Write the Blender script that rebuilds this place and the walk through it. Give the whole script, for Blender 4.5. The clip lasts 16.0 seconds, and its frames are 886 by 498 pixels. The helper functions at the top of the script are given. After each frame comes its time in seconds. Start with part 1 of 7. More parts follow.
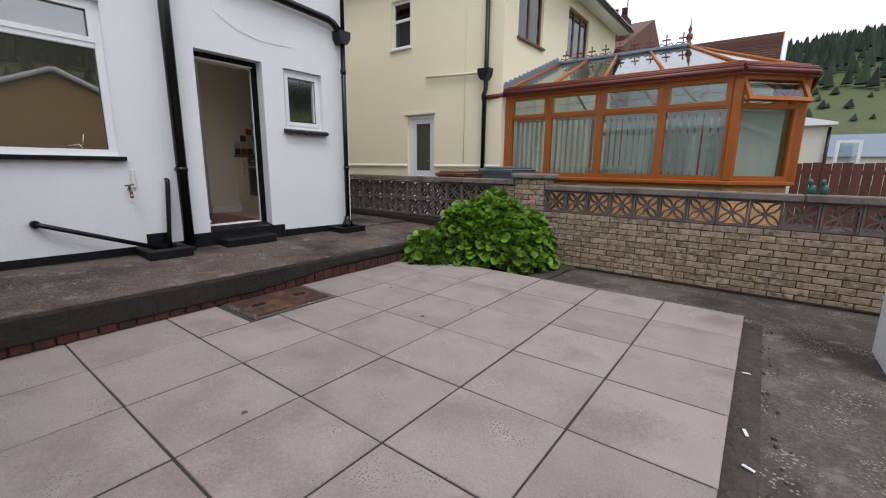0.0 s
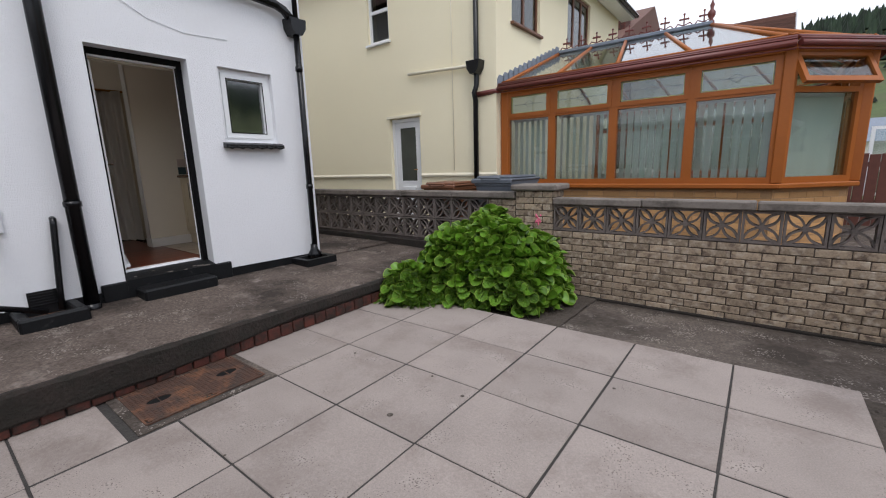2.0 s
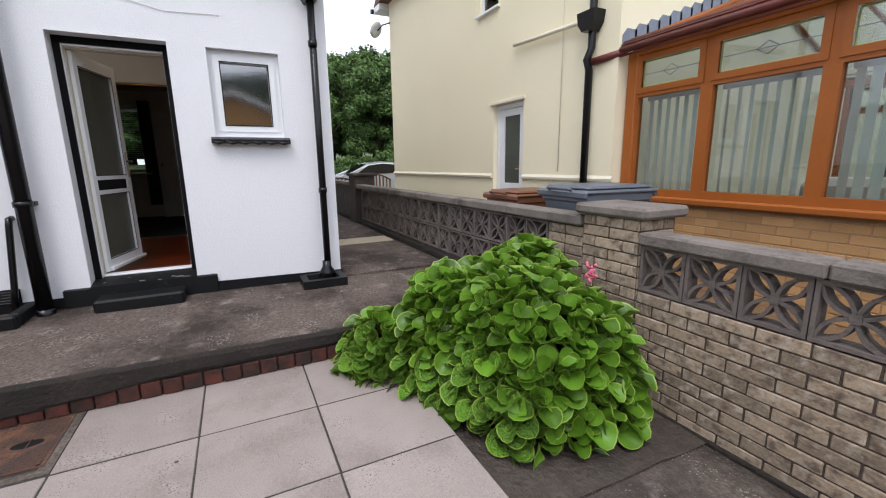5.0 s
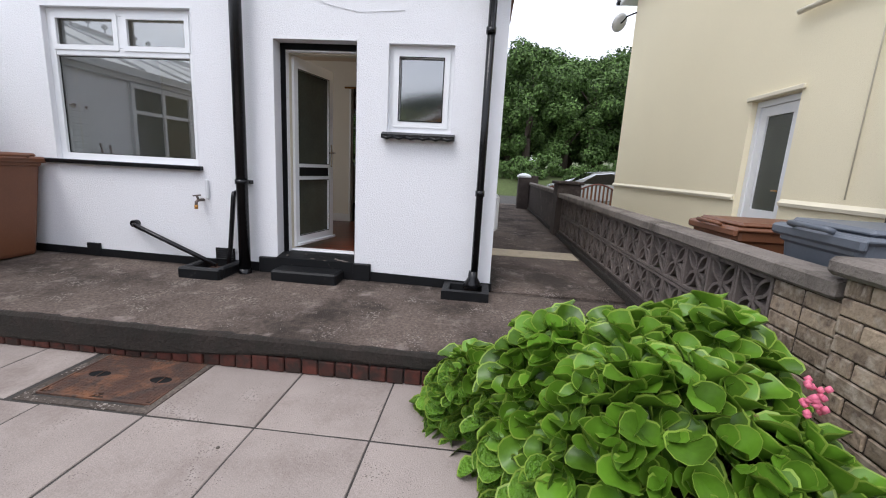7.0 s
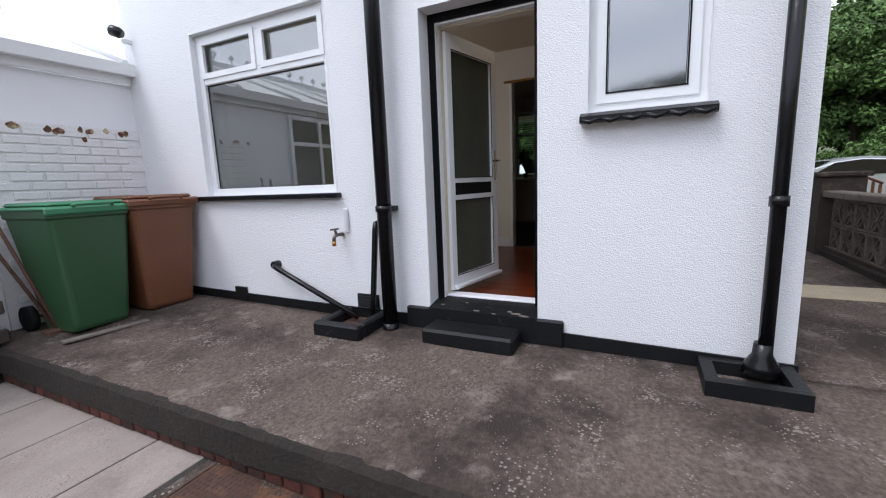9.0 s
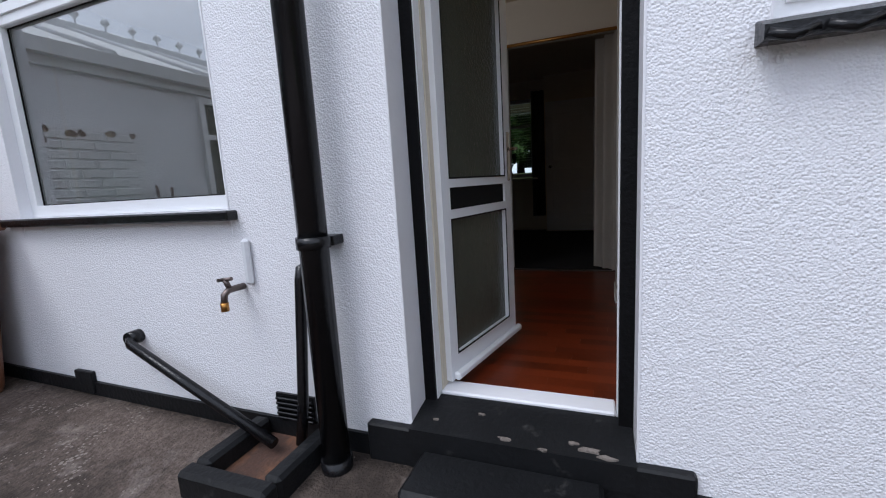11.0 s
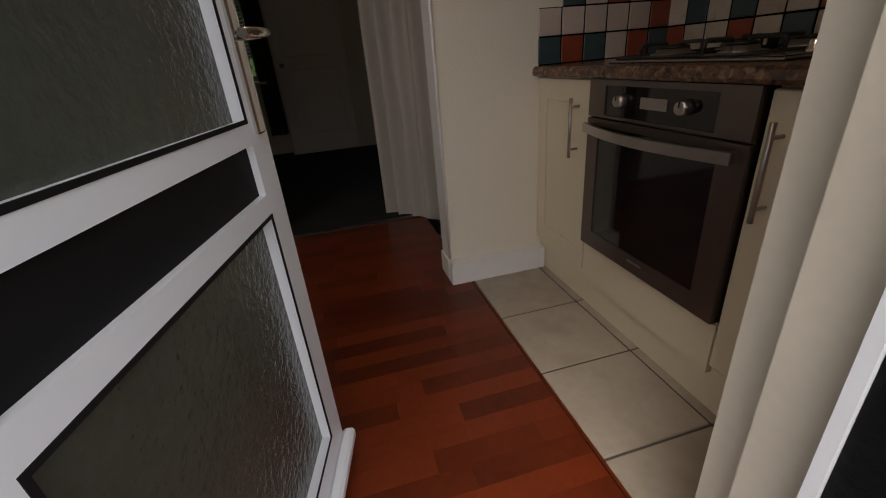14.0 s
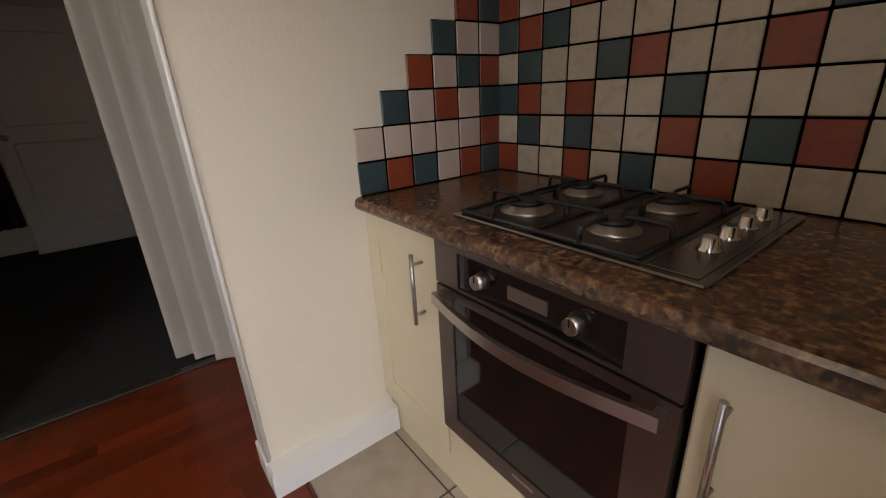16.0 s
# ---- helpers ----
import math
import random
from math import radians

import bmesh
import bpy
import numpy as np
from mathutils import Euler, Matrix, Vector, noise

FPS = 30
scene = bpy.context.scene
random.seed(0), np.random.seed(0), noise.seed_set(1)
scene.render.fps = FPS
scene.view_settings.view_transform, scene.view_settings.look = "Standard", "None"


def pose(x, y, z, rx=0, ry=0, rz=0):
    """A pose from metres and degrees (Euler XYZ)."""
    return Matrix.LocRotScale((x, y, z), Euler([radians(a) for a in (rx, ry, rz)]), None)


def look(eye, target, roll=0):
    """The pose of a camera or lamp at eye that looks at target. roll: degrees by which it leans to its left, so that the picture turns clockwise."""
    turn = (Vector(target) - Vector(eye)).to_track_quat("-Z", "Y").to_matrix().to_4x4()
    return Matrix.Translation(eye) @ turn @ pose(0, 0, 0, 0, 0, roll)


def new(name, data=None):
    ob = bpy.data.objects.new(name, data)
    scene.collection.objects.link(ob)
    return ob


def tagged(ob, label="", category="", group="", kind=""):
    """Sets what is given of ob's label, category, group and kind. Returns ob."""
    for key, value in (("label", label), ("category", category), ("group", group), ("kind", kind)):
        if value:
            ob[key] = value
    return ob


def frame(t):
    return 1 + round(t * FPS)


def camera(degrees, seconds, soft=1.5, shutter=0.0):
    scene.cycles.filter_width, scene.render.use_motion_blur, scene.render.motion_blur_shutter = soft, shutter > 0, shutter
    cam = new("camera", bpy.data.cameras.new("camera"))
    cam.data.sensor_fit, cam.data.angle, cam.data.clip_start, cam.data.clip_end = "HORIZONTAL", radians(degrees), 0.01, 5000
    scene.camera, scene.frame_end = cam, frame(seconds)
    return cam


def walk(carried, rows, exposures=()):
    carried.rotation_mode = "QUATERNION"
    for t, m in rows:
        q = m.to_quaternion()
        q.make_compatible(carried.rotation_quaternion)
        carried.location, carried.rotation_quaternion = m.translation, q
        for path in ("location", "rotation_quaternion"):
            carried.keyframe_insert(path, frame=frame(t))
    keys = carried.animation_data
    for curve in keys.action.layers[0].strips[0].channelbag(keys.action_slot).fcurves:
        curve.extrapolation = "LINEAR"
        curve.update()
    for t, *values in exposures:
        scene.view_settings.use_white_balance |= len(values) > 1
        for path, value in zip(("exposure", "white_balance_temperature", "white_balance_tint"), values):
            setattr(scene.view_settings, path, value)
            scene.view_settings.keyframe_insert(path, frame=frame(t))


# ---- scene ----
cam = camera(93.8, 16.0, soft=1.1)
PATH = [
    (0, (-0.017, -0.031, 1.222), (-1.205, 1.529, 0.829), 0.7),
    (0.5, (-0.292, 0.197, 1.264), (-1.44, 1.78, 0.841), -1.2),
    (1, (-0.403, 0.371, 1.366), (-1.48, 1.996, 0.918), -0.8),
    (1.5, (-0.511, 0.658, 1.378), (-1.655, 2.255, 1.001), -1.4),
    (2, (-0.581, 0.987, 1.353), (-1.775, 2.544, 0.967), -1.7),
    (2.5, (-0.63, 1.36, 1.35), (-1.853, 2.891, 0.951), -1.8),
    (3, (-0.645, 1.733, 1.345), (-2.027, 3.115, 0.923), -2.2),
    (5.5, (-0.801, 3.608, 1.408), (-2.654, 4.246, 1.01), 1.0),
    (6, (-0.942, 3.883, 1.389), (-2.878, 4.187, 0.986), 2.4),
    (6.5, (-1.071, 4.05, 1.379), (-3.038, 4.043, 1.018), 1.5),
    (7, (-1.23, 4.071, 1.382), (-3.185, 3.897, 0.998), 3.1),
    (7.5, (-1.483, 3.974, 1.399), (-3.395, 3.521, 1.026), 1.9),
    (8, (-1.79, 3.829, 1.37), (-3.595, 3.069, 0.969), 1.8),
    (10.5, (-3.459, 2.896, 1.314), (-5.251, 2.04, 1.08), -5.2),
    (11, (-3.739, 2.774, 1.334), (-5.583, 2.067, 1.018), -3.4),
    (11.5, (-4.073, 2.684, 1.356), (-5.968, 2.121, 1.053), -3.8),
    (12, (-4.27, 2.609, 1.461), (-6.167, 2.131, 1.048), -4.4),
    (12.5, (-4.464, 2.495, 1.481), (-6.395, 2.315, 0.995), -6.5),
    (13, (-4.668, 2.438, 1.454), (-6.568, 2.478, 0.833), -4.9),
    (13.5, (-4.889, 2.441, 1.449), (-6.754, 2.619, 0.748), -5.1),
    (14, (-5.055, 2.459, 1.422), (-6.823, 2.873, 0.584), -5.1),
    (14.5, (-5.251, 2.503, 1.485), (-6.891, 3.204, 0.58), -5.1),
    (15, (-5.34, 2.549, 1.545), (-6.931, 3.396, 0.678), -4.0),
    (15.5, (-5.461, 2.641, 1.586), (-7.019, 3.613, 0.793), -4.2),
    (16, (-5.562, 2.748, 1.648), (-7.061, 3.87, 0.945), -3.0),
]
EXPOSURES = [(0.0, 0.7, 6400, 11), (3.0, 0.85, 6350, 11), (5.5, 1.15, 6350, 12), (8.0, 1.15, 6250, 12), (10.5, 1.1, 5950, 12), (11.5, 0.8, 5900, 12), (12.5, 0.75, 6000, 12),
             (13.5, 1.05, 6600, 13), (14.2, 1.85, 6800, 13), (15.0, 2.38, 6650, 11), (16.0, 2.95, 6500, 11)]
walk(cam, [(t, look(eye, target, roll)) for t, eye, target, roll in PATH], EXPOSURES)

# ---- world and lights ----
world = bpy.data.worlds.new("overcast_sky")
scene.world = world
world.use_nodes = True
wn, wl = world.node_tree.nodes, world.node_tree.links
wn.clear()
w_out = wn.new("ShaderNodeOutputWorld")
w_bg = wn.new("ShaderNodeBackground")
w_sky = wn.new("ShaderNodeTexSky")
w_sky.sky_type = "NISHITA"
w_sky.sun_disc = False
w_sky.sun_elevation, w_sky.sun_rotation = radians(50), radians(120)
w_tc = wn.new("ShaderNodeTexCoord")
w_map = wn.new("ShaderNodeMapping")
w_map.inputs["Scale"].default_value = (1.0, 1.0, 2.6)
w_noise = wn.new("ShaderNodeTexNoise")
w_noise.inputs["Scale"].default_value, w_noise.inputs["Detail"].default_value = 2.2, 6.0
w_ramp = wn.new("ShaderNodeValToRGB")
w_ramp.color_ramp.elements[0].position, w_ramp.color_ramp.elements[0].color = 0.3, (5.6, 5.9, 6.6, 1)
w_ramp.color_ramp.elements[1].position, w_ramp.color_ramp.elements[1].color = 0.75, (8.6, 8.8, 9.3, 1)
w_mix = wn.new("ShaderNodeMix")
w_mix.data_type = "RGBA"
w_mix.inputs["Factor"].default_value = 0.88
wl.new(w_tc.outputs["Generated"], w_map.inputs["Vector"])
wl.new(w_map.outputs[0], w_noise.inputs["Vector"])
wl.new(w_noise.outputs["Fac"], w_ramp.inputs["Fac"])
wl.new(w_sky.outputs[0], w_mix.inputs["A"])
wl.new(w_ramp.outputs[0], w_mix.inputs["B"])
wl.new(w_mix.outputs["Result"], w_bg.inputs["Color"])
wl.new(w_bg.outputs[0], w_out.inputs["Surface"])
w_bg.inputs["Strength"].default_value = 0.11

sun = new("sun", bpy.data.lights.new("sun", "SUN"))
sun.data.energy, sun.data.angle, sun.data.color = 0.7, radians(25), (1.0, 0.97, 0.93)
sun.matrix_world = look((6, -4, 12), (0, 0, 0))

for spot, wide, high, power in (((-5.32, 0.645, 1.96), 1.25, 1.2, 4.4),):
    win = new("window_daylight", bpy.data.lights.new("window_daylight", "AREA"))
    win.data.shape, win.data.size, win.data.size_y, win.data.energy, win.data.color = "RECTANGLE", wide, high, power, (0.93, 0.96, 1.0)
    win.matrix_world = look(spot, (spot[0] - 1.0, spot[1], spot[2] - 0.15))
lamp = new("downlight_lamp", bpy.data.lights.new("downlight_lamp", "SPOT"))
lamp.data.energy, lamp.data.color, lamp.data.spot_size, lamp.data.spot_blend, lamp.data.shadow_soft_size = 1.7, (1.0, 0.80, 0.58), radians(130), 0.7, 0.04
lamp.matrix_world = look((-5.75, 2.55, 2.84), (-5.75, 2.55, 0.0))


# ---- materials ----
def mat(name, color, rough=0.6, metal=0.0, vary=0.15, scale=6.0, fine=60.0, grit=1.4, bump=0.0, bump_scale=80.0, dark=None, dark_at=0.55,
        dark_scale=1.5, spec=0.5, per_object=0.0, per_island=0.0, coat=0.0, transmission=0.0, light=None, light_at=0.6, light_scale=4.0, pebble=0.0, coarse=0.0, speck=None, speck_scale=45.0, speck_at=0.16):
    """A surface with a broad and a fine change of tone, optional stains of a second colour and fine relief."""
    m = bpy.data.materials.new(name)
    m.use_nodes = True
    n, l = m.node_tree.nodes, m.node_tree.links
    b = n["Principled BSDF"]
    b.inputs["Roughness"].default_value, b.inputs["Metallic"].default_value = rough, metal
    b.inputs["Specular IOR Level"].default_value = spec
    b.inputs["Coat Weight"].default_value = coat
    b.inputs["Transmission Weight"].default_value = transmission
    tc = n.new("ShaderNodeTexCoord")
    where = tc.outputs["Object"]
    if per_object:
        inf, shift = n.new("ShaderNodeObjectInfo"), n.new("ShaderNodeVectorMath")
        shift.operation = "MULTIPLY_ADD"
        shift.inputs[1].default_value = (37.0, 53.0, 71.0)
        l.new(inf.outputs["Random"], shift.inputs[0])
        l.new(where, shift.inputs[2])
        where = shift.outputs[0]

    def noise_at(sc, detail=4.0):
        t = n.new("ShaderNodeTexNoise")
        t.inputs["Scale"].default_value, t.inputs["Detail"].default_value = sc, detail
        l.new(where, t.inputs["Vector"])
        return t.outputs["Fac"]

    def math_of(op, a, c):
        t = n.new("ShaderNodeMath")
        t.operation = op
        for k, v in enumerate((a, c)):
            if isinstance(v, (int, float)):
                t.inputs[k].default_value = v
            else:
                l.new(v, t.inputs[k])
        return t.outputs[0]

    tone = math_of("ADD", math_of("MULTIPLY", math_of("SUBTRACT", noise_at(scale), 0.5), 2 * vary),
                   math_of("MULTIPLY", math_of("SUBTRACT", noise_at(fine, 3.0), 0.5), grit * vary))
    if per_object:
        t = n.new("ShaderNodeObjectInfo")
        tone = math_of("ADD", tone, math_of("MULTIPLY", math_of("SUBTRACT", t.outputs["Random"], 0.5), 2 * per_object))
    if per_island:
        t = n.new("ShaderNodeNewGeometry")
        tone = math_of("ADD", tone, math_of("MULTIPLY", math_of("SUBTRACT", t.outputs["Random Per Island"], 0.5), 2 * per_island))
    hsv = n.new("ShaderNodeHueSaturation")
    l.new(math_of("ADD", tone, 1.0), hsv.inputs["Value"])
    hsv.inputs["Color"].default_value = (*color, 1)
    result = hsv.outputs[0]
    for stain, at, sc in ((dark, dark_at, dark_scale), (light, light_at, light_scale)):
        if stain is None:
            continue
        ramp = n.new("ShaderNodeValToRGB")
        ramp.color_ramp.elements[0].position, ramp.color_ramp.elements[1].position = at - 0.09, at + 0.09
        l.new(math_of("ADD", math_of("MULTIPLY", noise_at(sc, 6.0), 0.75), math_of("MULTIPLY", noise_at(fine * 0.4, 5.0), 0.25)), ramp.inputs["Fac"])
        mx = n.new("ShaderNodeMix")
        mx.data_type = "RGBA"
        l.new(ramp.outputs[0], mx.inputs["Factor"])
        l.new(result, mx.inputs["A"])
        mx.inputs["B"].default_value = (*stain, 1)
        result = mx.outputs["Result"]
    if speck is not None:
        cell, gate_n = n.new("ShaderNodeTexVoronoi"), noise_at(5.0, 2.0)
        cell.inputs["Scale"].default_value = speck_scale
        l.new(where, cell.inputs["Vector"])
        mx = n.new("ShaderNodeMix")
        mx.data_type = "RGBA"
        limit = math_of("MULTIPLY", math_of("MAXIMUM", math_of("SUBTRACT", gate_n, 0.42), 0.0), speck_at * 6)
        l.new(math_of("LESS_THAN", cell.outputs["Distance"], limit), mx.inputs["Factor"])
        l.new(result, mx.inputs["A"])
        mx.inputs["B"].default_value = (*speck, 1)
        result = mx.outputs["Result"]
    l.new(result, b.inputs["Base Color"])
    if bump:
        bn = n.new("ShaderNodeBump")
        bn.inputs["Strength"].default_value, bn.inputs["Distance"].default_value = 1.0, bump
        if pebble:
            cell = n.new("ShaderNodeTexVoronoi")
            cell.feature = "F1"
            cell.inputs["Scale"].default_value, cell.inputs["Randomness"].default_value = bump_scale, 1.0
            l.new(where, cell.inputs["Vector"])
            l.new(math_of("ADD", math_of("MULTIPLY", cell.outputs["Distance"], -pebble), math_of("ADD", math_of("MULTIPLY", noise_at(bump_scale * 0.5, 3.0), 0.6), math_of("MULTIPLY", noise_at(bump_scale * 0.2, 4.0), coarse))), bn.inputs["Height"])
        else:
            l.new(noise_at(bump_scale, 4.0), bn.inputs["Height"])
        l.new(bn.outputs[0], b.inputs["Normal"])
    return m


def glass(name, tint=(0.9, 0.95, 0.95), rough=0.0, clear=0.85, mirror=0.08):
    """A thin pane: light passes straight on, and the surface mirrors by its gloss."""
    m = bpy.data.materials.new(name)
    m.use_nodes = True
    n, l = m.node_tree.nodes, m.node_tree.links
    n.clear()
    out, mix = n.new("ShaderNodeOutputMaterial"), n.new("ShaderNodeMixShader")
    tr, gl, fr = n.new("ShaderNodeBsdfTransparent"), n.new("ShaderNodeBsdfGlossy"), n.new("ShaderNodeLayerWeight")
    power, gain = n.new("ShaderNodeMath"), n.new("ShaderNodeMath")
    tr.inputs[0].default_value = (*[c * clear for c in tint], 1)
    gl.inputs["Roughness"].default_value = rough
    fr.inputs["Blend"].default_value = 0.5
    power.operation, gain.operation = "POWER", "MULTIPLY_ADD"
    power.inputs[1].default_value, gain.inputs[1].default_value, gain.inputs[2].default_value = 4.0, 0.8, mirror
    l.new(fr.outputs["Facing"], power.inputs[0])
    l.new(power.outputs[0], gain.inputs[0])
    l.new(gain.outputs[0], mix.inputs[0])
    l.new(tr.outputs[0], mix.inputs[1])
    l.new(gl.outputs[0], mix.inputs[2])
    l.new(mix.outputs[0], out.inputs[0])
    return m


M = {}


def obscured(name):
    """Rippled privacy glass: part of the light passes, part scatters, part mirrors."""
    m = glass(name, (0.9, 0.92, 0.92), 0.06, 0.75)
    n, l = m.node_tree.nodes, m.node_tree.links
    out = [k for k in n if k.type == "OUTPUT_MATERIAL"][0]
    first = out.inputs[0].links[0].from_socket
    mix, dif, tl, half = n.new("ShaderNodeMixShader"), n.new("ShaderNodeBsdfDiffuse"), n.new("ShaderNodeBsdfTranslucent"), n.new("ShaderNodeMixShader")
    dif.inputs[0].default_value = tl.inputs[0].default_value = (0.42, 0.44, 0.45, 1)
    mix.inputs[0].default_value, half.inputs[0].default_value = 0.38, 0.7
    l.new(dif.outputs[0], half.inputs[1])
    l.new(tl.outputs[0], half.inputs[2])
    l.new(first, mix.inputs[1])
    l.new(half.outputs[0], mix.inputs[2])
    l.new(mix.outputs[0], out.inputs[0])
    return m


M["render"] = mat("white_textured_render", (0.81, 0.81, 0.83), 0.75, vary=0.03, scale=1.2, fine=30, bump=0.0034, bump_scale=135, pebble=0.75, coarse=0.8)
M["smooth"] = mat("smooth_white_paint", (0.78, 0.78, 0.80), 0.55, vary=0.03, scale=3, bump=0.002, bump_scale=25)
M["black"] = mat("black_gloss_paint", (0.006, 0.006, 0.007), 0.25, vary=0.3, scale=8, bump=0.0015, bump_scale=60, spec=0.35)
M["black_frame"] = mat("chipped_black_frame_paint", (0.004, 0.004, 0.0045), 0.55, vary=0.3, scale=12, bump=0.004, bump_scale=60, spec=0.12)
M["black_worn"] = mat("worn_black_paint", (0.008, 0.0085, 0.0095), 0.5, vary=0.35, scale=6, bump=0.003, bump_scale=50, spec=0.25, dark=(0.10, 0.095, 0.09), dark_at=0.72, dark_scale=7)
M["upvc"] = mat("white_upvc", (0.80, 0.81, 0.82), 0.28, vary=0.02, scale=4)
M["cream_frame"] = mat("aged_cream_frame", (0.60, 0.54, 0.43), 0.5, vary=0.08, scale=9, spec=0.35, dark=(0.30, 0.22, 0.14), dark_at=0.72, dark_scale=10)
M["glass"] = glass("window_glass")
M["glass_kitchen"] = glass("kitchen_window_glass", (0.9, 0.95, 0.95), 0.0, 0.75, 0.26)
M["dark_room_glass"] = mat("dark_room_glass", (0.05, 0.05, 0.035), 0.05, vary=0.3)
M["border_glass"] = mat("yellow_green_glass_border", (0.50, 0.52, 0.16), 0.3, vary=0.2, scale=9)
M["glass_small"] = glass("reflecting_obscured_glass", (0.5, 0.52, 0.52), 0.07, 0.7, 0.36)
M["glass_dark"] = glass("dim_window_glass", (0.55, 0.58, 0.58), 0.02, 0.8)
M["frost"] = mat("obscured_glass", (0.058, 0.064, 0.050), 0.16, vary=0.25, scale=4, bump=0.003, bump_scale=70, spec=0.6)
M["terrace"] = mat("worn_terrace_concrete", (0.122, 0.094, 0.078), 0.92, vary=0.36, scale=2.2, fine=48, grit=5.0, bump=0.012, bump_scale=85, spec=0.3, dark=(0.042, 0.032, 0.026), dark_at=0.53, dark_scale=1.6, light=(0.26, 0.215, 0.19), light_at=0.65, light_scale=6.0, speck=(0.24, 0.205, 0.18), speck_scale=50, speck_at=0.24)
M["concrete"] = mat("stained_path_concrete", (0.138, 0.112, 0.094), 0.93, vary=0.36, scale=2.6, fine=55, grit=4.8, bump=0.012, bump_scale=90, spec=0.3, dark=(0.058, 0.046, 0.038), dark_at=0.53, dark_scale=1.4, light=(0.27, 0.23, 0.20), light_at=0.66, light_scale=7.0, speck=(0.30, 0.26, 0.23), speck_scale=50, speck_at=0.26)
M["slab"] = mat("concrete_paving_slab", (0.322, 0.272, 0.244), 0.87, vary=0.20, scale=3.0, fine=140, grit=3.2, bump=0.0025, bump_scale=160, per_object=0.07, dark=(0.235, 0.192, 0.170), dark_at=0.58, dark_scale=2.4, light=(0.42, 0.365, 0.335), light_at=0.68, light_scale=5.0, speck=(0.17, 0.138, 0.12), speck_scale=75, speck_at=0.19)
M["stain"] = mat("dark_lichen_stain", (0.10, 0.082, 0.068), 0.9, vary=0.4, scale=40)
M["joint"] = mat("dark_joint_soil", (0.045, 0.04, 0.036), 0.95, vary=0.4, scale=12, bump=0.01, bump_scale=60)
M["kerb"] = mat("mossy_kerb_concrete", (0.027, 0.020, 0.016), 0.95, vary=0.45, scale=7, fine=50, grit=3.0, bump=0.014, bump_scale=45, dark=(0.02, 0.017, 0.013), dark_at=0.50, dark_scale=5)
M["red_brick"] = mat("damp_red_brick", (0.085, 0.022, 0.014), 0.85, vary=0.3, scale=9, per_object=0.25, bump=0.004, bump_scale=60, dark=(0.028, 0.015, 0.011), dark_at=0.50, dark_scale=6)
M["brick"] = mat("weathered_buff_brick", (0.35, 0.268, 0.188), 0.9, vary=0.22, scale=14, fine=70, grit=3.0, per_object=0.3, bump=0.005, bump_scale=60, dark=(0.14, 0.10, 0.074), dark_at=0.56, dark_scale=14, light=(0.50, 0.42, 0.33), light_at=0.60, light_scale=18.0)
M["mortar"] = mat("weathered_mortar", (0.080, 0.060, 0.046), 0.95, vary=0.35, scale=6, grit=3, bump=0.010, bump_scale=70)
M["block"] = mat("grey_screen_block", (0.152, 0.126, 0.113), 0.9, vary=0.25, scale=9, fine=80, per_object=0.12, bump=0.004, bump_scale=80, dark=(0.06, 0.052, 0.046), dark_at=0.6, dark_scale=4)
M["coping"] = mat("weathered_coping", (0.20, 0.172, 0.15), 0.9, vary=0.25, scale=5, fine=80, bump=0.006, bump_scale=70, dark=(0.10, 0.085, 0.072), dark_at=0.56, dark_scale=3.5)
M["screed"] = mat("pale_screed", (0.50, 0.42, 0.30), 0.9, vary=0.2, scale=5, fine=60, grit=3, bump=0.005, bump_scale=80, dark=(0.25, 0.20, 0.15), dark_at=0.66, dark_scale=4)
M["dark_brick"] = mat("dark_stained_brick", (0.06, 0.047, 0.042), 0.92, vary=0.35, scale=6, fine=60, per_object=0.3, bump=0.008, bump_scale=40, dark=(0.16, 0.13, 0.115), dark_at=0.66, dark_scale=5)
M["rust"] = mat("rusted_iron", (0.078, 0.038, 0.025), 0.8, vary=0.35, scale=7, fine=90, bump=0.004, bump_scale=70, dark=(0.045, 0.033, 0.028), dark_at=0.52, dark_scale=5, light=(0.20, 0.085, 0.04), light_at=0.57, light_scale=6)
M["soil"] = mat("garden_soil", (0.07, 0.055, 0.043), 0.97, vary=0.5, scale=14, bump=0.03, bump_scale=30)
M["leaf"] = mat("bergenia_leaf", (0.098, 0.215, 0.016), 0.36, vary=0.25, scale=3, fine=14, per_object=0.38, bump=0.03, bump_scale=9, spec=0.42, light=(0.22, 0.31, 0.035), light_at=0.66, light_scale=2.5)
M["leaf_rim"] = mat("pale_leaf_margin", (0.23, 0.34, 0.05), 0.4, vary=0.2, scale=8, spec=0.4)
M["leaf_inner"] = mat("inner_foliage", (0.092, 0.200, 0.015), 0.38, vary=0.3, scale=9, per_island=0.40, spec=0.4)
M["stalk"] = mat("leaf_stalk", (0.16, 0.10, 0.04), 0.6)
M["pink"] = mat("pink_petal", (0.72, 0.16, 0.25), 0.6, vary=0.2, scale=30)
M["cream_wall"] = mat("cream_painted_render", (0.89, 0.81, 0.585), 0.8, vary=0.03, scale=1.0, fine=40, bump=0.004, bump_scale=120)
M["cream_trim"] = mat("cream_trim", (0.76, 0.70, 0.55), 0.6, vary=0.04, scale=4)
M["oak_frame"] = mat("golden_oak_frame", (0.34, 0.098, 0.015), 0.45, vary=0.14, scale=3, fine=45, spec=0.35)
M["maroon"] = mat("maroon_gutter", (0.14, 0.032, 0.025), 0.35, vary=0.15)
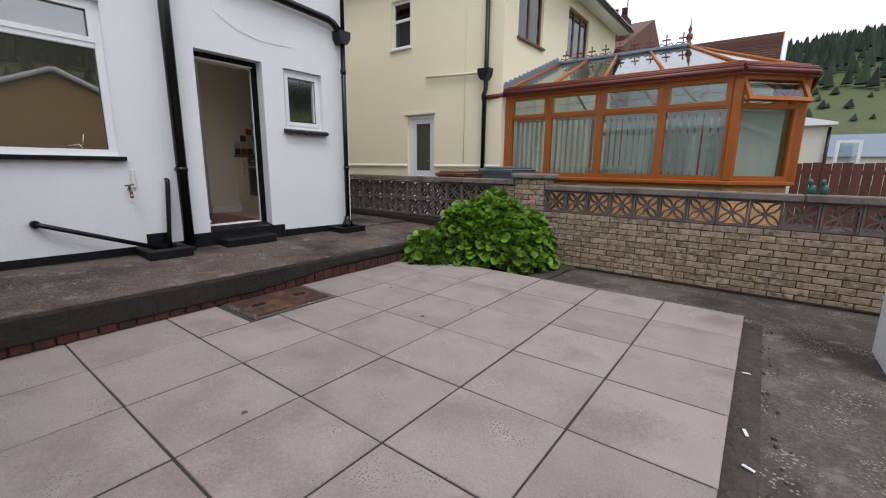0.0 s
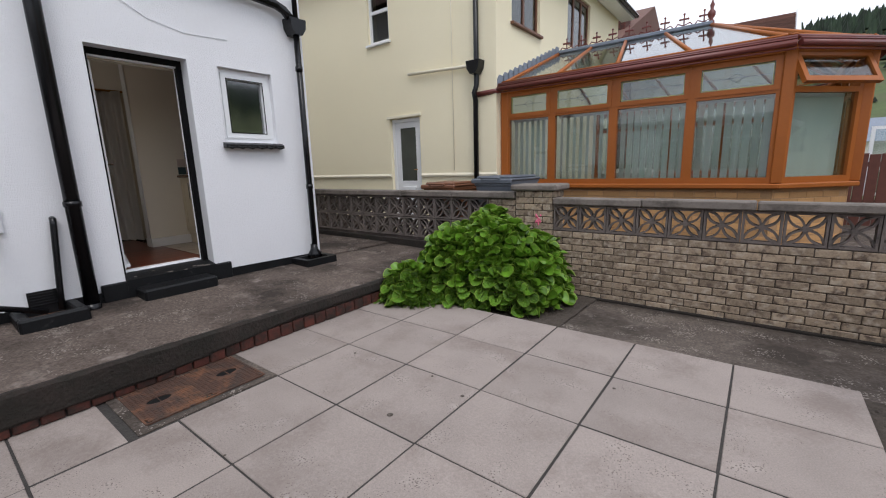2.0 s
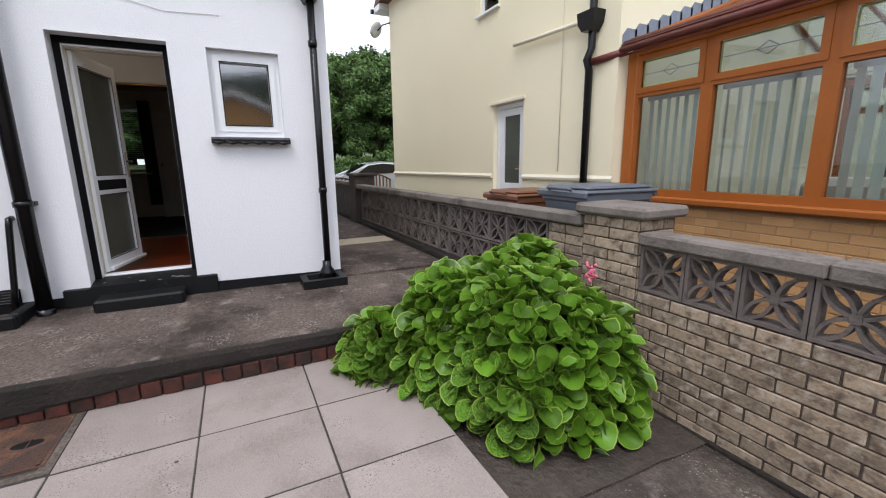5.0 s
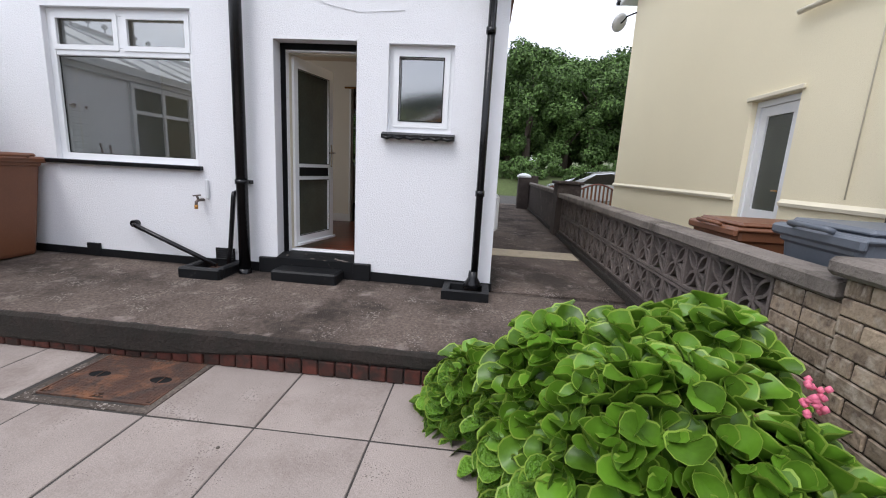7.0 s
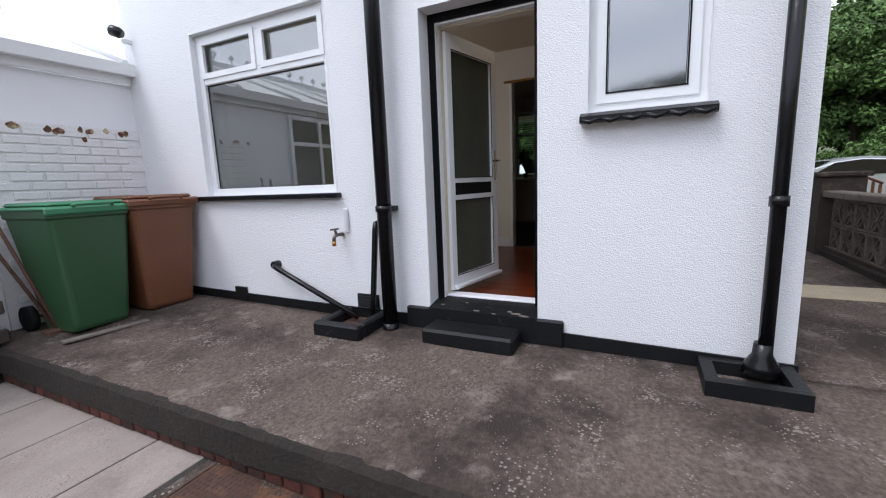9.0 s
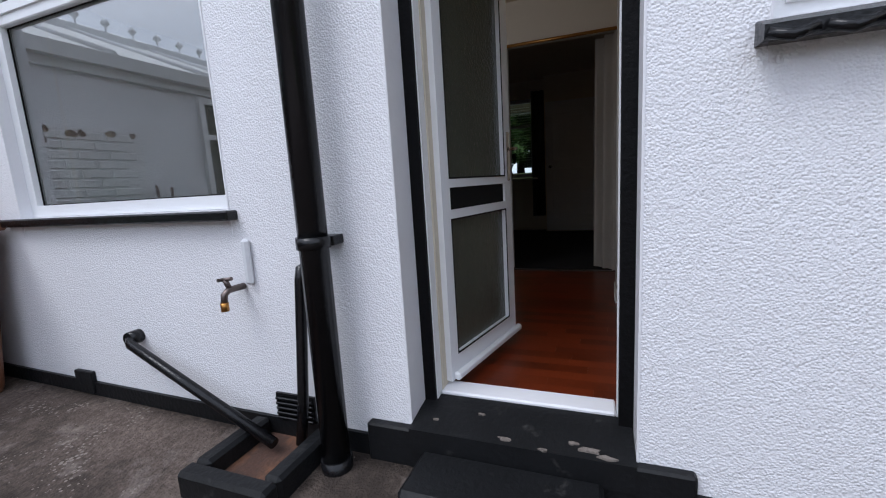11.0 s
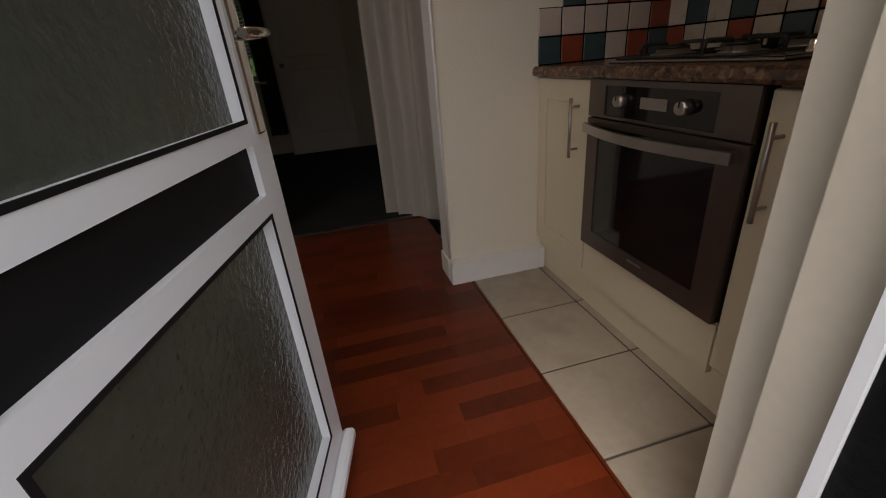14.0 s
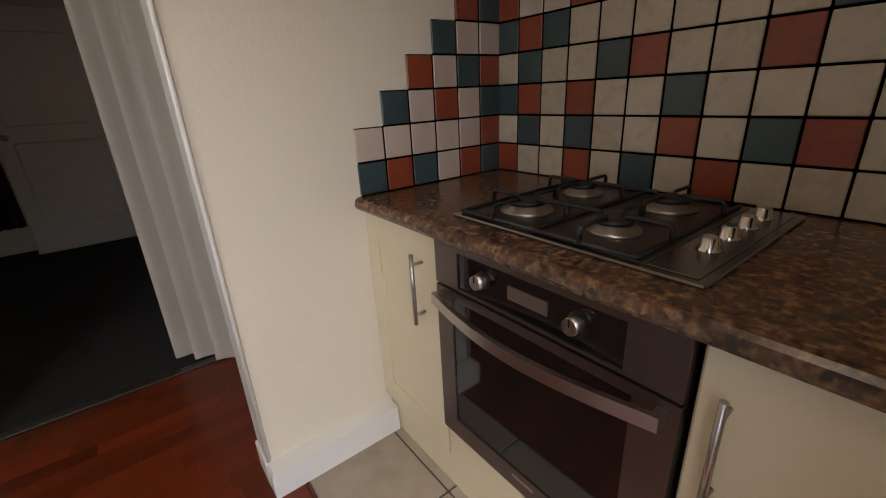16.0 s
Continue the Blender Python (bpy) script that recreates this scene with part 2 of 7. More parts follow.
M["brown_frame"] = mat("brown_window_frame", (0.15, 0.06, 0.03), 0.45, vary=0.15)
M["blind"] = mat("pale_blind_fabric", (0.86, 0.90, 0.80), 0.8, vary=0.04, scale=5, per_object=0.06)
M["orange_brick"] = mat("orange_brick", (0.55, 0.31, 0.13), 0.85, vary=0.15, scale=4, per_object=0.16, bump=0.003)
M["orange_mortar"] = mat("tan_mortar", (0.44, 0.27, 0.14), 0.95, vary=0.2, scale=6, grit=3, bump=0.006, bump_scale=70)
M["lead"] = mat("lead_flashing", (0.19, 0.22, 0.27), 0.6, vary=0.2)
M["roof_tile"] = mat("brown_roof_tile", (0.13, 0.062, 0.045), 0.8, vary=0.25, scale=5, per_object=0.2)
M["white_garage"] = mat("white_far_render", (0.74, 0.70, 0.62), 0.8, vary=0.05)
M["fence"] = mat("red_brown_fence", (0.115, 0.040, 0.028), 0.75, vary=0.25, scale=8, per_object=0.2)
M["green_bin"] = mat("dark_green_plastic", (0.030, 0.085, 0.035), 0.42, vary=0.12, scale=4, fine=50, bump=0.0008)
M["green_lid"] = mat("bright_green_plastic", (0.05, 0.22, 0.11), 0.42, vary=0.15, scale=5)
M["brown_bin"] = mat("brown_plastic", (0.155, 0.060, 0.028), 0.45, vary=0.15, scale=4, fine=50, bump=0.0008)
M["grey_bin"] = mat("blue_grey_plastic", (0.11, 0.125, 0.15), 0.45, vary=0.12, scale=4)
M["rubber"] = mat("black_rubber", (0.008, 0.008, 0.008), 0.7, vary=0.2, spec=0.2)
M["teal_glaze"] = mat("teal_glazed_pottery", (0.02, 0.12, 0.09), 0.3, vary=0.3, scale=20)
M["teal"] = mat("teal_plastic", (0.01, 0.27, 0.19), 0.4, vary=0.1)
M["wood_stick"] = mat("old_handle_wood", (0.12, 0.06, 0.04), 0.7, vary=0.25)
M["white_brick"] = mat("white_painted_brick", (0.74, 0.73, 0.73), 0.7, vary=0.07, scale=5, bump=0.006, bump_scale=40)
M["chipped"] = mat("bare_chipped_brick", (0.11, 0.045, 0.025), 0.9, vary=0.4, scale=20, dark=(0.62, 0.52, 0.32), dark_at=0.55, dark_scale=14)
M["poly"] = mat("translucent_roof_sheet", (0.74, 0.74, 0.72), 0.4, vary=0.05, scale=3)
M["laminate"] = mat("red_wood_laminate", (0.118, 0.019, 0.005), 0.30, vary=0.3, scale=5, fine=40, per_object=0.33, spec=0.4)
M["floor_tile"] = mat("beige_floor_tile", (0.37, 0.305, 0.235), 0.38, vary=0.16, scale=9, fine=40, per_object=0.05, dark=(0.29, 0.225, 0.165), dark_at=0.60, dark_scale=5)
M["grout"] = mat("dark_floor_grout", (0.09, 0.075, 0.06), 0.9)
M["wall_cream"] = mat("cream_interior_paint", (0.74, 0.66, 0.53), 0.7, vary=0.025, scale=2, bump=0.001, bump_scale=90)
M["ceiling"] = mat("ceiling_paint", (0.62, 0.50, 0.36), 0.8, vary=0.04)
M["gloss_white"] = mat("white_gloss_woodwork", (0.78, 0.75, 0.70), 0.3, vary=0.03)
M["tile_cream"] = mat("cream_ceramic_tile", (0.50, 0.43, 0.34), 0.3, vary=0.16, scale=22, fine=90, per_object=0.10, dark=(0.38, 0.30, 0.22), dark_at=0.62, dark_scale=20)
M["tile_pink"] = mat("pinkish_ceramic_tile", (0.52, 0.41, 0.34), 0.3, vary=0.09, scale=14, fine=90, per_object=0.06)
M["tile_red"] = mat("terracotta_ceramic_tile", (0.235, 0.047, 0.020), 0.34, vary=0.3, scale=14, fine=90, per_object=0.1)
M["tile_blue"] = mat("slate_blue_ceramic_tile", (0.040, 0.066, 0.070), 0.34, vary=0.25, scale=14, fine=90, per_object=0.1)
M["tile_grout"] = mat("pale_wall_grout", (0.74, 0.67, 0.55), 0.9, vary=0.05)
M["worktop"] = mat("brown_marbled_worktop", (0.105, 0.050, 0.029), 0.26, vary=0.5, scale=26, fine=110, grit=3.0, dark=(0.32, 0.185, 0.09), dark_at=0.575, dark_scale=58, light=(0.035, 0.018, 0.012), light_at=0.57, light_scale=44.0)
M["cabinet"] = mat("cream_cabinet_door", (0.66, 0.57, 0.40), 0.38, vary=0.025, scale=3)
M["steel"] = mat("brushed_steel", (0.42, 0.39, 0.37), 0.32, metal=1.0, vary=0.1, scale=20)
M["steel_brown"] = mat("dark_brushed_steel", (0.15, 0.122, 0.112), 0.36, metal=0.9, vary=0.1, scale=12)
M["hob_steel"] = mat("hob_brushed_steel", (0.30, 0.28, 0.27), 0.22, metal=1.0, vary=0.15, scale=14)
M["chrome"] = mat("polished_chrome", (0.72, 0.70, 0.68), 0.12, metal=1.0, vary=0.03)
M["black_glass"] = mat("black_oven_glass", (0.008, 0.007, 0.007), 0.06, vary=0.1)
M["iron"] = mat("black_cast_iron", (0.012, 0.012, 0.012), 0.5, vary=0.2)
M["curtain"] = mat("off_white_curtain", (0.72, 0.66, 0.58), 0.85, vary=0.04, scale=4, bump=0.001, bump_scale=160)
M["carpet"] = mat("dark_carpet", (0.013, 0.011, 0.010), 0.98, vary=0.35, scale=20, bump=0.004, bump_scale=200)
M["dark_curtain"] = mat("dark_patterned_curtain", (0.14, 0.12, 0.105), 0.9, vary=0.5, scale=9)
M["brass"] = mat("tarnished_brass", (0.45, 0.22, 0.06), 0.35, metal=1.0, vary=0.2)
M["pipe_grey"] = mat("white_painted_pipe", (0.70, 0.71, 0.73), 0.4, vary=0.05)
M["grass"] = mat("rough_grass", (0.066, 0.090, 0.026), 0.95, vary=0.4, scale=0.5, fine=8, grit=3, dark=(0.080, 0.076, 0.034), dark_at=0.57, dark_scale=0.2)
M["far_leaf"] = mat("woodland_leaf", (0.082, 0.150, 0.034), 0.8, vary=0.35, scale=0.35, fine=5, per_island=0.6)
M["bark"] = mat("tree_bark", (0.075, 0.058, 0.044), 0.95, vary=0.3, scale=6)
M["car_paint"] = mat("silver_car_paint", (0.50, 0.52, 0.54), 0.25, metal=0.3, vary=0.02, coat=0.6)
M["asphalt"] = mat("road_asphalt", (0.062, 0.058, 0.054), 0.95, vary=0.2, scale=3, bump=0.004)


# ---- mesh helpers ----
def bx(bm, x0, x1, y0, y1, z0, z1, bevel=0.0, m=None):
    """Adds a box, with bevelled edges where bevel is given, moved by m."""
    vs = [bm.verts.new((x, y, z)) for x in (x0, x1) for y in (y0, y1) for z in (z0, z1)]
    fs = [bm.faces.new([vs[k] for k in f]) for f in ((0, 1, 3, 2), (4, 6, 7, 5), (0, 4, 5, 1), (2, 3, 7, 6), (0, 2, 6, 4), (1, 5, 7, 3))]
    if m is not None:
        bmesh.ops.transform(bm, matrix=m, verts=vs)
    if bevel:
        bmesh.ops.bevel(bm, geom=list({e for f in fs for e in f.edges}), offset=bevel, segments=1, profile=0.6, affect="EDGES")
    return bm


def box(*a, bevel=0.0, m=None):
    return bx(bmesh.new(), *a, bevel=bevel, m=m)


def tube(points, r, segs=10, bm=None, caps=True, taper=None):
    """A round tube along a list of points; taper gives a radius for each."""
    bm = bm or bmesh.new()
    pts = [Vector(p) for p in points]
    rings, side = [], None
    for k, p in enumerate(pts):
        d = (pts[min(k + 1, len(pts) - 1)] - pts[max(k - 1, 0)]).normalized()
        if side is None:
            side = d.cross(Vector((0, 0, 1))) if abs(d.z) < 0.95 else d.cross(Vector((1, 0, 0)))
        side = (side - d * side.dot(d)).normalized()
        up, rr = d.cross(side), (taper[k] if taper else r)
        rings.append([bm.verts.new(p + rr * (math.cos(a) * side + math.sin(a) * up)) for a in (2 * math.pi * q / segs for q in range(segs))])
    for a, b in zip(rings, rings[1:]):
        for q in range(segs):
            bm.faces.new((a[q], a[(q + 1) % segs], b[(q + 1) % segs], b[q])).smooth = True
    if caps:
        bm.faces.new(rings[0][::-1])
        bm.faces.new(rings[-1])
    return bm


def lathe(profile, segs=16, bm=None, m=None):
    """Turns a list of (radius, height) about z."""
    bm = bm or bmesh.new()
    rings = [[bm.verts.new((r * math.cos(a), r * math.sin(a), z)) for a in (2 * math.pi * q / segs for q in range(segs))] for r, z in profile]
    for a, b in zip(rings, rings[1:]):
        for q in range(segs):
            bm.faces.new((a[q], a[(q + 1) % segs], b[(q + 1) % segs], b[q])).smooth = True
    bm.faces.new(rings[0][::-1])
    bm.faces.new(rings[-1])
    if m is not None:
        bmesh.ops.transform(bm, matrix=m, verts=[v for ring in rings for v in ring])
    return bm


def prism(outline, axis, a, b, bm=None):
    """Pushes a 2D outline along an axis from a to b. axis x: outline (y, z); y: (x, z); z: (x, y)."""
    bm = bm or bmesh.new()
    at = {"x": lambda u, v, w: (w, u, v), "y": lambda u, v, w: (u, w, v), "z": lambda u, v, w: (u, v, w)}[axis]
    lo = [bm.verts.new(at(u, v, a)) for u, v in outline]
    hi = [bm.verts.new(at(u, v, b)) for u, v in outline]
    n = len(outline)
    for k in range(n):
        bm.faces.new((lo[k], lo[(k + 1) % n], hi[(k + 1) % n], hi[k]))
    bm.faces.new(lo[::-1])
    bm.faces.new(hi)
    return bm


def as_mesh(name, bm, material):
    bmesh.ops.recalc_face_normals(bm, faces=bm.faces)
    me = bpy.data.meshes.new(name)
    bm.to_mesh(me)
    bm.free()
    me.materials.append(material)
    return me


ORIGIN = {}


def thing(name, at=(0, 0, 0), label="", category="", group="", turn=0.0):
    """An Empty at a thing's base; its parts are given in the world's metres, or about the base where it is turned."""
    ob = new(name)
    ob.empty_display_size = 0.1
    ob.matrix_world = pose(*at, 0, 0, turn)
    ORIGIN[ob] = Vector(at)
    return tagged(ob, label, category, group)


def part(name, bm, material, parent, label="", local=False):
    """One mesh object under a thing or a part."""
    if not local:
        bmesh.ops.translate(bm, verts=bm.verts, vec=-ORIGIN[parent])
    ob = new(name, as_mesh(name, bm, material))
    ob.parent = parent
    ORIGIN[ob] = ORIGIN[parent]
    return tagged(ob, label)


def piece(name, me, at, parent, turn=(0, 0, 0), scale=None):
    """A piece that shares its mesh with others, under a thing, part or piece of the setting."""
    ob = new(name, me)
    ob.parent = parent
    p = Vector(at) - ORIGIN.get(parent, Vector())
    ob.matrix_basis = pose(*p, *turn) if scale is None else pose(*p, *turn) @ Matrix.Diagonal((*scale, 1))
    return ob


def structure(name, bm, material, label=""):
    ob = new(name, as_mesh(name, bm, material))
    ORIGIN[ob] = Vector()
    return tagged(ob, label, kind="structure")


def solid(name, bm, material, label, category, group=""):
    """A thing of one mesh, in the world's metres."""
    return tagged(new(name, as_mesh(name, bm, material)), label, category, group)


def wall_grid(axis, a, b, u0, u1, z0, z1, holes=()):
    """A wall from a to b along its axis (x or y), with holes (u0, u1, z0, z1) right through it."""
    us = sorted({u0, u1, *(h[0] for h in holes), *(h[1] for h in holes)})
    zs = sorted({z0, z1, *(h[2] for h in holes), *(h[3] for h in holes)})
    full = {(i, j): not any(h[0] <= (us[i] + us[i + 1]) / 2 <= h[1] and h[2] <= (zs[j] + zs[j + 1]) / 2 <= h[3] for h in holes)
            for i in range(len(us) - 1) for j in range(len(zs) - 1)}
    bm, made = bmesh.new(), {}

    def v(w, u, z):
        key = (round(w, 5), round(u, 5), round(z, 5))
        if key not in made:
            made[key] = bm.verts.new((w, u, z) if axis == "x" else (u, w, z))
        return made[key]

    for (i, j), on in full.items():
        if not on:
            continue
        p, q, r, s = us[i], us[i + 1], zs[j], zs[j + 1]
        bm.faces.new((v(a, p, r), v(a, p, s), v(a, q, s), v(a, q, r)))
        bm.faces.new((v(b, p, r), v(b, q, r), v(b, q, s), v(b, p, s)))
        for key, quad in (((i - 1, j), ((p, r), (p, s))), ((i + 1, j), ((q, s), (q, r))), ((i, j - 1), ((q, r), (p, r))), ((i, j + 1), ((p, s), (q, s)))):
            if not full.get(key, False):
                (g, h), (k, m) = quad
                bm.faces.new((v(a, g, h), v(b, g, h), v(b, k, m), v(a, k, m)))
    return bm


def ring_frame(axis, a, b, u0, u1, z0, z1, w, bm=None):
    """A rectangular frame of width w in the plane across axis, from a to b."""
    f = wall_grid(axis, a, b, u0, u1, z0, z1, [(u0 + w, u1 - w, z0 + w, z1 - w)])
    if bm is None:
        return f
    me = bpy.data.meshes.new("tmp")
    f.to_mesh(me)
    f.free()
    bm.from_mesh(me)
    bpy.data.meshes.remove(me)
    return bm


# ---- large structure: ground, terrace, house ----
HX, HI = -5.035, -5.315
FLOOR = 0.46


def terrace_z(x, y):
    edge, house = 0.225 + (3.8 - y) * 0.008, 0.262 + (3.8 - y) * 0.014
    f = min(max((-3.66 - x) / 1.375, 0.0), 1.0)
    return edge + (house - edge) * f


def sheet(xs, ys, height, skirt=None):
    bm = bmesh.new()
    g = [[bm.verts.new((x, y, height(x, y))) for y in ys] for x in xs]
    for i in range(len(xs) - 1):
        for j in range(len(ys) - 1):
            bm.faces.new((g[i][j], g[i + 1][j], g[i + 1][j + 1], g[i][j + 1])).smooth = True
    if skirt is not None:
        rim = [g[i][0] for i in range(len(xs))] + [g[-1][j] for j in range(1, len(ys))] + [g[i][-1] for i in range(len(xs) - 2, -1, -1)] + [g[0][j] for j in range(len(ys) - 2, 0, -1)]
        low = [bm.verts.new((v.co.x, v.co.y, skirt)) for v in rim]
        for k in range(len(rim)):
            bm.faces.new((rim[k], rim[(k + 1) % len(rim)], low[(k + 1) % len(rim)], low[k]))
    return bm


def steps(a, b, n):
    return [a + (b - a) * k / n for k in range(n + 1)]


def land(x, y):
    """The lie of the land: a flat plot, a bank beyond the road, and a hillside far behind."""
    bank = min(max((-24.5 - x) / 9.0, 0.0), 1.0)
    z = -0.22 + 1.9 * bank * bank * (3 - 2 * bank)
    north, east = min(max((y - 60) / 260.0, 0.0), 1.0), min(max((x - 50) / 230.0, 0.0), 1.0)
    far = max(north, east)
    z += max((62 + 0.05 * max(min(x, 300), -80)) * north * north * (3 - 2 * north), (45 + 0.2 * max(min(y, 40), -60)) * east * east * (3 - 2 * east))
    if far > 0.01:
        z += 5 * far * noise.noise(Vector((x * 0.012, y * 0.012, 0)))
    return z


gx = [-2500, -900, -300, -120, -60, -40, -36, -33, -31, -29, -27.5, -26, -24.5, -20, -10, 0, 10, 20, 35, 60, 90, 130, 180, 240, 310, 400, 900, 2500]
gy = [-2500, -600, -120, -30, 0, 15, 30, 45, 60, 80, 100, 120, 140, 160, 180, 200, 220, 240, 260, 280, 300, 320, 400, 900, 2500]
structure("ground", sheet(gx, gy, land), M["grass"], "rough grass running up to a wooded hillside")
structure("road", box(-23.6, -17.3, -60, 60, -0.30, 0.11), M["asphalt"], "grey asphalt road in front of the houses")
structure("front_path", box(-17.3, -15.6, 4.19, 5.47, -0.3, 0.17, bevel=0.01), M["concrete"], "worn concrete path to the street")


def yard_z(x, y):
    return -0.075 - 0.055 * min(max((y - 4.2) / 1.3, 0.0), 1.0) + 0.006 * noise.noise(Vector((x * 2, y * 2, 3)))


structure("yard_concrete", sheet(steps(-3.64, 4.2, 40), steps(-6.0, 5.50, 50), yard_z, -0.4), M["concrete"], "stained grey concrete yard beside the paving")
structure("paving_bed", box(-3.675, -0.012, -0.70, 4.19, -0.35, -0.03), M["joint"], "dark soil in the paving joints")

structure("terrace", sheet(steps(-3.672, HX, 14), steps(-1.1, 5.49, 60), lambda x, y: terrace_z(x, y) + 0.005 * noise.noise(Vector((x * 3, y * 3, 0))), -0.4),
          M["terrace"], "raised brown concrete terrace along the house")
structure("passage_floor", sheet(steps(HX - 0.002, -15.6, 40), steps(4.185, 5.49, 8), lambda x, y: 0.262 - 0.01 * (x + 5) / 10 + 0.004 * noise.noise(Vector((x * 2, y * 2, 0))), -0.4),
          M["terrace"], "damp concrete side passage between house and wall")
structure("light_screed", box(-7.22, -6.75, 4.215, 5.40, 0.1, 0.272, bevel=0.004), M["screed"], "pale screed strip across the passage")

# kerb: a rough concrete lip over a course of red bricks
bm = bmesh.new()
ys = steps(-1.1, 4.85, 90)
prof = [(-3.70, -0.005), (-3.655, -0.002), (-3.634, -0.022), (-3.634, -0.092), (-3.648, -0.112), (-3.70, -0.112)]


def lip(k, y):
    """The lip reaches down to the paving away from the open end."""
    return -0.085 * min(max((2.9 - y) / 1.0, 0.0), 1.0) if k >= 3 else 0.0


rows = []
for y in ys:
    rows.append([bm.verts.new((x + (0.008 * noise.noise(Vector((y * 6, k * 3.1, 0))) if 0 < k < 5 else 0), y,
                               terrace_z(-3.66, y) + 0.004 + z + lip(k, y) + (0.008 * noise.noise(Vector((y * 8, 7 + k, 0))) if 0 < k < 5 else 0))) for k, (x, z) in enumerate(prof)])
for a, b in zip(rows, rows[1:]):
    for k in range(6):
        bm.faces.new((a[k], a[(k + 1) % 6], b[(k + 1) % 6], b[k]))
structure("kerb", bm, M["kerb"], "rough mossy concrete kerb of the terrace")

WIN_K = (-0.145, 1.346, 1.275, 2.666)
WIN_S = (3.16, 3.750, 1.680, 2.422)
DOOR = (2.107, 2.888, 0.30, 2.436)
JAMB = 2.876
structure("wall_rear", wall_grid("x", HI, HX, -1.1, 4.19, -0.3, 5.6, [WIN_K, WIN_S, (DOOR[0], 2.916, DOOR[2], DOOR[3])]), M["render"], "white textured render wall of the house")
structure("door_jamb_wall", box(HX - 0.20, HX, DOOR[1], 2.916, DOOR[2], DOOR[3]), M["render"], "rendered wall edge beside the door")
structure("wall_side", wall_grid("y", 3.935, 4.19, -14.2, HI, -0.3, 5.6), M["render"], "white rendered side wall along the passage")
structure("wall_front", wall_grid("x", -14.2, -13.95, -7.0, 3.935, -0.3, 5.6, [(-1.0, 1.75, 0.55, 2.84)]), M["render"], "plain front wall of the house")
structure("wall_party", wall_grid("y", -1.35, -1.1, -13.95, HI, -0.3, 5.6), M["render"], "plain dividing wall inside the house")
structure("roof_house", prism([(-1.3, 5.6), (4.5, 5.6), (1.5, 7.6)], "x", -14.5, -4.7), M["roof_tile"], "tiled roof of the white house")

# smooth linings of the reveals
for nm, (u0, u1, z0, z1), depth in (("window_reveal_trim", WIN_K, 0.062), ("small_window_reveal_trim", WIN_S, 0.072), ("door_reveal_trim", (DOOR[0], DOOR[1], 0.43, DOOR[3]), 0.128)):
    bm = wall_grid("x", HX - depth, HX + 0.003, u0 - 0.001, u1 + 0.001, z0, z1 + 0.001, [(u0 + 0.006, u1 - 0.006, z0 - 0.1, z1 - 0.006)])
    structure(nm, bm, M["smooth"], "smooth white painted reveal")

# black plinth
structure("plinth_long", prism([(-1.1, 0.2), (-1.1, 0.408), (0.02, 0.390), (1.0, 0.378), (1.935, 0.374), (1.935, 0.2)], "x", HX + 0.0005, HX + 0.016), M["black_worn"], "black painted plinth along the house wall")
structure("plinth_short", prism([(3.045, 0.15), (3.045, 0.362), (4.205, 0.335), (4.205, 0.15)], "x", HX + 0.0005, HX + 0.016), M["black_worn"], "black painted plinth at the house corner")
structure("plinth_return", prism([(-14.2, 0.15), (-14.2, 0.30), (HX, 0.335), (HX, 0.15)], "y", 4.1905, 4.205), M["black_worn"], "black painted plinth in the passage")
structure("door_sill_block", box(HX - 0.01, HX + 0.035, 1.93, 3.045, 0.2, 0.437, bevel=0.008), M["black_worn"], "black painted door sill band with chipped edges")
structure("door_sill", prism([(-5.21, 0.35), (-5.21, 0.478), (-5.13, 0.468), (-4.995, 0.444), (-4.995, 0.35)], "y", 2.114, 2.880), M["black_worn"], "worn black painted stone door sill")

# ---- the inside: kitchen, hall and front room ----
KX = -6.735
structure("floor_hall", box(-7.66, HI + 0.11, -1.1, 2.97, 0.30, FLOOR - 0.010), M["grout"], "sub-floor under the red laminate")
structure("floor_kitchen", box(-6.735, HI, 2.97, 3.935, 0.30, FLOOR - 0.006), M["grout"], "dark grout bed of the kitchen tiles")
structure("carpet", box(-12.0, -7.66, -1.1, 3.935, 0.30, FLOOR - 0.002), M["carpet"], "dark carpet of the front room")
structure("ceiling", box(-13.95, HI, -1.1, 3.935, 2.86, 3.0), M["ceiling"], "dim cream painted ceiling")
structure("wall_kitchen_tiled", box(KX, HI, 3.925, 3.9349, FLOOR - 0.1, 2.86), M["wall_cream"], "cream wall behind the cooker")
structure("wall_partition", box(KX - 0.11, KX, 2.886, 3.925, FLOOR - 0.1, 2.86), M["wall_cream"], "cream painted partition beside the cooker")
structure("wall_inner_lining", wall_grid("x", HI - 0.012, HI - 0.0005, -1.1, 3.925, FLOOR - 0.1, 2.86, [WIN_K, WIN_S, (2.10, 2.914, 0.2, 2.45)]), M["wall_cream"], "cream inner face of the kitchen wall")
structure("wall_hall_far", wall_grid("x", -7.77, -7.66, -1.1, 3.935, FLOOR - 0.1, 2.86, [(1.955, 3.05, 0.2, 2.50)]), M["wall_cream"], "cream wall with a wide opening to the front room")
structure("wall_hall_side", box(-7.66, KX - 0.11, 3.20, 3.28, FLOOR - 0.1, 2.86), M["wall_cream"], "plain hall wall")
structure("wall_front_room", wall_grid("x", -10.95, -10.80, -1.1, 3.935, FLOOR - 0.1, 2.86, [(0.55, 1.78, 1.33, 2.60)]), M["wall_cream"], "far wall of the front room with a window")
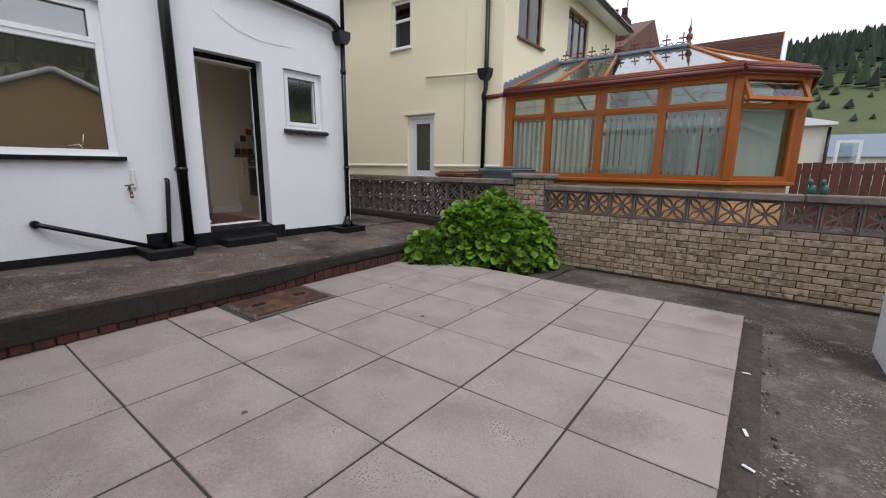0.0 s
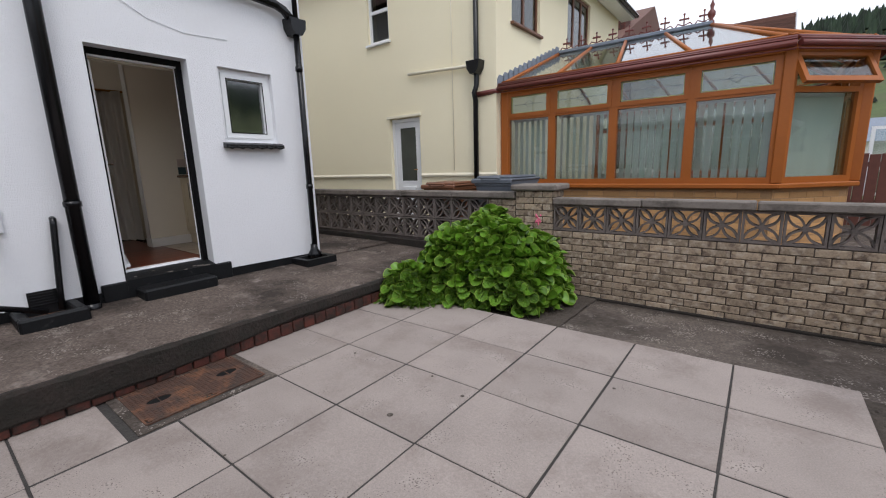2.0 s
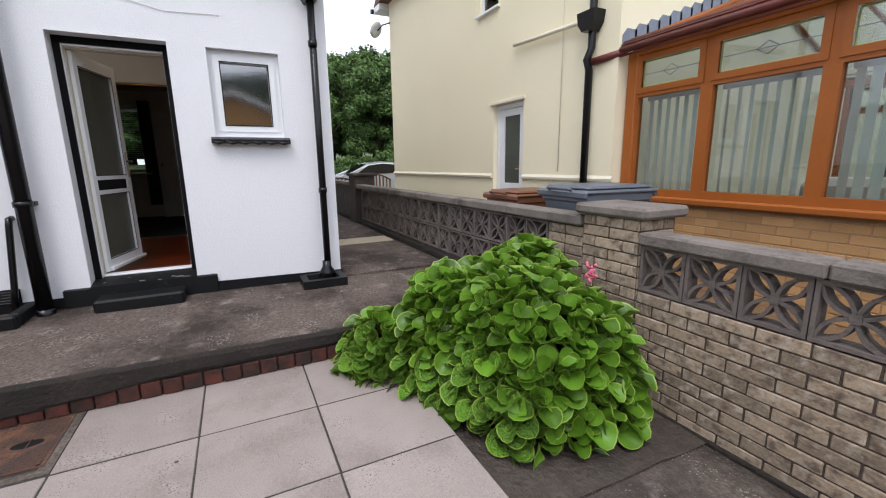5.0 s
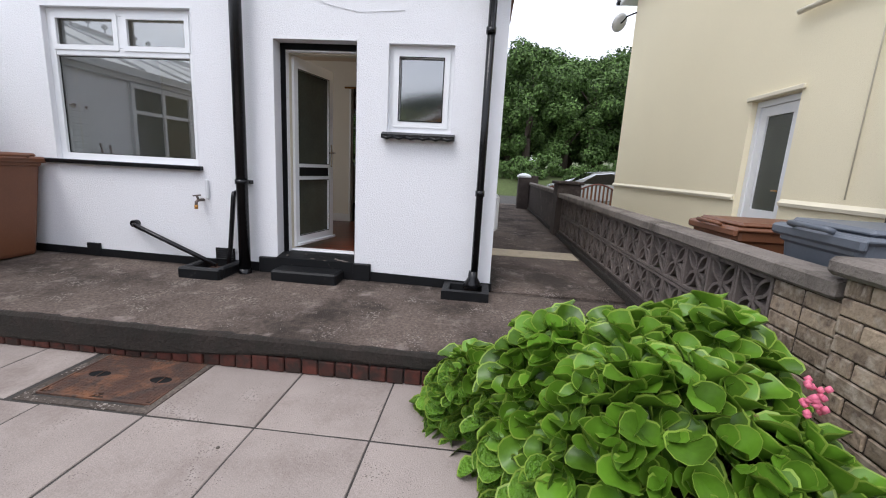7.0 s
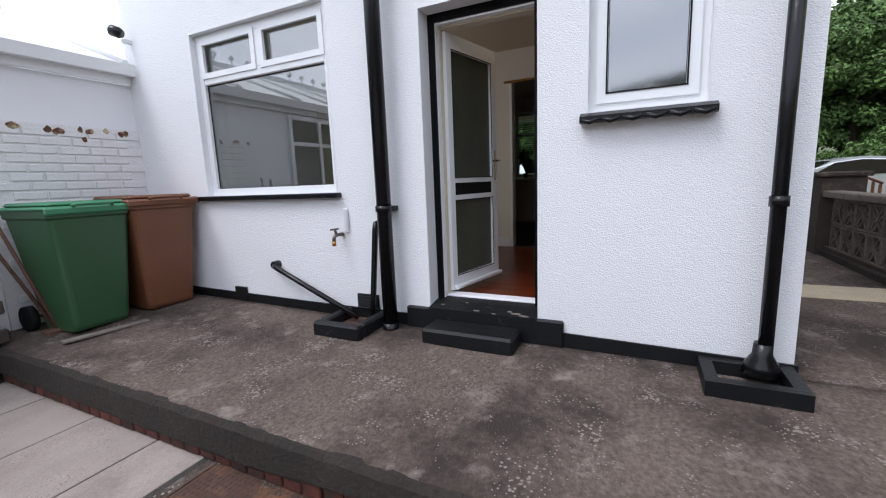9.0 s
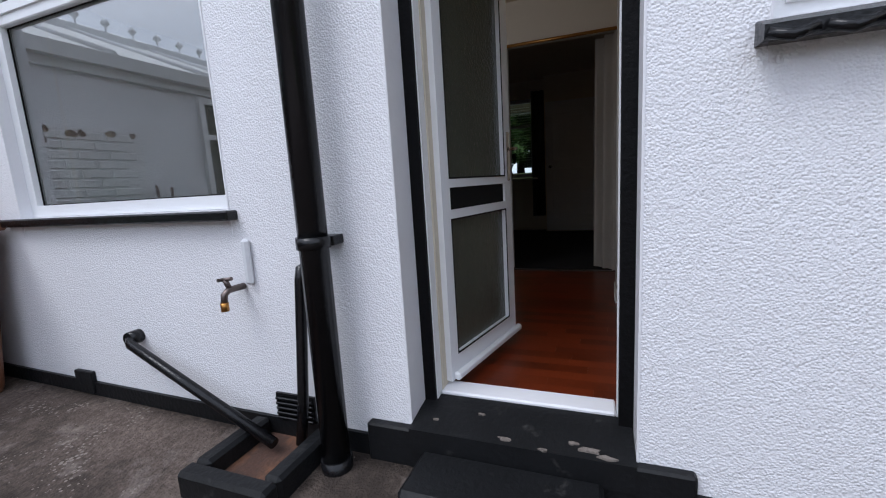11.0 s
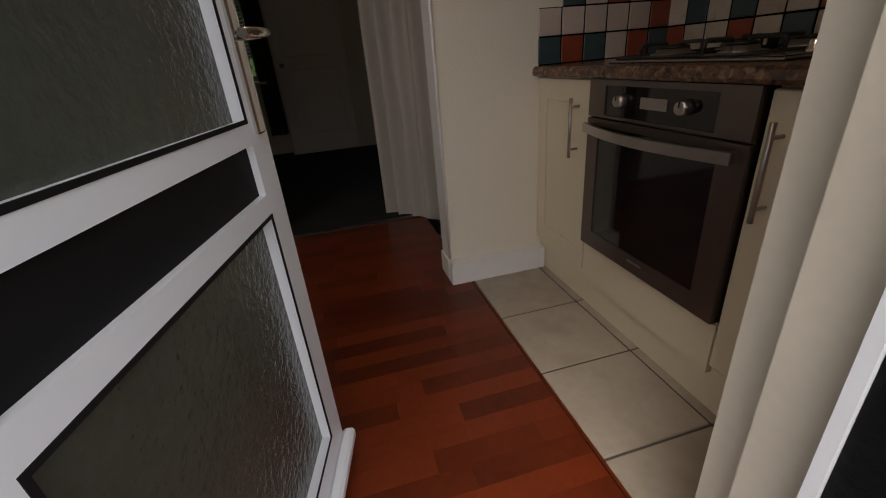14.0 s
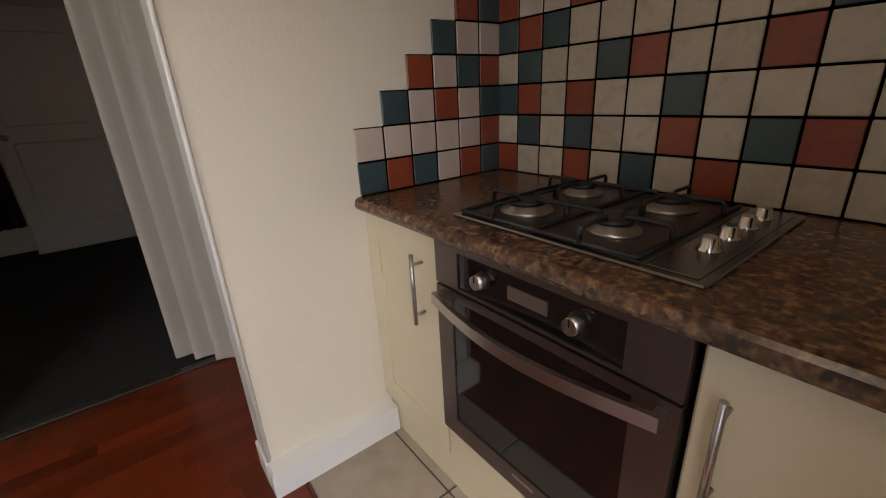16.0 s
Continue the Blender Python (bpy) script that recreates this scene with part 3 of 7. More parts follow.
# skirting and edge trim
structure("baseboard_partition", prism([(2.872, FLOOR), (2.872, FLOOR + 0.082), (2.876, FLOOR + 0.098), (2.88, FLOOR + 0.105), (3.335, FLOOR + 0.105), (3.335, FLOOR)], "x", KX + 0.0005, KX + 0.058), M["gloss_white"], "deep white gloss skirting")
structure("baseboard_partition_end", box(KX - 0.125, KX, 2.870, 2.8855, FLOOR, FLOOR + 0.105, bevel=0.003), M["gloss_white"], "white gloss skirting round the wall end")
structure("trim_partition_edge", box(KX - 0.115, KX - 0.006, 2.878, 2.8855, FLOOR + 0.106, 2.86), M["gloss_white"], "white edging on the wall end")
structure("trim_corner_bead", tube([(KX + 0.003, 2.883, FLOOR + 0.11), (KX + 0.003, 2.883, 2.86)], 0.007, 6), M["gloss_white"], "rounded corner bead")
structure("baseboard_hall", box(-7.6595, -7.642, -1.1, 1.955, FLOOR, FLOOR + 0.12, bevel=0.004), M["gloss_white"], "white gloss hall skirting")
structure("trim_hall_opening", box(-7.775, -7.645, 1.955, 1.985, FLOOR, 2.5, bevel=0.004), M["gloss_white"], "white opening lining")
structure("trim_threshold", box(-7.70, -7.655, 1.985, 3.05, FLOOR - 0.004, FLOOR + 0.006, bevel=0.002), M["steel_brown"], "metal carpet strip")

# ---- neighbour: cream house ----
NY, NX0, NX1 = 6.95, -10.9, -4.02
house = thing("cream_house", (-7.4, 9.8, -0.2), "two-storey cream rendered house behind the garden wall", "house")
part("side_wall", wall_grid("y", NY, NY + 0.25, NX0, NX1, -0.2, 5.15, [(-6.34, -5.60, 0.25, 2.27), (-6.79, -6.25, 3.66, 4.60)]), M["cream_wall"], house)
part("rear_wall", wall_grid("x", NX1 - 0.25, NX1, NY + 0.25, 13.2, -0.2, 5.15, [(7.46, 8.52, 3.62, 4.75), (9.85, 11.2, 3.75, 4.82)]), M["cream_wall"], house)
part("front_wall", wall_grid("x", NX0, NX0 + 0.25, NY + 0.25, 13.2, -0.2, 5.15), M["cream_wall"], house)
part("far_wall", wall_grid("y", 13.2, 13.45, NX0, NX1, -0.2, 5.15), M["cream_wall"], house)
part("upper_floor", box(NX0 + 0.26, NX1 - 0.26, NY + 0.26, 13.19, 2.7, 2.85), M["cream_trim"], house)
part("roof", prism([(NX0 - 0.4, 5.15), (NX1 + 0.35, 5.15), (NX1 - 2.6, 7.2), (NX0 + 2.6, 7.2)], "y", NY - 0.25, 13.6), M["roof_tile"], house, "dark brown tiled roof")
part("eaves_board", box(NX1 + 0.02, NX1 + 0.36, NY - 0.24, 13.6, 5.03, 5.149, bevel=0.01), M["upvc"], house, "white eaves board")
part("eaves_board", box(NX0 - 0.41, NX0 - 0.02, NY - 0.24, 13.6, 5.0, 5.149, bevel=0.01), M["upvc"], house, "white eaves board")
part("gutter", tube([(NX1 + 0.42, NY - 0.3, 5.10), (NX1 + 0.42, 13.6, 5.10)], 0.055, 10), M["black"], house, "black gutter")
part("gutter", tube([(NX0 - 0.46, NY - 0.3, 5.08), (NX0 - 0.46, 13.6, 5.08)], 0.055, 10), M["black"], house, "black gutter")
part("wall_ledge", prism([(NY - 0.035, 1.225), (NY - 0.002, 1.26), (NY - 0.002, 1.19), (NY - 0.03, 1.195)], "x", NX0 - 0.02, -6.36), M["cream_trim"], house, "cream render ledge")
part("wall_ledge", prism([(NY - 0.035, 1.225), (NY - 0.002, 1.26), (NY - 0.002, 1.19), (NY - 0.03, 1.195)], "x", -5.58, NX1 + 0.03), M["cream_trim"], house, "cream render ledge")
d = part("door", ring_frame("y", NY + 0.06, NY + 0.13, -6.335, -5.605, 0.25, 2.265, 0.06), M["upvc"], house, "white plastic half-glazed door")
part("door_leaf_frame", wall_grid("y", NY + 0.075, NY + 0.125, -6.272, -5.668, 0.32, 2.20, [(-6.16, -5.77, 1.12, 2.10)]), M["upvc"], d)
part("glass_pane", box(-6.16, -5.77, NY + 0.095, NY + 0.105, 1.12, 2.10), M["frost"], d, "grey obscured glass")
part("door_panel", box(-6.14, -5.79, NY + 0.06, NY + 0.08, 0.45, 1.02, bevel=0.015), M["upvc"], d)
part("door_handle", tube([(-5.72, NY + 0.03, 1.32), (-5.72, NY + 0.03, 1.33), (-5.80, NY + 0.03, 1.33)], 0.009, 6), M["brass"], d, "brass lever handle")
part("lintel", box(-6.40, -5.55, NY - 0.03, NY - 0.001, 2.275, 2.32, bevel=0.006), M["cream_trim"], house)


def fitted_window(parent, axis, w, u0, u1, z0, z1, material, split=(), bars=(), depth=0.06, glass_mat=None, out=1, width=0.055):
    """A window frame with its panes; split: upright bars, bars: level bars. Returns the frame."""
    f = part("window", ring_frame(axis, w, w + out * depth, u0, u1, z0, z1, width), material, parent)
    for s in split:
        b = (w, w + out * depth * 0.92, s - 0.03, s + 0.03, z0 + width, z1 - width) if axis == "x" else (s - 0.03, s + 0.03, w, w + out * depth * 0.92, z0 + width, z1 - width)
        part("mullion", box(*b), material, f)
    for s in bars:
        b = (w, w + out * depth * 0.85, u0 + width, u1 - width, s - 0.028, s + 0.028) if axis == "x" else (u0 + width, u1 - width, w, w + out * depth * 0.85, s - 0.028, s + 0.028)
        part("transom", box(*b), material, f)
    mid = w + out * depth * 0.4
    b = (mid, mid + 0.006, u0 + 0.03, u1 - 0.03, z0 + 0.03, z1 - 0.03) if axis == "x" else (u0 + 0.03, u1 - 0.03, mid, mid + 0.006, z0 + 0.03, z1 - 0.03)
    p = part("pane", box(*b), glass_mat or M["glass_dark"], f)
    p.visible_shadow = False
    return f


fitted_window(house, "y", NY + 0.05, -6.79, -6.25, 3.66, 4.60, M["upvc"], bars=(4.22,), out=1)
part("window_sill", box(-6.83, -6.21, NY - 0.05, NY + 0.05, 3.62, 3.659, bevel=0.006), M["upvc"], house, "white window sill")
f = fitted_window(house, "x", NX1 - 0.05, 7.46, 8.52, 3.62, 4.75, M["brown_frame"], split=(7.98,), out=-1)
f = fitted_window(house, "x", NX1 - 0.05, 9.85, 11.2, 3.75, 4.82, M["brown_frame"], split=(10.3, 10.75), out=-1)
part("window_sill", box(NX1 - 0.05, NX1 + 0.06, 7.42, 8.56, 3.575, 3.619, bevel=0.006), M["brown_frame"], house, "brown window sill")
part("net_curtain", box(NX1 - 0.21, NX1 - 0.2, 7.46, 8.52, 3.62, 4.75), M["blind"], house, "pale net curtain")
part("net_curtain", box(NX1 - 0.21, NX1 - 0.2, 9.85, 11.2, 3.75, 4.82), M["blind"], house, "pale net curtain")
part("waste_pipe", tube([(-5.78, NY - 0.05, 2.995), (-4.42, NY - 0.05, 2.93)], 0.026, 8), M["cream_trim"], house, "cream waste pipe")
part("waste_pipe", tube([(-4.83, NY - 0.03, 5.0), (-4.83, NY - 0.03, 1.3)], 0.006, 6), M["cream_trim"], house, "thin cream pipe")
dp = part("downpipe", tube([(-4.34, NY - 0.06, 5.0), (-4.34, NY - 0.06, 2.62), (-4.36, NY - 0.10, 2.50), (-4.36, NY - 0.06, 2.40), (-4.36, NY - 0.06, -0.1)], 0.042, 10), M["black"], house, "black cast downpipe")
part("hopper", prism([(-4.47, 2.98), (-4.22, 2.98), (-4.24, 2.86), (-4.30, 2.78), (-4.39, 2.78), (-4.45, 2.86)], "y", NY - 0.17, NY - 0.003), M["black"], dp, "black hopper head")
dish = part("aerial_dish", lathe([(0.01, 0), (0.12, 0.02), (0.19, 0.055), (0.185, 0.06), (0.11, 0.028)], 18, m=pose(NX0 - 0.30, NY - 0.20, 4.62, 62, 0, -60)), M["pipe_grey"], house, "small grey satellite dish")
part("dish_arm", tube([(NX0 + 0.05, NY - 0.005, 4.72), (NX0 - 0.12, NY - 0.14, 4.70), (NX0 - 0.28, NY - 0.19, 4.63), (NX0 - 0.48, NY - 0.34, 4.60)], 0.016, 6), M["black"], dish, "black dish arm")

# ---- neighbour: conservatory ----
cons = thing("conservatory", (-1.9, 9.4, -0.15), "golden oak framed conservatory with a glass roof", "conservatory")
CA, CB, CC, CD = (-3.95, 7.1), (-0.45, 7.1), (0.27, 7.82), (0.27, 10.98)
CE, CF = (-0.45, 11.7), (-3.95, 11.7)
SILL, HEAD, TRANS = 1.06, 2.46, 2.085


def run(p, q, inset=0.0):
    """The pose of a stretch from p to q: x along it, y outwards."""
    dx, dy = q[0] - p[0], q[1] - p[1]
    return Matrix.Translation((p[0], p[1], 0)) @ Matrix.Rotation(math.atan2(dy, dx), 4, "Z"), math.hypot(dx, dy)


def glazed_run(p, q, posts, name_group, blinds=True, open_top=()):
    m, length = run(p, q)
    part("dwarf_wall", box(0, length, 0.031, 0.22, -0.15, SILL - 0.06, m=m), M["orange_mortar"], cons, "mortar of the orange brick base")
    part("sill_board", box(-0.03, length + 0.03, -0.06, 0.16, SILL - 0.06, SILL, bevel=0.012, m=m), M["oak_frame"], cons)
    part("head_beam", box(-0.02, length + 0.02, -0.01, 0.12, HEAD, HEAD + 0.09, bevel=0.006, m=m), M["oak_frame"], cons)
    for k, (a, b) in enumerate(zip(posts, posts[1:])):
        w = part("window", wall_grid("y", 0.0, 0.075, a, b, SILL, HEAD, [(a + 0.055, b - 0.055, SILL + 0.07, TRANS - 0.03), (a + 0.055, b - 0.055, TRANS + 0.03, HEAD - 0.03)]), M["oak_frame"], cons)
        bpy_mesh_move(w, m)
        g = part("pane", box(a + 0.05, b - 0.05, 0.035, 0.041, SILL + 0.06, TRANS - 0.02, m=m), M["glass"], w)
        g.visible_shadow = False
        if k not in open_top:
            fr = part("fanlight", ring_frame("y", -0.012, 0.0, a + 0.03, b - 0.03, TRANS + 0.005, HEAD - 0.005, 0.055), M["oak_frame"], w)
            bpy_mesh_move(fr, m)
            g = part("pane", box(a + 0.06, b - 0.06, 0.030, 0.036, TRANS + 0.03, HEAD - 0.03, m=m), M["glass"], w)
            g.visible_shadow = False
            lead_came(w, m, a + 0.09, b - 0.09, TRANS + 0.065, HEAD - 0.065)
        if blinds:
            n = max(3, int((b - a - 0.12) / 0.085))
            bl = thing("vertical_blind", tuple(m @ Vector(((a + b) / 2, 0.17, TRANS))), "pale green vertical slat blind hung inside the conservatory window", "blind", name_group)
            part("head_rail", box(a + 0.06, b - 0.06, 0.14, 0.19, TRANS - 0.06, TRANS - 0.02, m=m), M["upvc"], bl)
            for s in range(n):
                sx = a + 0.1 + (b - a - 0.2) * s / (n - 1)
                ang = radians(random.uniform(-36, -24) if k != 1 else random.uniform(-50, -38))
                part("slat", box(-0.042, 0.042, -0.001, 0.001, SILL + 0.05, TRANS - 0.06, m=m @ Matrix.Translation((sx, 0.165, 0)) @ Matrix.Rotation(ang, 4, "Z")), M["blind"], bl)


def bpy_mesh_move(ob, m):
    """Turns a part's mesh from its own stretch into its place."""
    o = Matrix.Translation(ORIGIN[ob])
    ob.data.transform(o.inverted() @ m @ o)


def lead_came(parent, m, a, b, z0, z1):
    """The leaded strips and coloured border of a fanlight."""
    bm = bmesh.new()
    zm, xm = (z0 + z1) / 2, (a + b) / 2
    for z in (z0, z1, zm):
        bx(bm, a, b, 0.024, 0.029, z - 0.0025, z + 0.0025, m=m)
    for x in (a, b):
        bx(bm, x - 0.0025, x + 0.0025, 0.024, 0.029, z0, z1, m=m)
    for sx in (-1, 1):
        for sz in (-1, 1):
            tube([m @ Vector((xm, 0.026, zm + sz * 0.05)), m @ Vector((xm + sx * 0.08, 0.026, zm))], 0.003, 4, bm)
    part("lead_strip", bm, M["lead"], parent, "leaded strips")
    edge = bmesh.new()
    for z in (z0, z1):
        bx(edge, a, b, 0.0255, 0.0285, z - 0.009, z + 0.009, m=m)
    for x in (a, b):
        bx(edge, x - 0.009, x + 0.009, 0.0256, 0.0284, z0 + 0.009, z1 - 0.009, m=m)
    part("coloured_border", edge, M["border_glass"], parent, "yellow and green glass border")


glazed_run(CA, CB, [0.03, 0.79, 1.67, 2.59, 3.46], "conservatory blinds")
glazed_run(CB, CC, [0.05, 0.97], "conservatory blinds", open_top=(0,))
glazed_run(CC, CD, [0.05, 0.8, 1.58, 2.36, 3.11], "conservatory blinds", blinds=False)
glazed_run(CD, CE, [0.05, 0.97], "conservatory blinds", blinds=False)
glazed_run(CE, CF, [0.04, 0.91, 1.83, 2.71, 3.47], "conservatory blinds", blinds=False)
for c in (CA, CB, CC, CD, CE):
    part("corner_post", box(c[0] - 0.06, c[0] + 0.06, c[1] - 0.02, c[1] + 0.09, SILL, HEAD + 0.05, bevel=0.012), M["oak_frame"], cons)
m, length = run(CB, CC)
fan = part("open_fanlight", ring_frame("y", 0, 0.05, 0.03, 0.99, 0, 0.38, 0.06), M["oak_frame"], cons, "fanlight pushed open")
bpy_mesh_move(fan, m @ Matrix.Translation((0, -0.01, HEAD)) @ Matrix.Rotation(radians(-28), 4, "X") @ Matrix.Translation((0, 0, -0.36)))
g = part("pane", box(0.08, 0.94, 0.02, 0.026, 0.05, 0.33), M["glass"], fan)
bpy_mesh_move(g, m @ Matrix.Translation((0, -0.01, HEAD)) @ Matrix.Rotation(radians(-28), 4, "X") @ Matrix.Translation((0, 0, -0.36)))
part("conservatory_floor", box(-3.95, 0.2, 7.2, 11.6, 0.0, 0.12), M["coping"], cons)
EAVE, RIDGE = HEAD + 0.10, 3.47
R0, R1 = Vector((-4.0, 9.4, RIDGE)), Vector((-1.47, 9.4, RIDGE))
eaves = [Vector((-4.0, 7.0, EAVE)), Vector((-0.42, 7.0, EAVE)), Vector((0.36, 7.78, EAVE)), Vector((0.36, 11.02, EAVE)), Vector((-0.42, 11.8, EAVE)), Vector((-4.0, 11.8, EAVE))]


def roof_pane(points):
    bm = bmesh.new()
    lo = [bm.verts.new(p) for p in points]
    hi = [bm.verts.new(Vector(p) + Vector((0, 0, 0.012))) for p in points]
    n = len(points)
    bm.faces.new(lo[::-1])
    bm.faces.new(hi)
    for k in range(n):
        bm.faces.new((lo[k], lo[(k + 1) % n], hi[(k + 1) % n], hi[k]))
    ob = part("roof_pane", bm, M["glass"], cons, "clear roof glass")
    ob.visible_shadow = False


for side, (e0, e1) in (("s", (eaves[0], eaves[1])), ("n", (eaves[5], eaves[4]))):
    bars = [0.0, 0.25, 0.49, 0.74, 1.0]
    for a, b in zip(bars, bars[1:]):
        roof_pane([e0.lerp(e1, a), e0.lerp(e1, b), R0.lerp(R1, b), R0.lerp(R1, a)])
    for a in bars:
        part("glazing_bar", tube([e0.lerp(e1, a) + Vector((0, 0, 0.015)), R0.lerp(R1, a) + Vector((0, 0, 0.015))], 0.028, 6), M["oak_frame"], cons)
for a, b in zip(eaves[1:5], eaves[2:5]):
    roof_pane([a, b, R1])
for e in (eaves[2], eaves[3], eaves[2].lerp(eaves[3], 0.5)):
    part("glazing_bar", tube([e + Vector((0, 0, 0.015)), R1 + Vector((0, 0, 0.015))], 0.03, 6), M["oak_frame"], cons)
for a, b in zip(eaves, eaves[1:]):
    d3 = (b - a).normalized()
    outw = Vector((d3.y, -d3.x, 0))
    part("gutter", tube([a + outw * 0.04 - Vector((0, 0, 0.035)), b + outw * 0.04 - Vector((0, 0, 0.035))], 0.036, 8), M["maroon"], cons, "maroon plastic gutter")
    for dz, off, rr, mm in ((0.035, 0.0, 0.022, "maroon"), (0.085, -0.10, 0.012, "oak_frame"), (-0.088, 0.035, 0.012, "maroon"), (0.012, 0.035, 0.012, "maroon")):
        part("gutter_trim", tube([a + outw * off + Vector((0, 0, dz)), b + outw * off + Vector((0, 0, dz))], rr, 6), M[mm], cons)
part("gutter_outlet", tube([(-3.95, 6.98, EAVE - 0.05), (-4.34, 6.9, EAVE - 0.08)], 0.04, 8), M["maroon"], cons)
part("ridge", box(-4.0, -1.44, 9.34, 9.46, RIDGE, RIDGE + 0.06, bevel=0.012), M["lead"], cons, "grey ridge capping")
for k in range(9):
    x = -3.85 + 0.285 * k
    bm = tube([(x, 9.4, RIDGE + 0.05), (x, 9.4, RIDGE + 0.25)], 0.012, 5)
    bx(bm, x - 0.055, x + 0.055, 9.39, 9.41, RIDGE + 0.16, RIDGE + 0.185)
    for sx, sz in ((-0.06, 0.172), (0.06, 0.172), (0, 0.25)):
        lathe([(0.002, -0.022), (0.022, 0), (0.002, 0.022)], 6, bm, m=pose(x + sx, 9.4, RIDGE + sz))
    tube([(x - 0.13, 9.4, RIDGE + 0.06), (x - 0.09, 9.4, RIDGE + 0.11), (x, 9.4, RIDGE + 0.075), (x + 0.09, 9.4, RIDGE + 0.11), (x + 0.13, 9.4, RIDGE + 0.06)], 0.011, 5, bm)
    part("ridge_cresting", bm, M["maroon"], cons, "maroon cross-shaped ridge cresting")
part("finial", lathe([(0.05, 0), (0.05, 0.06), (0.025, 0.09), (0.055, 0.14), (0.055, 0.2), (0.022, 0.24), (0.035, 0.30), (0.012, 0.36), (0.004, 0.52)], 10, m=pose(-1.47, 9.4, RIDGE)), M["maroon"], cons, "turned maroon finial")
for k in range(14):
    f = (k + 0.5) / 14
    y, z = 7.0 + 2.4 * f, EAVE + (RIDGE - EAVE) * f
    part("flashing", prism([(y - 0.1, z - 0.02), (y + 0.1, z + 0.07), (y + 0.1, z + 0.16), (y - 0.04, z + 0.16), (y - 0.1, z + 0.09)], "x", NX1 + 0.002, NX1 + 0.010), M["lead"], cons, "stepped lead flashing")
me_ob = as_mesh("brick", box(-0.1075, 0.1075, -0.004, 0.03, -0.0325, 0.0325, bevel=0.003), M["orange_brick"])
dwarf = [o for o in cons.children if o.name.startswith("dwarf_wall")]
for wall_part, (p, q), lo in ((dwarf[0], (CA, CB), 5), (dwarf[1], (CB, CC), 5)):
    m, length = run(p, q)
    for r in range(lo, 15):
        n = int(length / 0.225)
        for k in range(n + 1):
            x = 0.1125 + 0.225 * k - (0.1125 if r % 2 else 0)
            if 0.02 < x < length - 0.02:
                w = m @ Vector((x, 0.03, -0.13 + 0.075 * r))
                piece("brick", me_ob, w, wall_part, turn=(0, 0, math.degrees(math.atan2(q[1] - p[1], q[0] - p[0]))))
solid("lounge_chair", box(-2.6, -1.9, 7.6, 8.2, 0.12, 1.25, bevel=0.06), M["curtain"], "pale upholstered chair back behind the conservatory blinds", "chair")


# ---- things behind the wall ----
def wheelie_bin(at, turn, body_mat, lid_mat, label, scale=1.0):
    """A two-wheeled refuse bin; its front looks along +y before it is turned."""
    b = thing("wheelie_bin", at, label, "bin", turn=turn)
    s = scale
    bm = bmesh.new()
    prof = [(0.195, 0.22, 0.0), (0.20, 0.235, 0.03), (0.265, 0.31, 0.86), (0.28, 0.325, 0.875), (0.28, 0.325, 0.93), (0.25, 0.29, 0.93), (0.24, 0.28, 0.80)]
    rings = []
    for hw, hd, z in prof:
        c = 0.05
        ring = []
        for sx, sy in ((1, 1), (-1, 1), (-1, -1), (1, -1)):
            a0 = math.atan2(sy, sx)
            for da in (-0.6, -0.2, 0.2, 0.6):
                a = a0 + da * sx * sy * (1 if True else 1)
                a = a0 + da
                ring.append(bm.verts.new((sx * (hw - c) + c * math.cos(a), (sy * (hd - c) + c * math.sin(a) + 0.02) if sy > 0 else sy * (hd - c) + c * math.sin(a) + 0.06 * (1 - z), z + 0.02)))
        rings.append(ring)
    n = len(rings[0])
    for a, c in zip(rings, rings[1:]):
        for k in range(n):
            bm.faces.new((a[k], a[(k + 1) % n], c[(k + 1) % n], c[k]))
    bm.faces.new(rings[0][::-1])
    body = part("body", bm, body_mat, b, local=True)
    lid = bmesh.new()
    bx(lid, -0.295, 0.295, -0.33, 0.35, 0.945, 0.975, bevel=0.012)
    bx(lid, -0.26, 0.26, -0.30, 0.31, 0.97, 1.005, bevel=0.02)
    bx(lid, -0.30, 0.30, 0.335, 0.365, 0.915, 0.97, bevel=0.012)
    lid_ob = part("lid", lid, lid_mat, b, local=True)
    part("lid_handle", tube([(-0.13, 0.355, 0.975), (-0.12, 0.385, 0.985), (0.12, 0.385, 0.985), (0.13, 0.355, 0.975)], 0.014, 6), lid_mat, lid_ob, local=True)
    part("hinge_bar", tube([(-0.25, -0.35, 0.93), (0.25, -0.35, 0.93)], 0.018, 8), lid_mat, b, local=True)
    for sx in (-1, 1):
        part("wheel", tube([(sx * 0.215, -0.27, 0.10), (sx * 0.265, -0.27, 0.10)], 0.10, 16), M["rubber"], b, "black rubber wheel", local=True)
    part("axle", tube([(-0.22, -0.27, 0.10), (0.22, -0.27, 0.10)], 0.012, 6), M["steel_brown"], b, local=True)
    if s != 1.0:
        b.scale = (s, s, s)
    return b


wheelie_bin((-4.22, 5.99, 0.14), 180, M["brown_bin"], M["brown_bin"], "brown wheelie bin behind the neighbour's wall")
wheelie_bin((-3.32, 6.02, 0.16), 175, M["grey_bin"], M["grey_bin"], "blue-grey wheelie bin behind the neighbour's wall", 1.06)
structure("neighbour_yard", box(-11, 4.2, 5.60, 13.4, -0.35, 0.12), M["concrete"], "concrete yard of the neighbour")

# ---- garden wall with its pillar ----
WY = 5.47


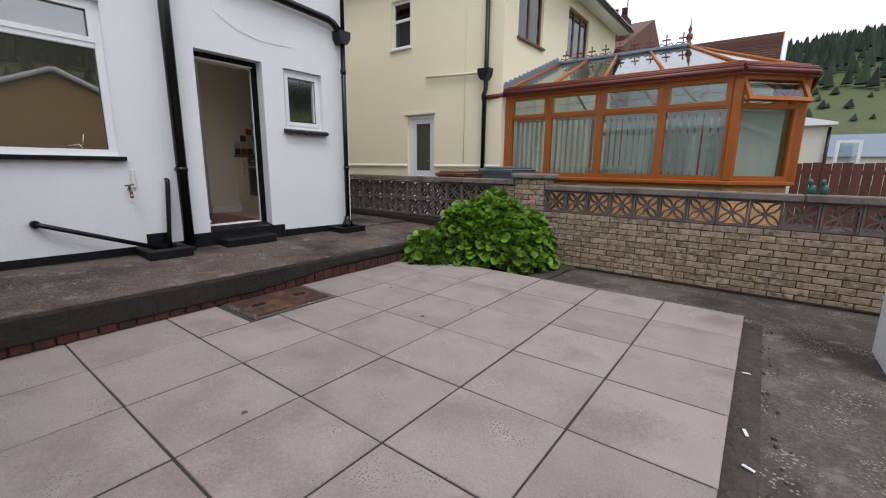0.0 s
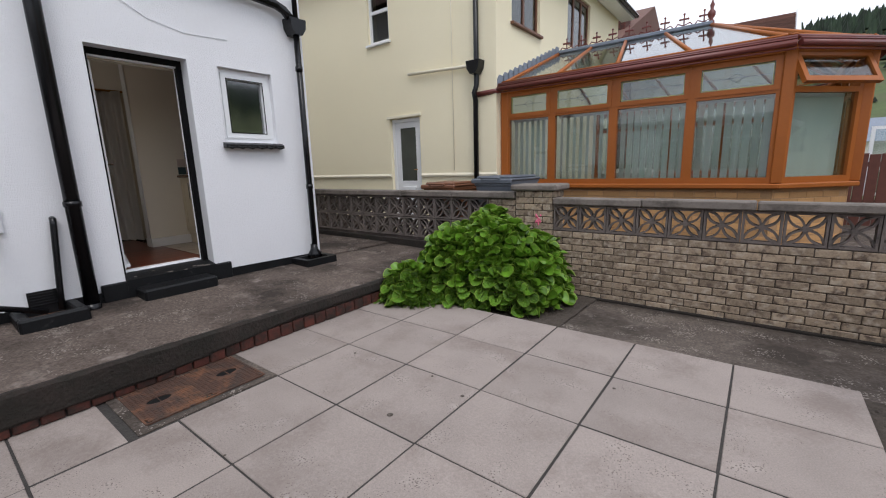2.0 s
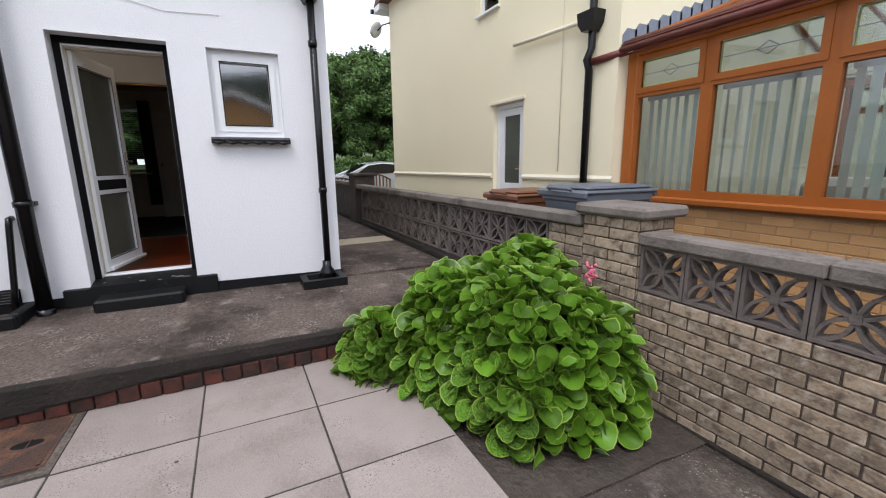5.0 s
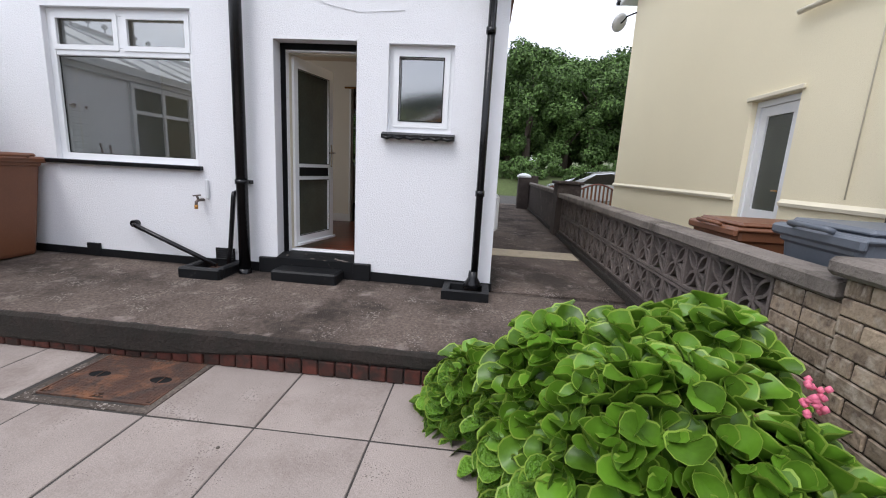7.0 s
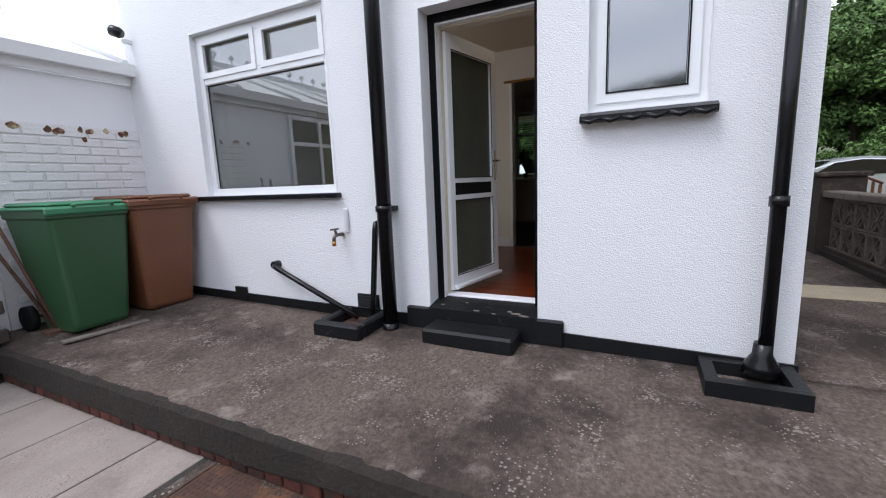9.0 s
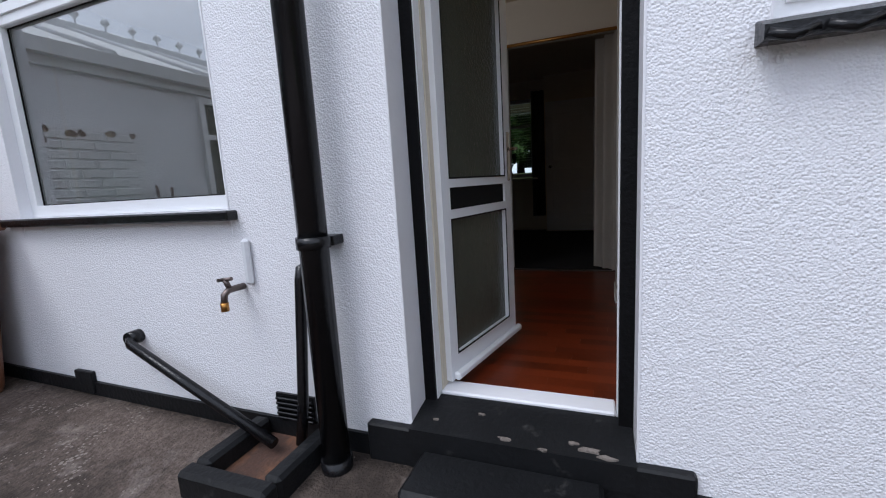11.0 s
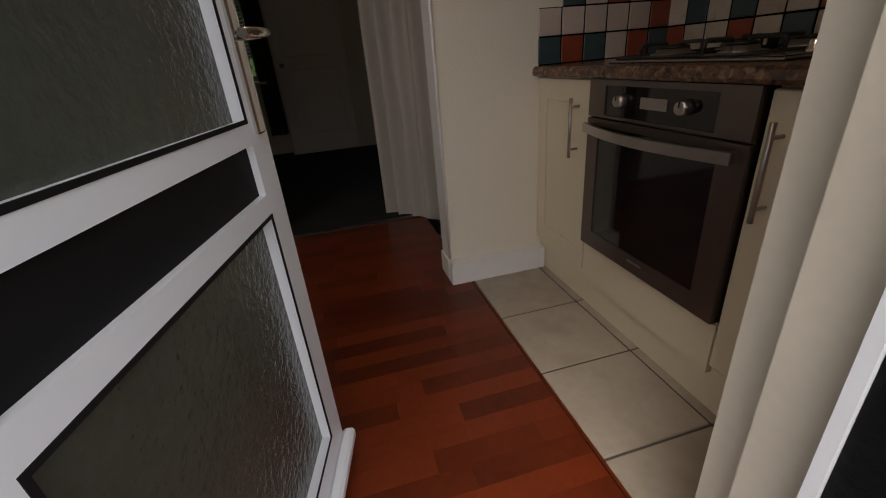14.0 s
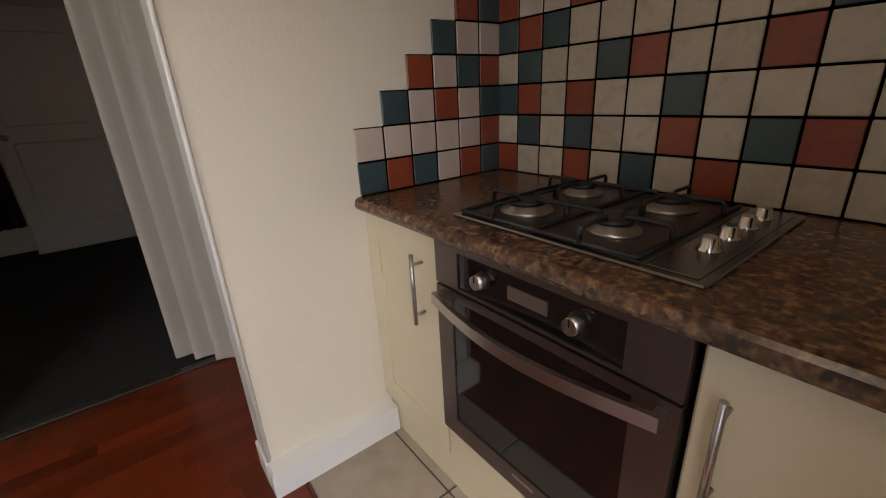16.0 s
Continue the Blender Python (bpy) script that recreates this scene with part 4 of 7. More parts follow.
def screen_block_mesh(w, h, d):
    """A pierced block: a square rim and four hollow petals along its diagonals."""
    bm = wall_grid("y", 0, d, -w / 2, w / 2, -h / 2, h / 2, [(-w / 2 + 0.019, w / 2 - 0.019, -h / 2 + 0.019, h / 2 - 0.019)])
    for sx in (-1, 1):
        for sz in (-1, 1):
            tip = Vector((sx * (w / 2 - 0.012), 0, sz * (h / 2 - 0.012)))
            side = Vector((-sz * h, 0, sx * w)).normalized()
            for bend in (-1, 1):
                path = []
                for k in range(7):
                    f = k / 6
                    path.append(tip * f + side * bend * 0.034 * math.sin(math.pi * f))
                for p, q in zip(path, path[1:]):
                    t = (q - p).normalized()
                    nn = Vector((-t.z, 0, t.x)) * 0.0085
                    ends = [(p, q)]
                    lo = [bm.verts.new(v) for v in (p + nn, q + nn, q - nn, p - nn)]
                    hi = [bm.verts.new(v.co + Vector((0, d - 0.012, 0))) for v in lo]
                    for v in lo:
                        v.co.y += 0.012
                    bm.faces.new(lo)
                    for k in range(4):
                        bm.faces.new((lo[k], lo[(k + 1) % 4], hi[(k + 1) % 4], hi[k]))
    bx(bm, -0.02, 0.02, 0.007, d - 0.007, -0.02, 0.02)
    return bm


WX0, WX1, WB, WT = -2.43, 2.2, 0.615, 0.905
garden_wall = structure("garden_wall", box(WX0, WX1, WY + 0.006, WY + 0.10, -0.35, WB - 0.006), M["mortar"], "weathered buff brick garden wall")
structure("garden_wall_foot", box(WX0, WX1, WY - 0.02, WY + 0.11, -0.35, -0.10, bevel=0.01), M["kerb"], "dark concrete foot of the garden wall")
x = WX0
k = 0
while x < WX1 - 0.05:
    w = min(0.92, WX1 - x)
    structure("wall_coping", box(x + 0.003, x + w - 0.003, WY - 0.035, WY + 0.15, WT + 0.002, WT + 0.078 + 0.004 * (k % 2), bevel=0.012), M["coping"], "weathered concrete coping stone")
    x += w
    k += 1
x = -2.905
while x > -9.0:
    w = 0.92
    structure("wall_coping", box(x - w + 0.003, x - 0.003, WY - 0.035, WY + 0.15, 0.962, 1.042, bevel=0.012), M["coping"], "weathered concrete coping stone")
    x -= w
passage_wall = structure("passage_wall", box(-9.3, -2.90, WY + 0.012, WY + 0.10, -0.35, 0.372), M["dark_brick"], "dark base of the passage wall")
structure("passage_wall_foot", box(-15.2, -2.90, WY - 0.03, WY + 0.012, -0.35, 0.335, bevel=0.01), M["kerb"], "dark concrete foot along the passage wall")
structure("passage_wall_end", box(-4.0 + 0.72, -2.90, WY + 0.012, WY + 0.10, 0.372, 0.96), M["mortar"], "brick end of the pierced wall")
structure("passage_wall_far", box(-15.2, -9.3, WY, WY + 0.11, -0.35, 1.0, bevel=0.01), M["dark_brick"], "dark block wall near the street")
structure("passage_coping_far", box(-15.2, -9.5, WY - 0.03, WY + 0.14, 1.002, 1.075, bevel=0.012), M["coping"], "weathered coping near the street")
pillar = structure("wall_pillar", box(-2.90, -2.44, WY + 0.003, WY + 0.32, -0.3, 1.055), M["mortar"], "square buff brick pillar of the garden wall")
structure("pillar_cap", box(-2.955, -2.385, WY - 0.05, WY + 0.38, 1.057, 1.13, bevel=0.018), M["coping"], "flat concrete pillar cap")
for x in (-9.0, -15.2):
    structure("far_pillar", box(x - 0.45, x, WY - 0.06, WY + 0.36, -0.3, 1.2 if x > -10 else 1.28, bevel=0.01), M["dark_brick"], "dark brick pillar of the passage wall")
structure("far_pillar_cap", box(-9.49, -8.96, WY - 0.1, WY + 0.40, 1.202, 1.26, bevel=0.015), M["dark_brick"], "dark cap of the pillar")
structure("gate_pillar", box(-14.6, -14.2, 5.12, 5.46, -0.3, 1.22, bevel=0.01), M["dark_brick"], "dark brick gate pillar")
solid("gate_pillar_cap", lathe([(0.22, 0), (0.22, 0.05), (0.15, 0.10), (0.03, 0.13)], 12, m=pose(-14.4, 5.29, 1.222)), M["upvc"], "white domed cap on the gate pillar", "cap")

blk = as_mesh("screen_block", screen_block_mesh(0.284, 0.284, 0.09), M["block"])
k = 0
while WX0 + 0.002 + 0.29 * k < WX1 - 0.2:
    piece("screen_block", blk, (WX0 + 0.147 + 0.29 * k, WY + 0.005, (WB + WT) / 2), garden_wall)
    k += 1
for r in range(2):
    for k in range(19):
        piece("screen_block", blk, (-3.43 - 0.29 * k, WY + 0.005, 0.372 + 0.145 + 0.293 * r), passage_wall)

for ox, oy, r in ((0.375, 5.54, 0.040), (0.47, 5.545, 0.036)):
    orn = thing("garden_ornament", (ox, oy, 0.986), "small teal glazed ornament on the garden wall coping", "ornament", "wall ornaments")
    part("body", lathe([(r * 0.8, 0), (r, 0.03), (r * 0.9, 0.07), (r * 0.4, 0.095)], 12, m=pose(ox, oy, 0.986)), M["teal_glaze"], orn)
    part("head", lathe([(r * 0.2, 0), (r * 0.62, 0.02), (r * 0.55, 0.05), (r * 0.1, 0.065)], 10, m=pose(ox - 0.02, oy - 0.01, 0.986 + 0.088)), M["teal_glaze"], orn)

# ---- fences, roofs and hills beyond ----
fence = thing("fence", (2.6, 11.3, 0.1), "red-brown boarded fence beside the conservatory", "fence")
for k in range(30):
    part("board", box(0.42 + 0.15 * k, 0.56 + 0.15 * k, 11.3, 11.325, 0.1, 1.36 + 0.01 * (k % 3), bevel=0.004), M["fence"], fence)
for z in (0.5, 1.15):
    part("rail", box(0.42, 4.95, 11.325, 11.37, z, z + 0.08), M["fence"], fence)
gar = thing("garage", (0.2, 17.5, 0), "small cream rendered garage with a white fascia", "garage")
part("wall", box(-0.9, 1.2, 15.9, 19.0, -0.2, 2.45), M["white_garage"], gar)
part("roof", prism([(-1.1, 2.45), (1.38, 2.45), (1.38, 2.52), (0.2, 2.78), (-1.1, 2.52)], "y", 15.7, 19.2), M["upvc"], gar, "white fascia and low roof")
part("drainpipe", tube([(1.24, 15.85, 2.4), (1.24, 15.85, 0)], 0.04, 8), M["black"], gar)
gate = thing("greenhouse_frame", (1.75, 15.0, 0), "white framed glass panel beyond the fence", "window")
part("frame", ring_frame("y", 15.0, 15.05, 1.35, 1.85, 0.4, 2.0, 0.07), M["upvc"], gate)
p = part("pane", box(1.4, 1.8, 15.02, 15.03, 0.45, 1.95), M["glass"], gate)
p.visible_shadow = False
bung = thing("tiled_house", (-3.4, 23, 0), "far house with a brown tiled roof and white verge", "house")
part("wall", box(-7.5, -0.2, 20, 27, -0.3, 4.9), M["white_garage"], bung)
bm = bmesh.new()
v = [bm.verts.new(c) for c in ((-7.8, 19.6, 4.85), (-0.1, 19.6, 4.85), (-0.1, 23.5, 6.9), (-7.8, 23.5, 6.9), (-7.8, 27.4, 4.85), (-0.1, 27.4, 4.85))]
for f in ((0, 1, 2, 3), (3, 2, 5, 4), (1, 5, 2), (0, 3, 4), (0, 4, 5, 1)):
    bm.faces.new([v[k] for k in f])
roof = part("roof", bm, M["roof_tile"], bung, "brown tiled roof")
for r in range(14):
    f = r / 14
    part("tile_course", box(-7.78, -0.12, 19.58 + 3.9 * f, 19.86 + 3.9 * f, 4.86 + 2.05 * f, 4.93 + 2.05 * f), M["roof_tile"], roof)
part("verge", tube([(-0.06, 19.5, 4.83), (-0.06, 23.5, 6.95)], 0.09, 6), M["upvc"], bung, "white verge board")
ch = thing("chimney_house", (-9, 24, 0), "red brick house with a chimney far behind the cream house", "house")
part("wall", box(-14, -5.2, 17.5, 27, -0.3, 5.6), M["red_brick"], ch)
part("roof", prism([(17.2, 5.6), (27.3, 5.6), (22.2, 7.9)], "x", -14.3, -4.95), M["roof_tile"], ch)
cst = part("chimney", box(-5.9, -5.2, 18.6, 19.4, 6.0, 7.2, bevel=0.03), M["red_brick"], ch, "red brick chimney stack")
for k in range(2):
    part("chimney_pot", lathe([(0.13, 0), (0.11, 0.3), (0.13, 0.36)], 10, m=pose(-5.75 + 0.36 * k, 19, 7.2)), M["red_brick"], cst)
part("aerial", tube([(-5.3, 19.0, 7.2), (-5.3, 19.0, 8.4), (-5.3, 18.6, 8.4), (-5.3, 19.6, 8.4)], 0.02, 5), M["steel_brown"], ch, "television aerial")
far_roofs = thing("far_house", (6, 60, 0), "small far house with a grey roof below the hill", "house")
part("wall", box(3.5, 13, 58, 66, -0.3, 2.6), M["white_garage"], far_roofs)
part("roof", prism([(57.5, 2.6), (66.5, 2.6), (62, 5.0)], "x", 3.2, 13.3), M["lead"], far_roofs)

# ---- house fittings: windows, door, pipes ----
kw = tagged(structure("window_1", ring_frame("x", HX - 0.120, HX - 0.050, WIN_K[0] + 0.006, WIN_K[1] - 0.006, WIN_K[2] + 0.002, WIN_K[3] - 0.008, 0.06), M["upvc"]), "white plastic kitchen window with two top lights")
part("transom", box(HX - 0.120, HX - 0.050, WIN_K[0] + 0.066, WIN_K[1] - 0.066, 2.245, 2.315, bevel=0.006), M["upvc"], kw)
part("mullion", box(HX - 0.119, HX - 0.051, 0.570, 0.640, 2.315, WIN_K[3] - 0.068, bevel=0.006), M["upvc"], kw)
for a, b in ((WIN_K[0] + 0.05, 0.585), (0.625, WIN_K[1] - 0.05)):
    part("top_sash", ring_frame("x", HX - 0.065, HX - 0.040, a + 0.005, b - 0.005, 2.295, WIN_K[3] - 0.05, 0.045), M["upvc"], kw)
    part("pane", box(HX - 0.090, HX - 0.084, a, b, 2.29, WIN_K[3] - 0.05), M["glass_kitchen"], kw).visible_shadow = False
part("pane", box(HX - 0.090, HX - 0.084, WIN_K[0] + 0.05, WIN_K[1] - 0.05, WIN_K[2] + 0.05, 2.26), M["glass_kitchen"], kw).visible_shadow = False
part("window_sill", box(HX - 0.050, HX + 0.055, WIN_K[0] - 0.13, WIN_K[1] + 0.04, WIN_K[2] - 0.042, WIN_K[2] - 0.002, bevel=0.006), M["black"], kw, "black painted sill")
part("gasket", ring_frame("x", HX - 0.084, HX - 0.077, WIN_K[0] + 0.062, WIN_K[1] - 0.062, WIN_K[2] + 0.058, 2.25, 0.009), M["rubber"], kw)

sw = tagged(structure("window_2", ring_frame("x", HX - 0.127, HX - 0.057, WIN_S[0] + 0.006, WIN_S[1] - 0.006, WIN_S[2] + 0.002, WIN_S[3] - 0.008, 0.05), M["upvc"]), "small white plastic window with obscured glass")
part("sash", ring_frame("x", HX - 0.082, HX - 0.042, WIN_S[0] + 0.045, WIN_S[1] - 0.045, WIN_S[2] + 0.045, WIN_S[3] - 0.05, 0.055), M["upvc"], sw)
part("pane", box(HX - 0.087, HX - 0.081, WIN_S[0] + 0.06, WIN_S[1] - 0.06, WIN_S[2] + 0.06, WIN_S[3] - 0.06), M["glass_small"], sw, "grey obscured glass").visible_shadow = False
part("gasket", ring_frame("x", HX - 0.0425, HX - 0.038, WIN_S[0] + 0.094, WIN_S[1] - 0.094, WIN_S[2] + 0.094, WIN_S[3] - 0.099, 0.008), M["rubber"], sw)
# added near-black panel: keeps daylight out of the kitchen here and darkens the glass
part("inside_blind", box(HX - 0.20, HX - 0.19, WIN_S[0] + 0.02, WIN_S[1] - 0.02, WIN_S[2] + 0.01, WIN_S[3] - 0.01), M["carpet"], sw, "added dark backing panel behind the glass")
bm = prism([(HX - 0.057, WIN_S[2] - 0.002), (HX + 0.02, WIN_S[2] - 0.008), (HX + 0.068, WIN_S[2] - 0.03), (HX + 0.068, WIN_S[2] - 0.062), (HX + 0.05, WIN_S[2] - 0.066), (HX - 0.057, WIN_S[2] - 0.06)], "y", WIN_S[0] - 0.03, WIN_S[1] + 0.035)
sl = part("window_sill", bm, M["black"], sw, "black painted tile sill")
for k in range(6):
    y = WIN_S[0] - 0.03 + 0.109 * k
    part("tile_nose", tube([(HX + 0.069, y + 0.006, WIN_S[2] - 0.05), (HX + 0.075, y + 0.052, WIN_S[2] - 0.064), (HX + 0.069, y + 0.10, WIN_S[2] - 0.05)], 0.014, 6), M["black"], sl)

# door frame and open door
dfr = structure("door_1", wall_grid("x", HX - 0.142, HX - 0.129, DOOR[0] + 0.006, DOOR[1] - 0.006, 0.466, DOOR[3] - 0.006, [(DOOR[0] + 0.052, JAMB - 0.040, 0.4, DOOR[3] - 0.06)]), M["black_frame"], "black outer door frame with a white inner frame")
inner = part("inner_frame", wall_grid("x", HX - 0.27, HX - 0.1935, DOOR[0] + 0.050, 2.9155, 0.472, DOOR[3] - 0.06, [(DOOR[0] + 0.064, JAMB - 0.014, 0.4, DOOR[3] - 0.085)]), M["cream_frame"], dfr, "aged white inner frame")
part("frame_edge", wall_grid("x", HX - 0.193, HX - 0.1425, DOOR[0] + 0.0065, DOOR[1] - 0.0065, 0.472, DOOR[3] - 0.0065, [(DOOR[0] + 0.057, JAMB - 0.038, 0.4, DOOR[3] - 0.073)]), M["upvc"], dfr, "white frame edge")
part("threshold", box(HX - 0.275, HX - 0.175, DOOR[0] + 0.058, JAMB - 0.047, 0.473, 0.492, bevel=0.006), M["smooth"], dfr, "worn white threshold strip")
part("jamb_lining", box(HI - 0.066, HX - 0.271, 2.9105, 2.9138, FLOOR, DOOR[3]), M["cream_frame"], dfr, "aged cream inner lining")
part("architrave", box(HI - 0.066, HI - 0.0125, 2.9145, 2.985, FLOOR, DOOR[3] + 0.06, bevel=0.004), M["cream_frame"], dfr, "aged cream inner lining")
part("jamb_lining", box(HI - 0.014, HX - 0.271, DOOR[0] - 0.004, DOOR[0] + 0.05, FLOOR, DOOR[3], bevel=0.004), M["cream_frame"], dfr, "aged cream inner lining")
part("keep_plate", box(HX - 0.235, HX - 0.212, JAMB - 0.0175, JAMB - 0.0138, 1.40, 1.56, bevel=0.001), M["steel"], dfr, "steel lock keep")
part("frame_side", box(HX - 0.180, HX - 0.1425, JAMB - 0.0400, JAMB - 0.0382, 0.473, DOOR[3] - 0.074), M["black_frame"], dfr, "black side of the frame")
part("frame_bead", box(HX - 0.193, HX - 0.1805, JAMB - 0.046, JAMB - 0.0382, 0.473, DOOR[3] - 0.074), M["upvc"], dfr, "white bead")
LEAF_H = (-5.270, 2.168, 0.0)
leaf = thing("house_door", LEAF_H, "white half-open glazed door with obscured glass", "door", turn=90 + 77.5)
# local: x along the leaf from the hinge, y through it
LW, Z0, Z1 = 0.668, 0.508, DOOR[3] - 0.09
part("leaf_frame", wall_grid("y", -0.03, 0.03, 0.0, LW, Z0, Z1, [(0.062, LW - 0.08, Z0 + 0.105, 1.182), (0.062, LW - 0.08, 1.222, 1.312), (0.062, LW - 0.08, 1.351, Z1 - 0.105)]), M["upvc"], leaf, local=True)
part("pane", box(0.055, LW - 0.075, -0.008, 0.008, Z0 + 0.1, 1.19), M["frost"], leaf, "obscured grey glass", local=True)
part("pane", box(0.055, LW - 0.075, -0.008, 0.008, 1.35, Z1 - 0.1), M["frost"], leaf, "obscured grey glass", local=True)
part("letter_plate", box(0.060, LW - 0.078, -0.018, 0.018, 1.221, 1.313), M["rubber"], leaf, "black middle panel", local=True)
for zz0, zz1 in ((Z0 + 0.105, 1.182), (1.351, Z1 - 0.105)):
    for sy in (-0.0302, 0.0302):
        part("gasket", ring_frame("y", sy - 0.001, sy + 0.001, 0.058, LW - 0.076, zz0 - 0.004, zz1 + 0.004, 0.007), M["rubber"], leaf, local=True)
for sy in (-1, 1):
    part("weather_bar", box(0.01, LW + 0.012, sy * 0.031, sy * 0.062, Z0 + 0.004, Z0 + 0.038, bevel=0.008), M["upvc"], leaf, local=True)
    h = part("handle_plate", box(LW - 0.058, LW - 0.028, sy * 0.0305, sy * 0.040, 1.325, 1.565, bevel=0.003), M["chrome"], leaf, "chrome back plate", local=True)
    part("lever", tube([(LW - 0.043, sy * 0.04, 1.48), (LW - 0.043, sy * 0.085, 1.48), (LW - 0.06, sy * 0.09, 1.48), (LW - 0.155, sy * 0.088, 1.475)], 0.0075, 8), M["chrome"], h, "chrome lever", local=True)
part("lock_strip", box(LW + 0.0005, LW + 0.004, -0.012, 0.012, 1.2, 1.75), M["steel"], leaf, local=True)
for z in (0.68, 1.4, 2.1):
    part("hinge", tube([(-0.012, 0.042, z - 0.05), (-0.012, 0.042, z + 0.05)], 0.013, 8), M["pipe_grey"], leaf, "aged white hinge", local=True)
step = solid("door_step", box(-5.0, -4.772, 2.165, 2.788, 0.2, 0.372, bevel=0.016), M["black_worn"], "black painted concrete step below the door sill", "step")

# pipes
dp1 = thing("downpipe", (-4.925, 1.835, 0.25), "thick glossy black cast iron soil pipe on the house wall", "pipe")
part("pipe", tube([(-4.925, 1.835, 0.22), (-4.925, 1.835, 5.4)], 0.052, 16), M["black"], dp1)
for z in (1.145, 3.0):
    part("collar", tube([(-4.925, 1.835, z - 0.012), (-4.925, 1.835, z + 0.03)], 0.060, 16), M["black"], dp1)
    part("clip", box(-5.034, -4.965, 1.80, 1.888, z - 0.01, z + 0.025, bevel=0.004), M["black"], dp1)
part("shoe", tube([(-4.925, 1.835, 0.23), (-4.925, 1.835, 0.33)], 0.060, 16), M["black"], dp1)
dp2 = thing("downpipe", (-4.97, 4.03, 0.25), "black rainwater downpipe with a hopper at the house corner", "pipe")
part("pipe", tube([(-4.925, 4.045, 2.92), (-4.925, 4.04, 0.33)], 0.033, 12), M["black"], dp2)
part("pipe", tube([(-4.925, 4.055, 2.95), (-4.925, 4.06, 5.3)], 0.028, 12), M["black"], dp2)
part("hopper", prism([(3.95, 3.03), (4.15, 3.03), (4.14, 2.93), (4.09, 2.86), (4.0, 2.86), (3.96, 2.93)], "x", -5.03, -4.87), M["black"], dp2, "black hopper head")
part("elbow", tube([(-4.925, 3.98, 3.03), (-4.97, 3.94, 3.11), (-4.965, 3.84, 3.14), (-4.96, 3.3, 3.17), (-4.96, 2.4, 3.215)], 0.046, 12), M["black"], dp2, "thick black waste pipe")
for z in (1.17, 2.5):
    part("collar", tube([(-4.925, 4.042, z - 0.02), (-4.925, 4.042, z + 0.03)], 0.041, 12), M["black"], dp2)
part("shoe", lathe([(0.085, 0), (0.075, 0.05), (0.045, 0.10), (0.04, 0.16)], 12, m=pose(-4.925, 4.03, 0.31)), M["black"], dp2, "black shoe at the drain")
solid("drain_surround", ring_frame("x", 0, 0.085, -0.20, 0.215, -0.21, 0.11, 0.06), M["black_worn"], "black painted drain surround below the downpipe", "drain")
bpy.data.objects["drain_surround"].matrix_world = Matrix.Translation((-4.91, 3.965, 0.245)) @ Matrix.Rotation(radians(-90), 4, "Y")
gul = thing("gully", (-4.86, 1.5, 0.27), "black painted gully surround with a drain at the wall foot", "drain")
gx0, gx1, gy0, gy1 = -5.02, -4.63, 1.36, 1.76
for b in ((gx1 - 0.075, gx1, gy0, gy1), (gx0, gx1 - 0.075, gy0, gy0 + 0.075), (gx0, gx1 - 0.075, gy1 - 0.075, gy1)):
    part("kerb", box(*b, 0.2, 0.375, bevel=0.014), M["black_worn"], gul)
part("drain_grate", box(gx0, gx1 - 0.075, gy0 + 0.075, gy1 - 0.075, 0.2, 0.30), M["rust"], gul, "dark wet drain")
grille = thing("air_grille", (-5.02, 1.57, 0.3), "small black louvred air brick above the gully", "vent")
part("backing", box(-5.0345, -5.024, 1.475, 1.672, 0.36, 0.49), M["black"], grille)
for k in range(5):
    part("slat", box(-5.024, -5.010, 1.48, 1.667, 0.375 + 0.022 * k, 0.388 + 0.022 * k, bevel=0.003), M["black"], grille)
solid("air_brick", box(-5.0345, -5.010, 0.09, 0.235, 0.32, 0.445, bevel=0.004), M["black_worn"], "black painted air brick at the plinth", "vent")
solid("waste_pipe", tube([(-5.03, 0.66, 0.678), (-4.975, 0.665, 0.676), (-4.955, 0.70, 0.665), (-4.90, 1.56, 0.345)], 0.022, 10), M["black"], "thin black sloping waste pipe into the gully", "pipe")
solid("waste_elbow", tube([(-5.032, 0.655, 0.68), (-4.972, 0.658, 0.679)], 0.034, 10), M["black"], "black pipe elbow at the wall", "pipe")
solid("waste_pipe_upright", tube([(-5.03, 1.715, 1.045), (-4.99, 1.712, 1.04), (-4.985, 1.708, 1.0), (-4.97, 1.665, 0.50), (-4.95, 1.65, 0.33)], 0.022, 10), M["black"], "black upright waste pipe into the gully", "pipe")
tap = thing("garden_tap", (-5.0, 1.39, 0.95), "old brass garden tap on a white painted pipe", "tap")
part("cover", box(-5.0345, -5.005, 1.405, 1.44, 0.965, 1.155, bevel=0.01), M["pipe_grey"], tap, "white pipe cover")
part("spout", tube([(-5.03, 1.375, 0.955), (-4.955, 1.368, 0.955), (-4.935, 1.366, 0.94), (-4.93, 1.366, 0.905)], 0.014, 8), M["steel_brown"], tap)
part("nozzle", tube([(-4.93, 1.366, 0.91), (-4.93, 1.366, 0.875)], 0.016, 8), M["brass"], tap, "brass nozzle")
part("tap_head", tube([(-4.965, 1.368, 0.955), (-4.95, 1.362, 1.0)], 0.011, 8), M["steel_brown"], tap)
part("tap_bar", tube([(-4.95, 1.325, 0.995), (-4.95, 1.40, 1.005)], 0.008, 6), M["steel_brown"], tap)
solid("wall_cable", tube([(-5.03, 2.35, 2.86), (-5.03, 2.6, 2.72), (-5.03, 2.9, 2.66), (-5.03, 3.3, 2.68)], 0.0025, 5), M["pipe_grey"], "thin pale cable on the wall", "cable")
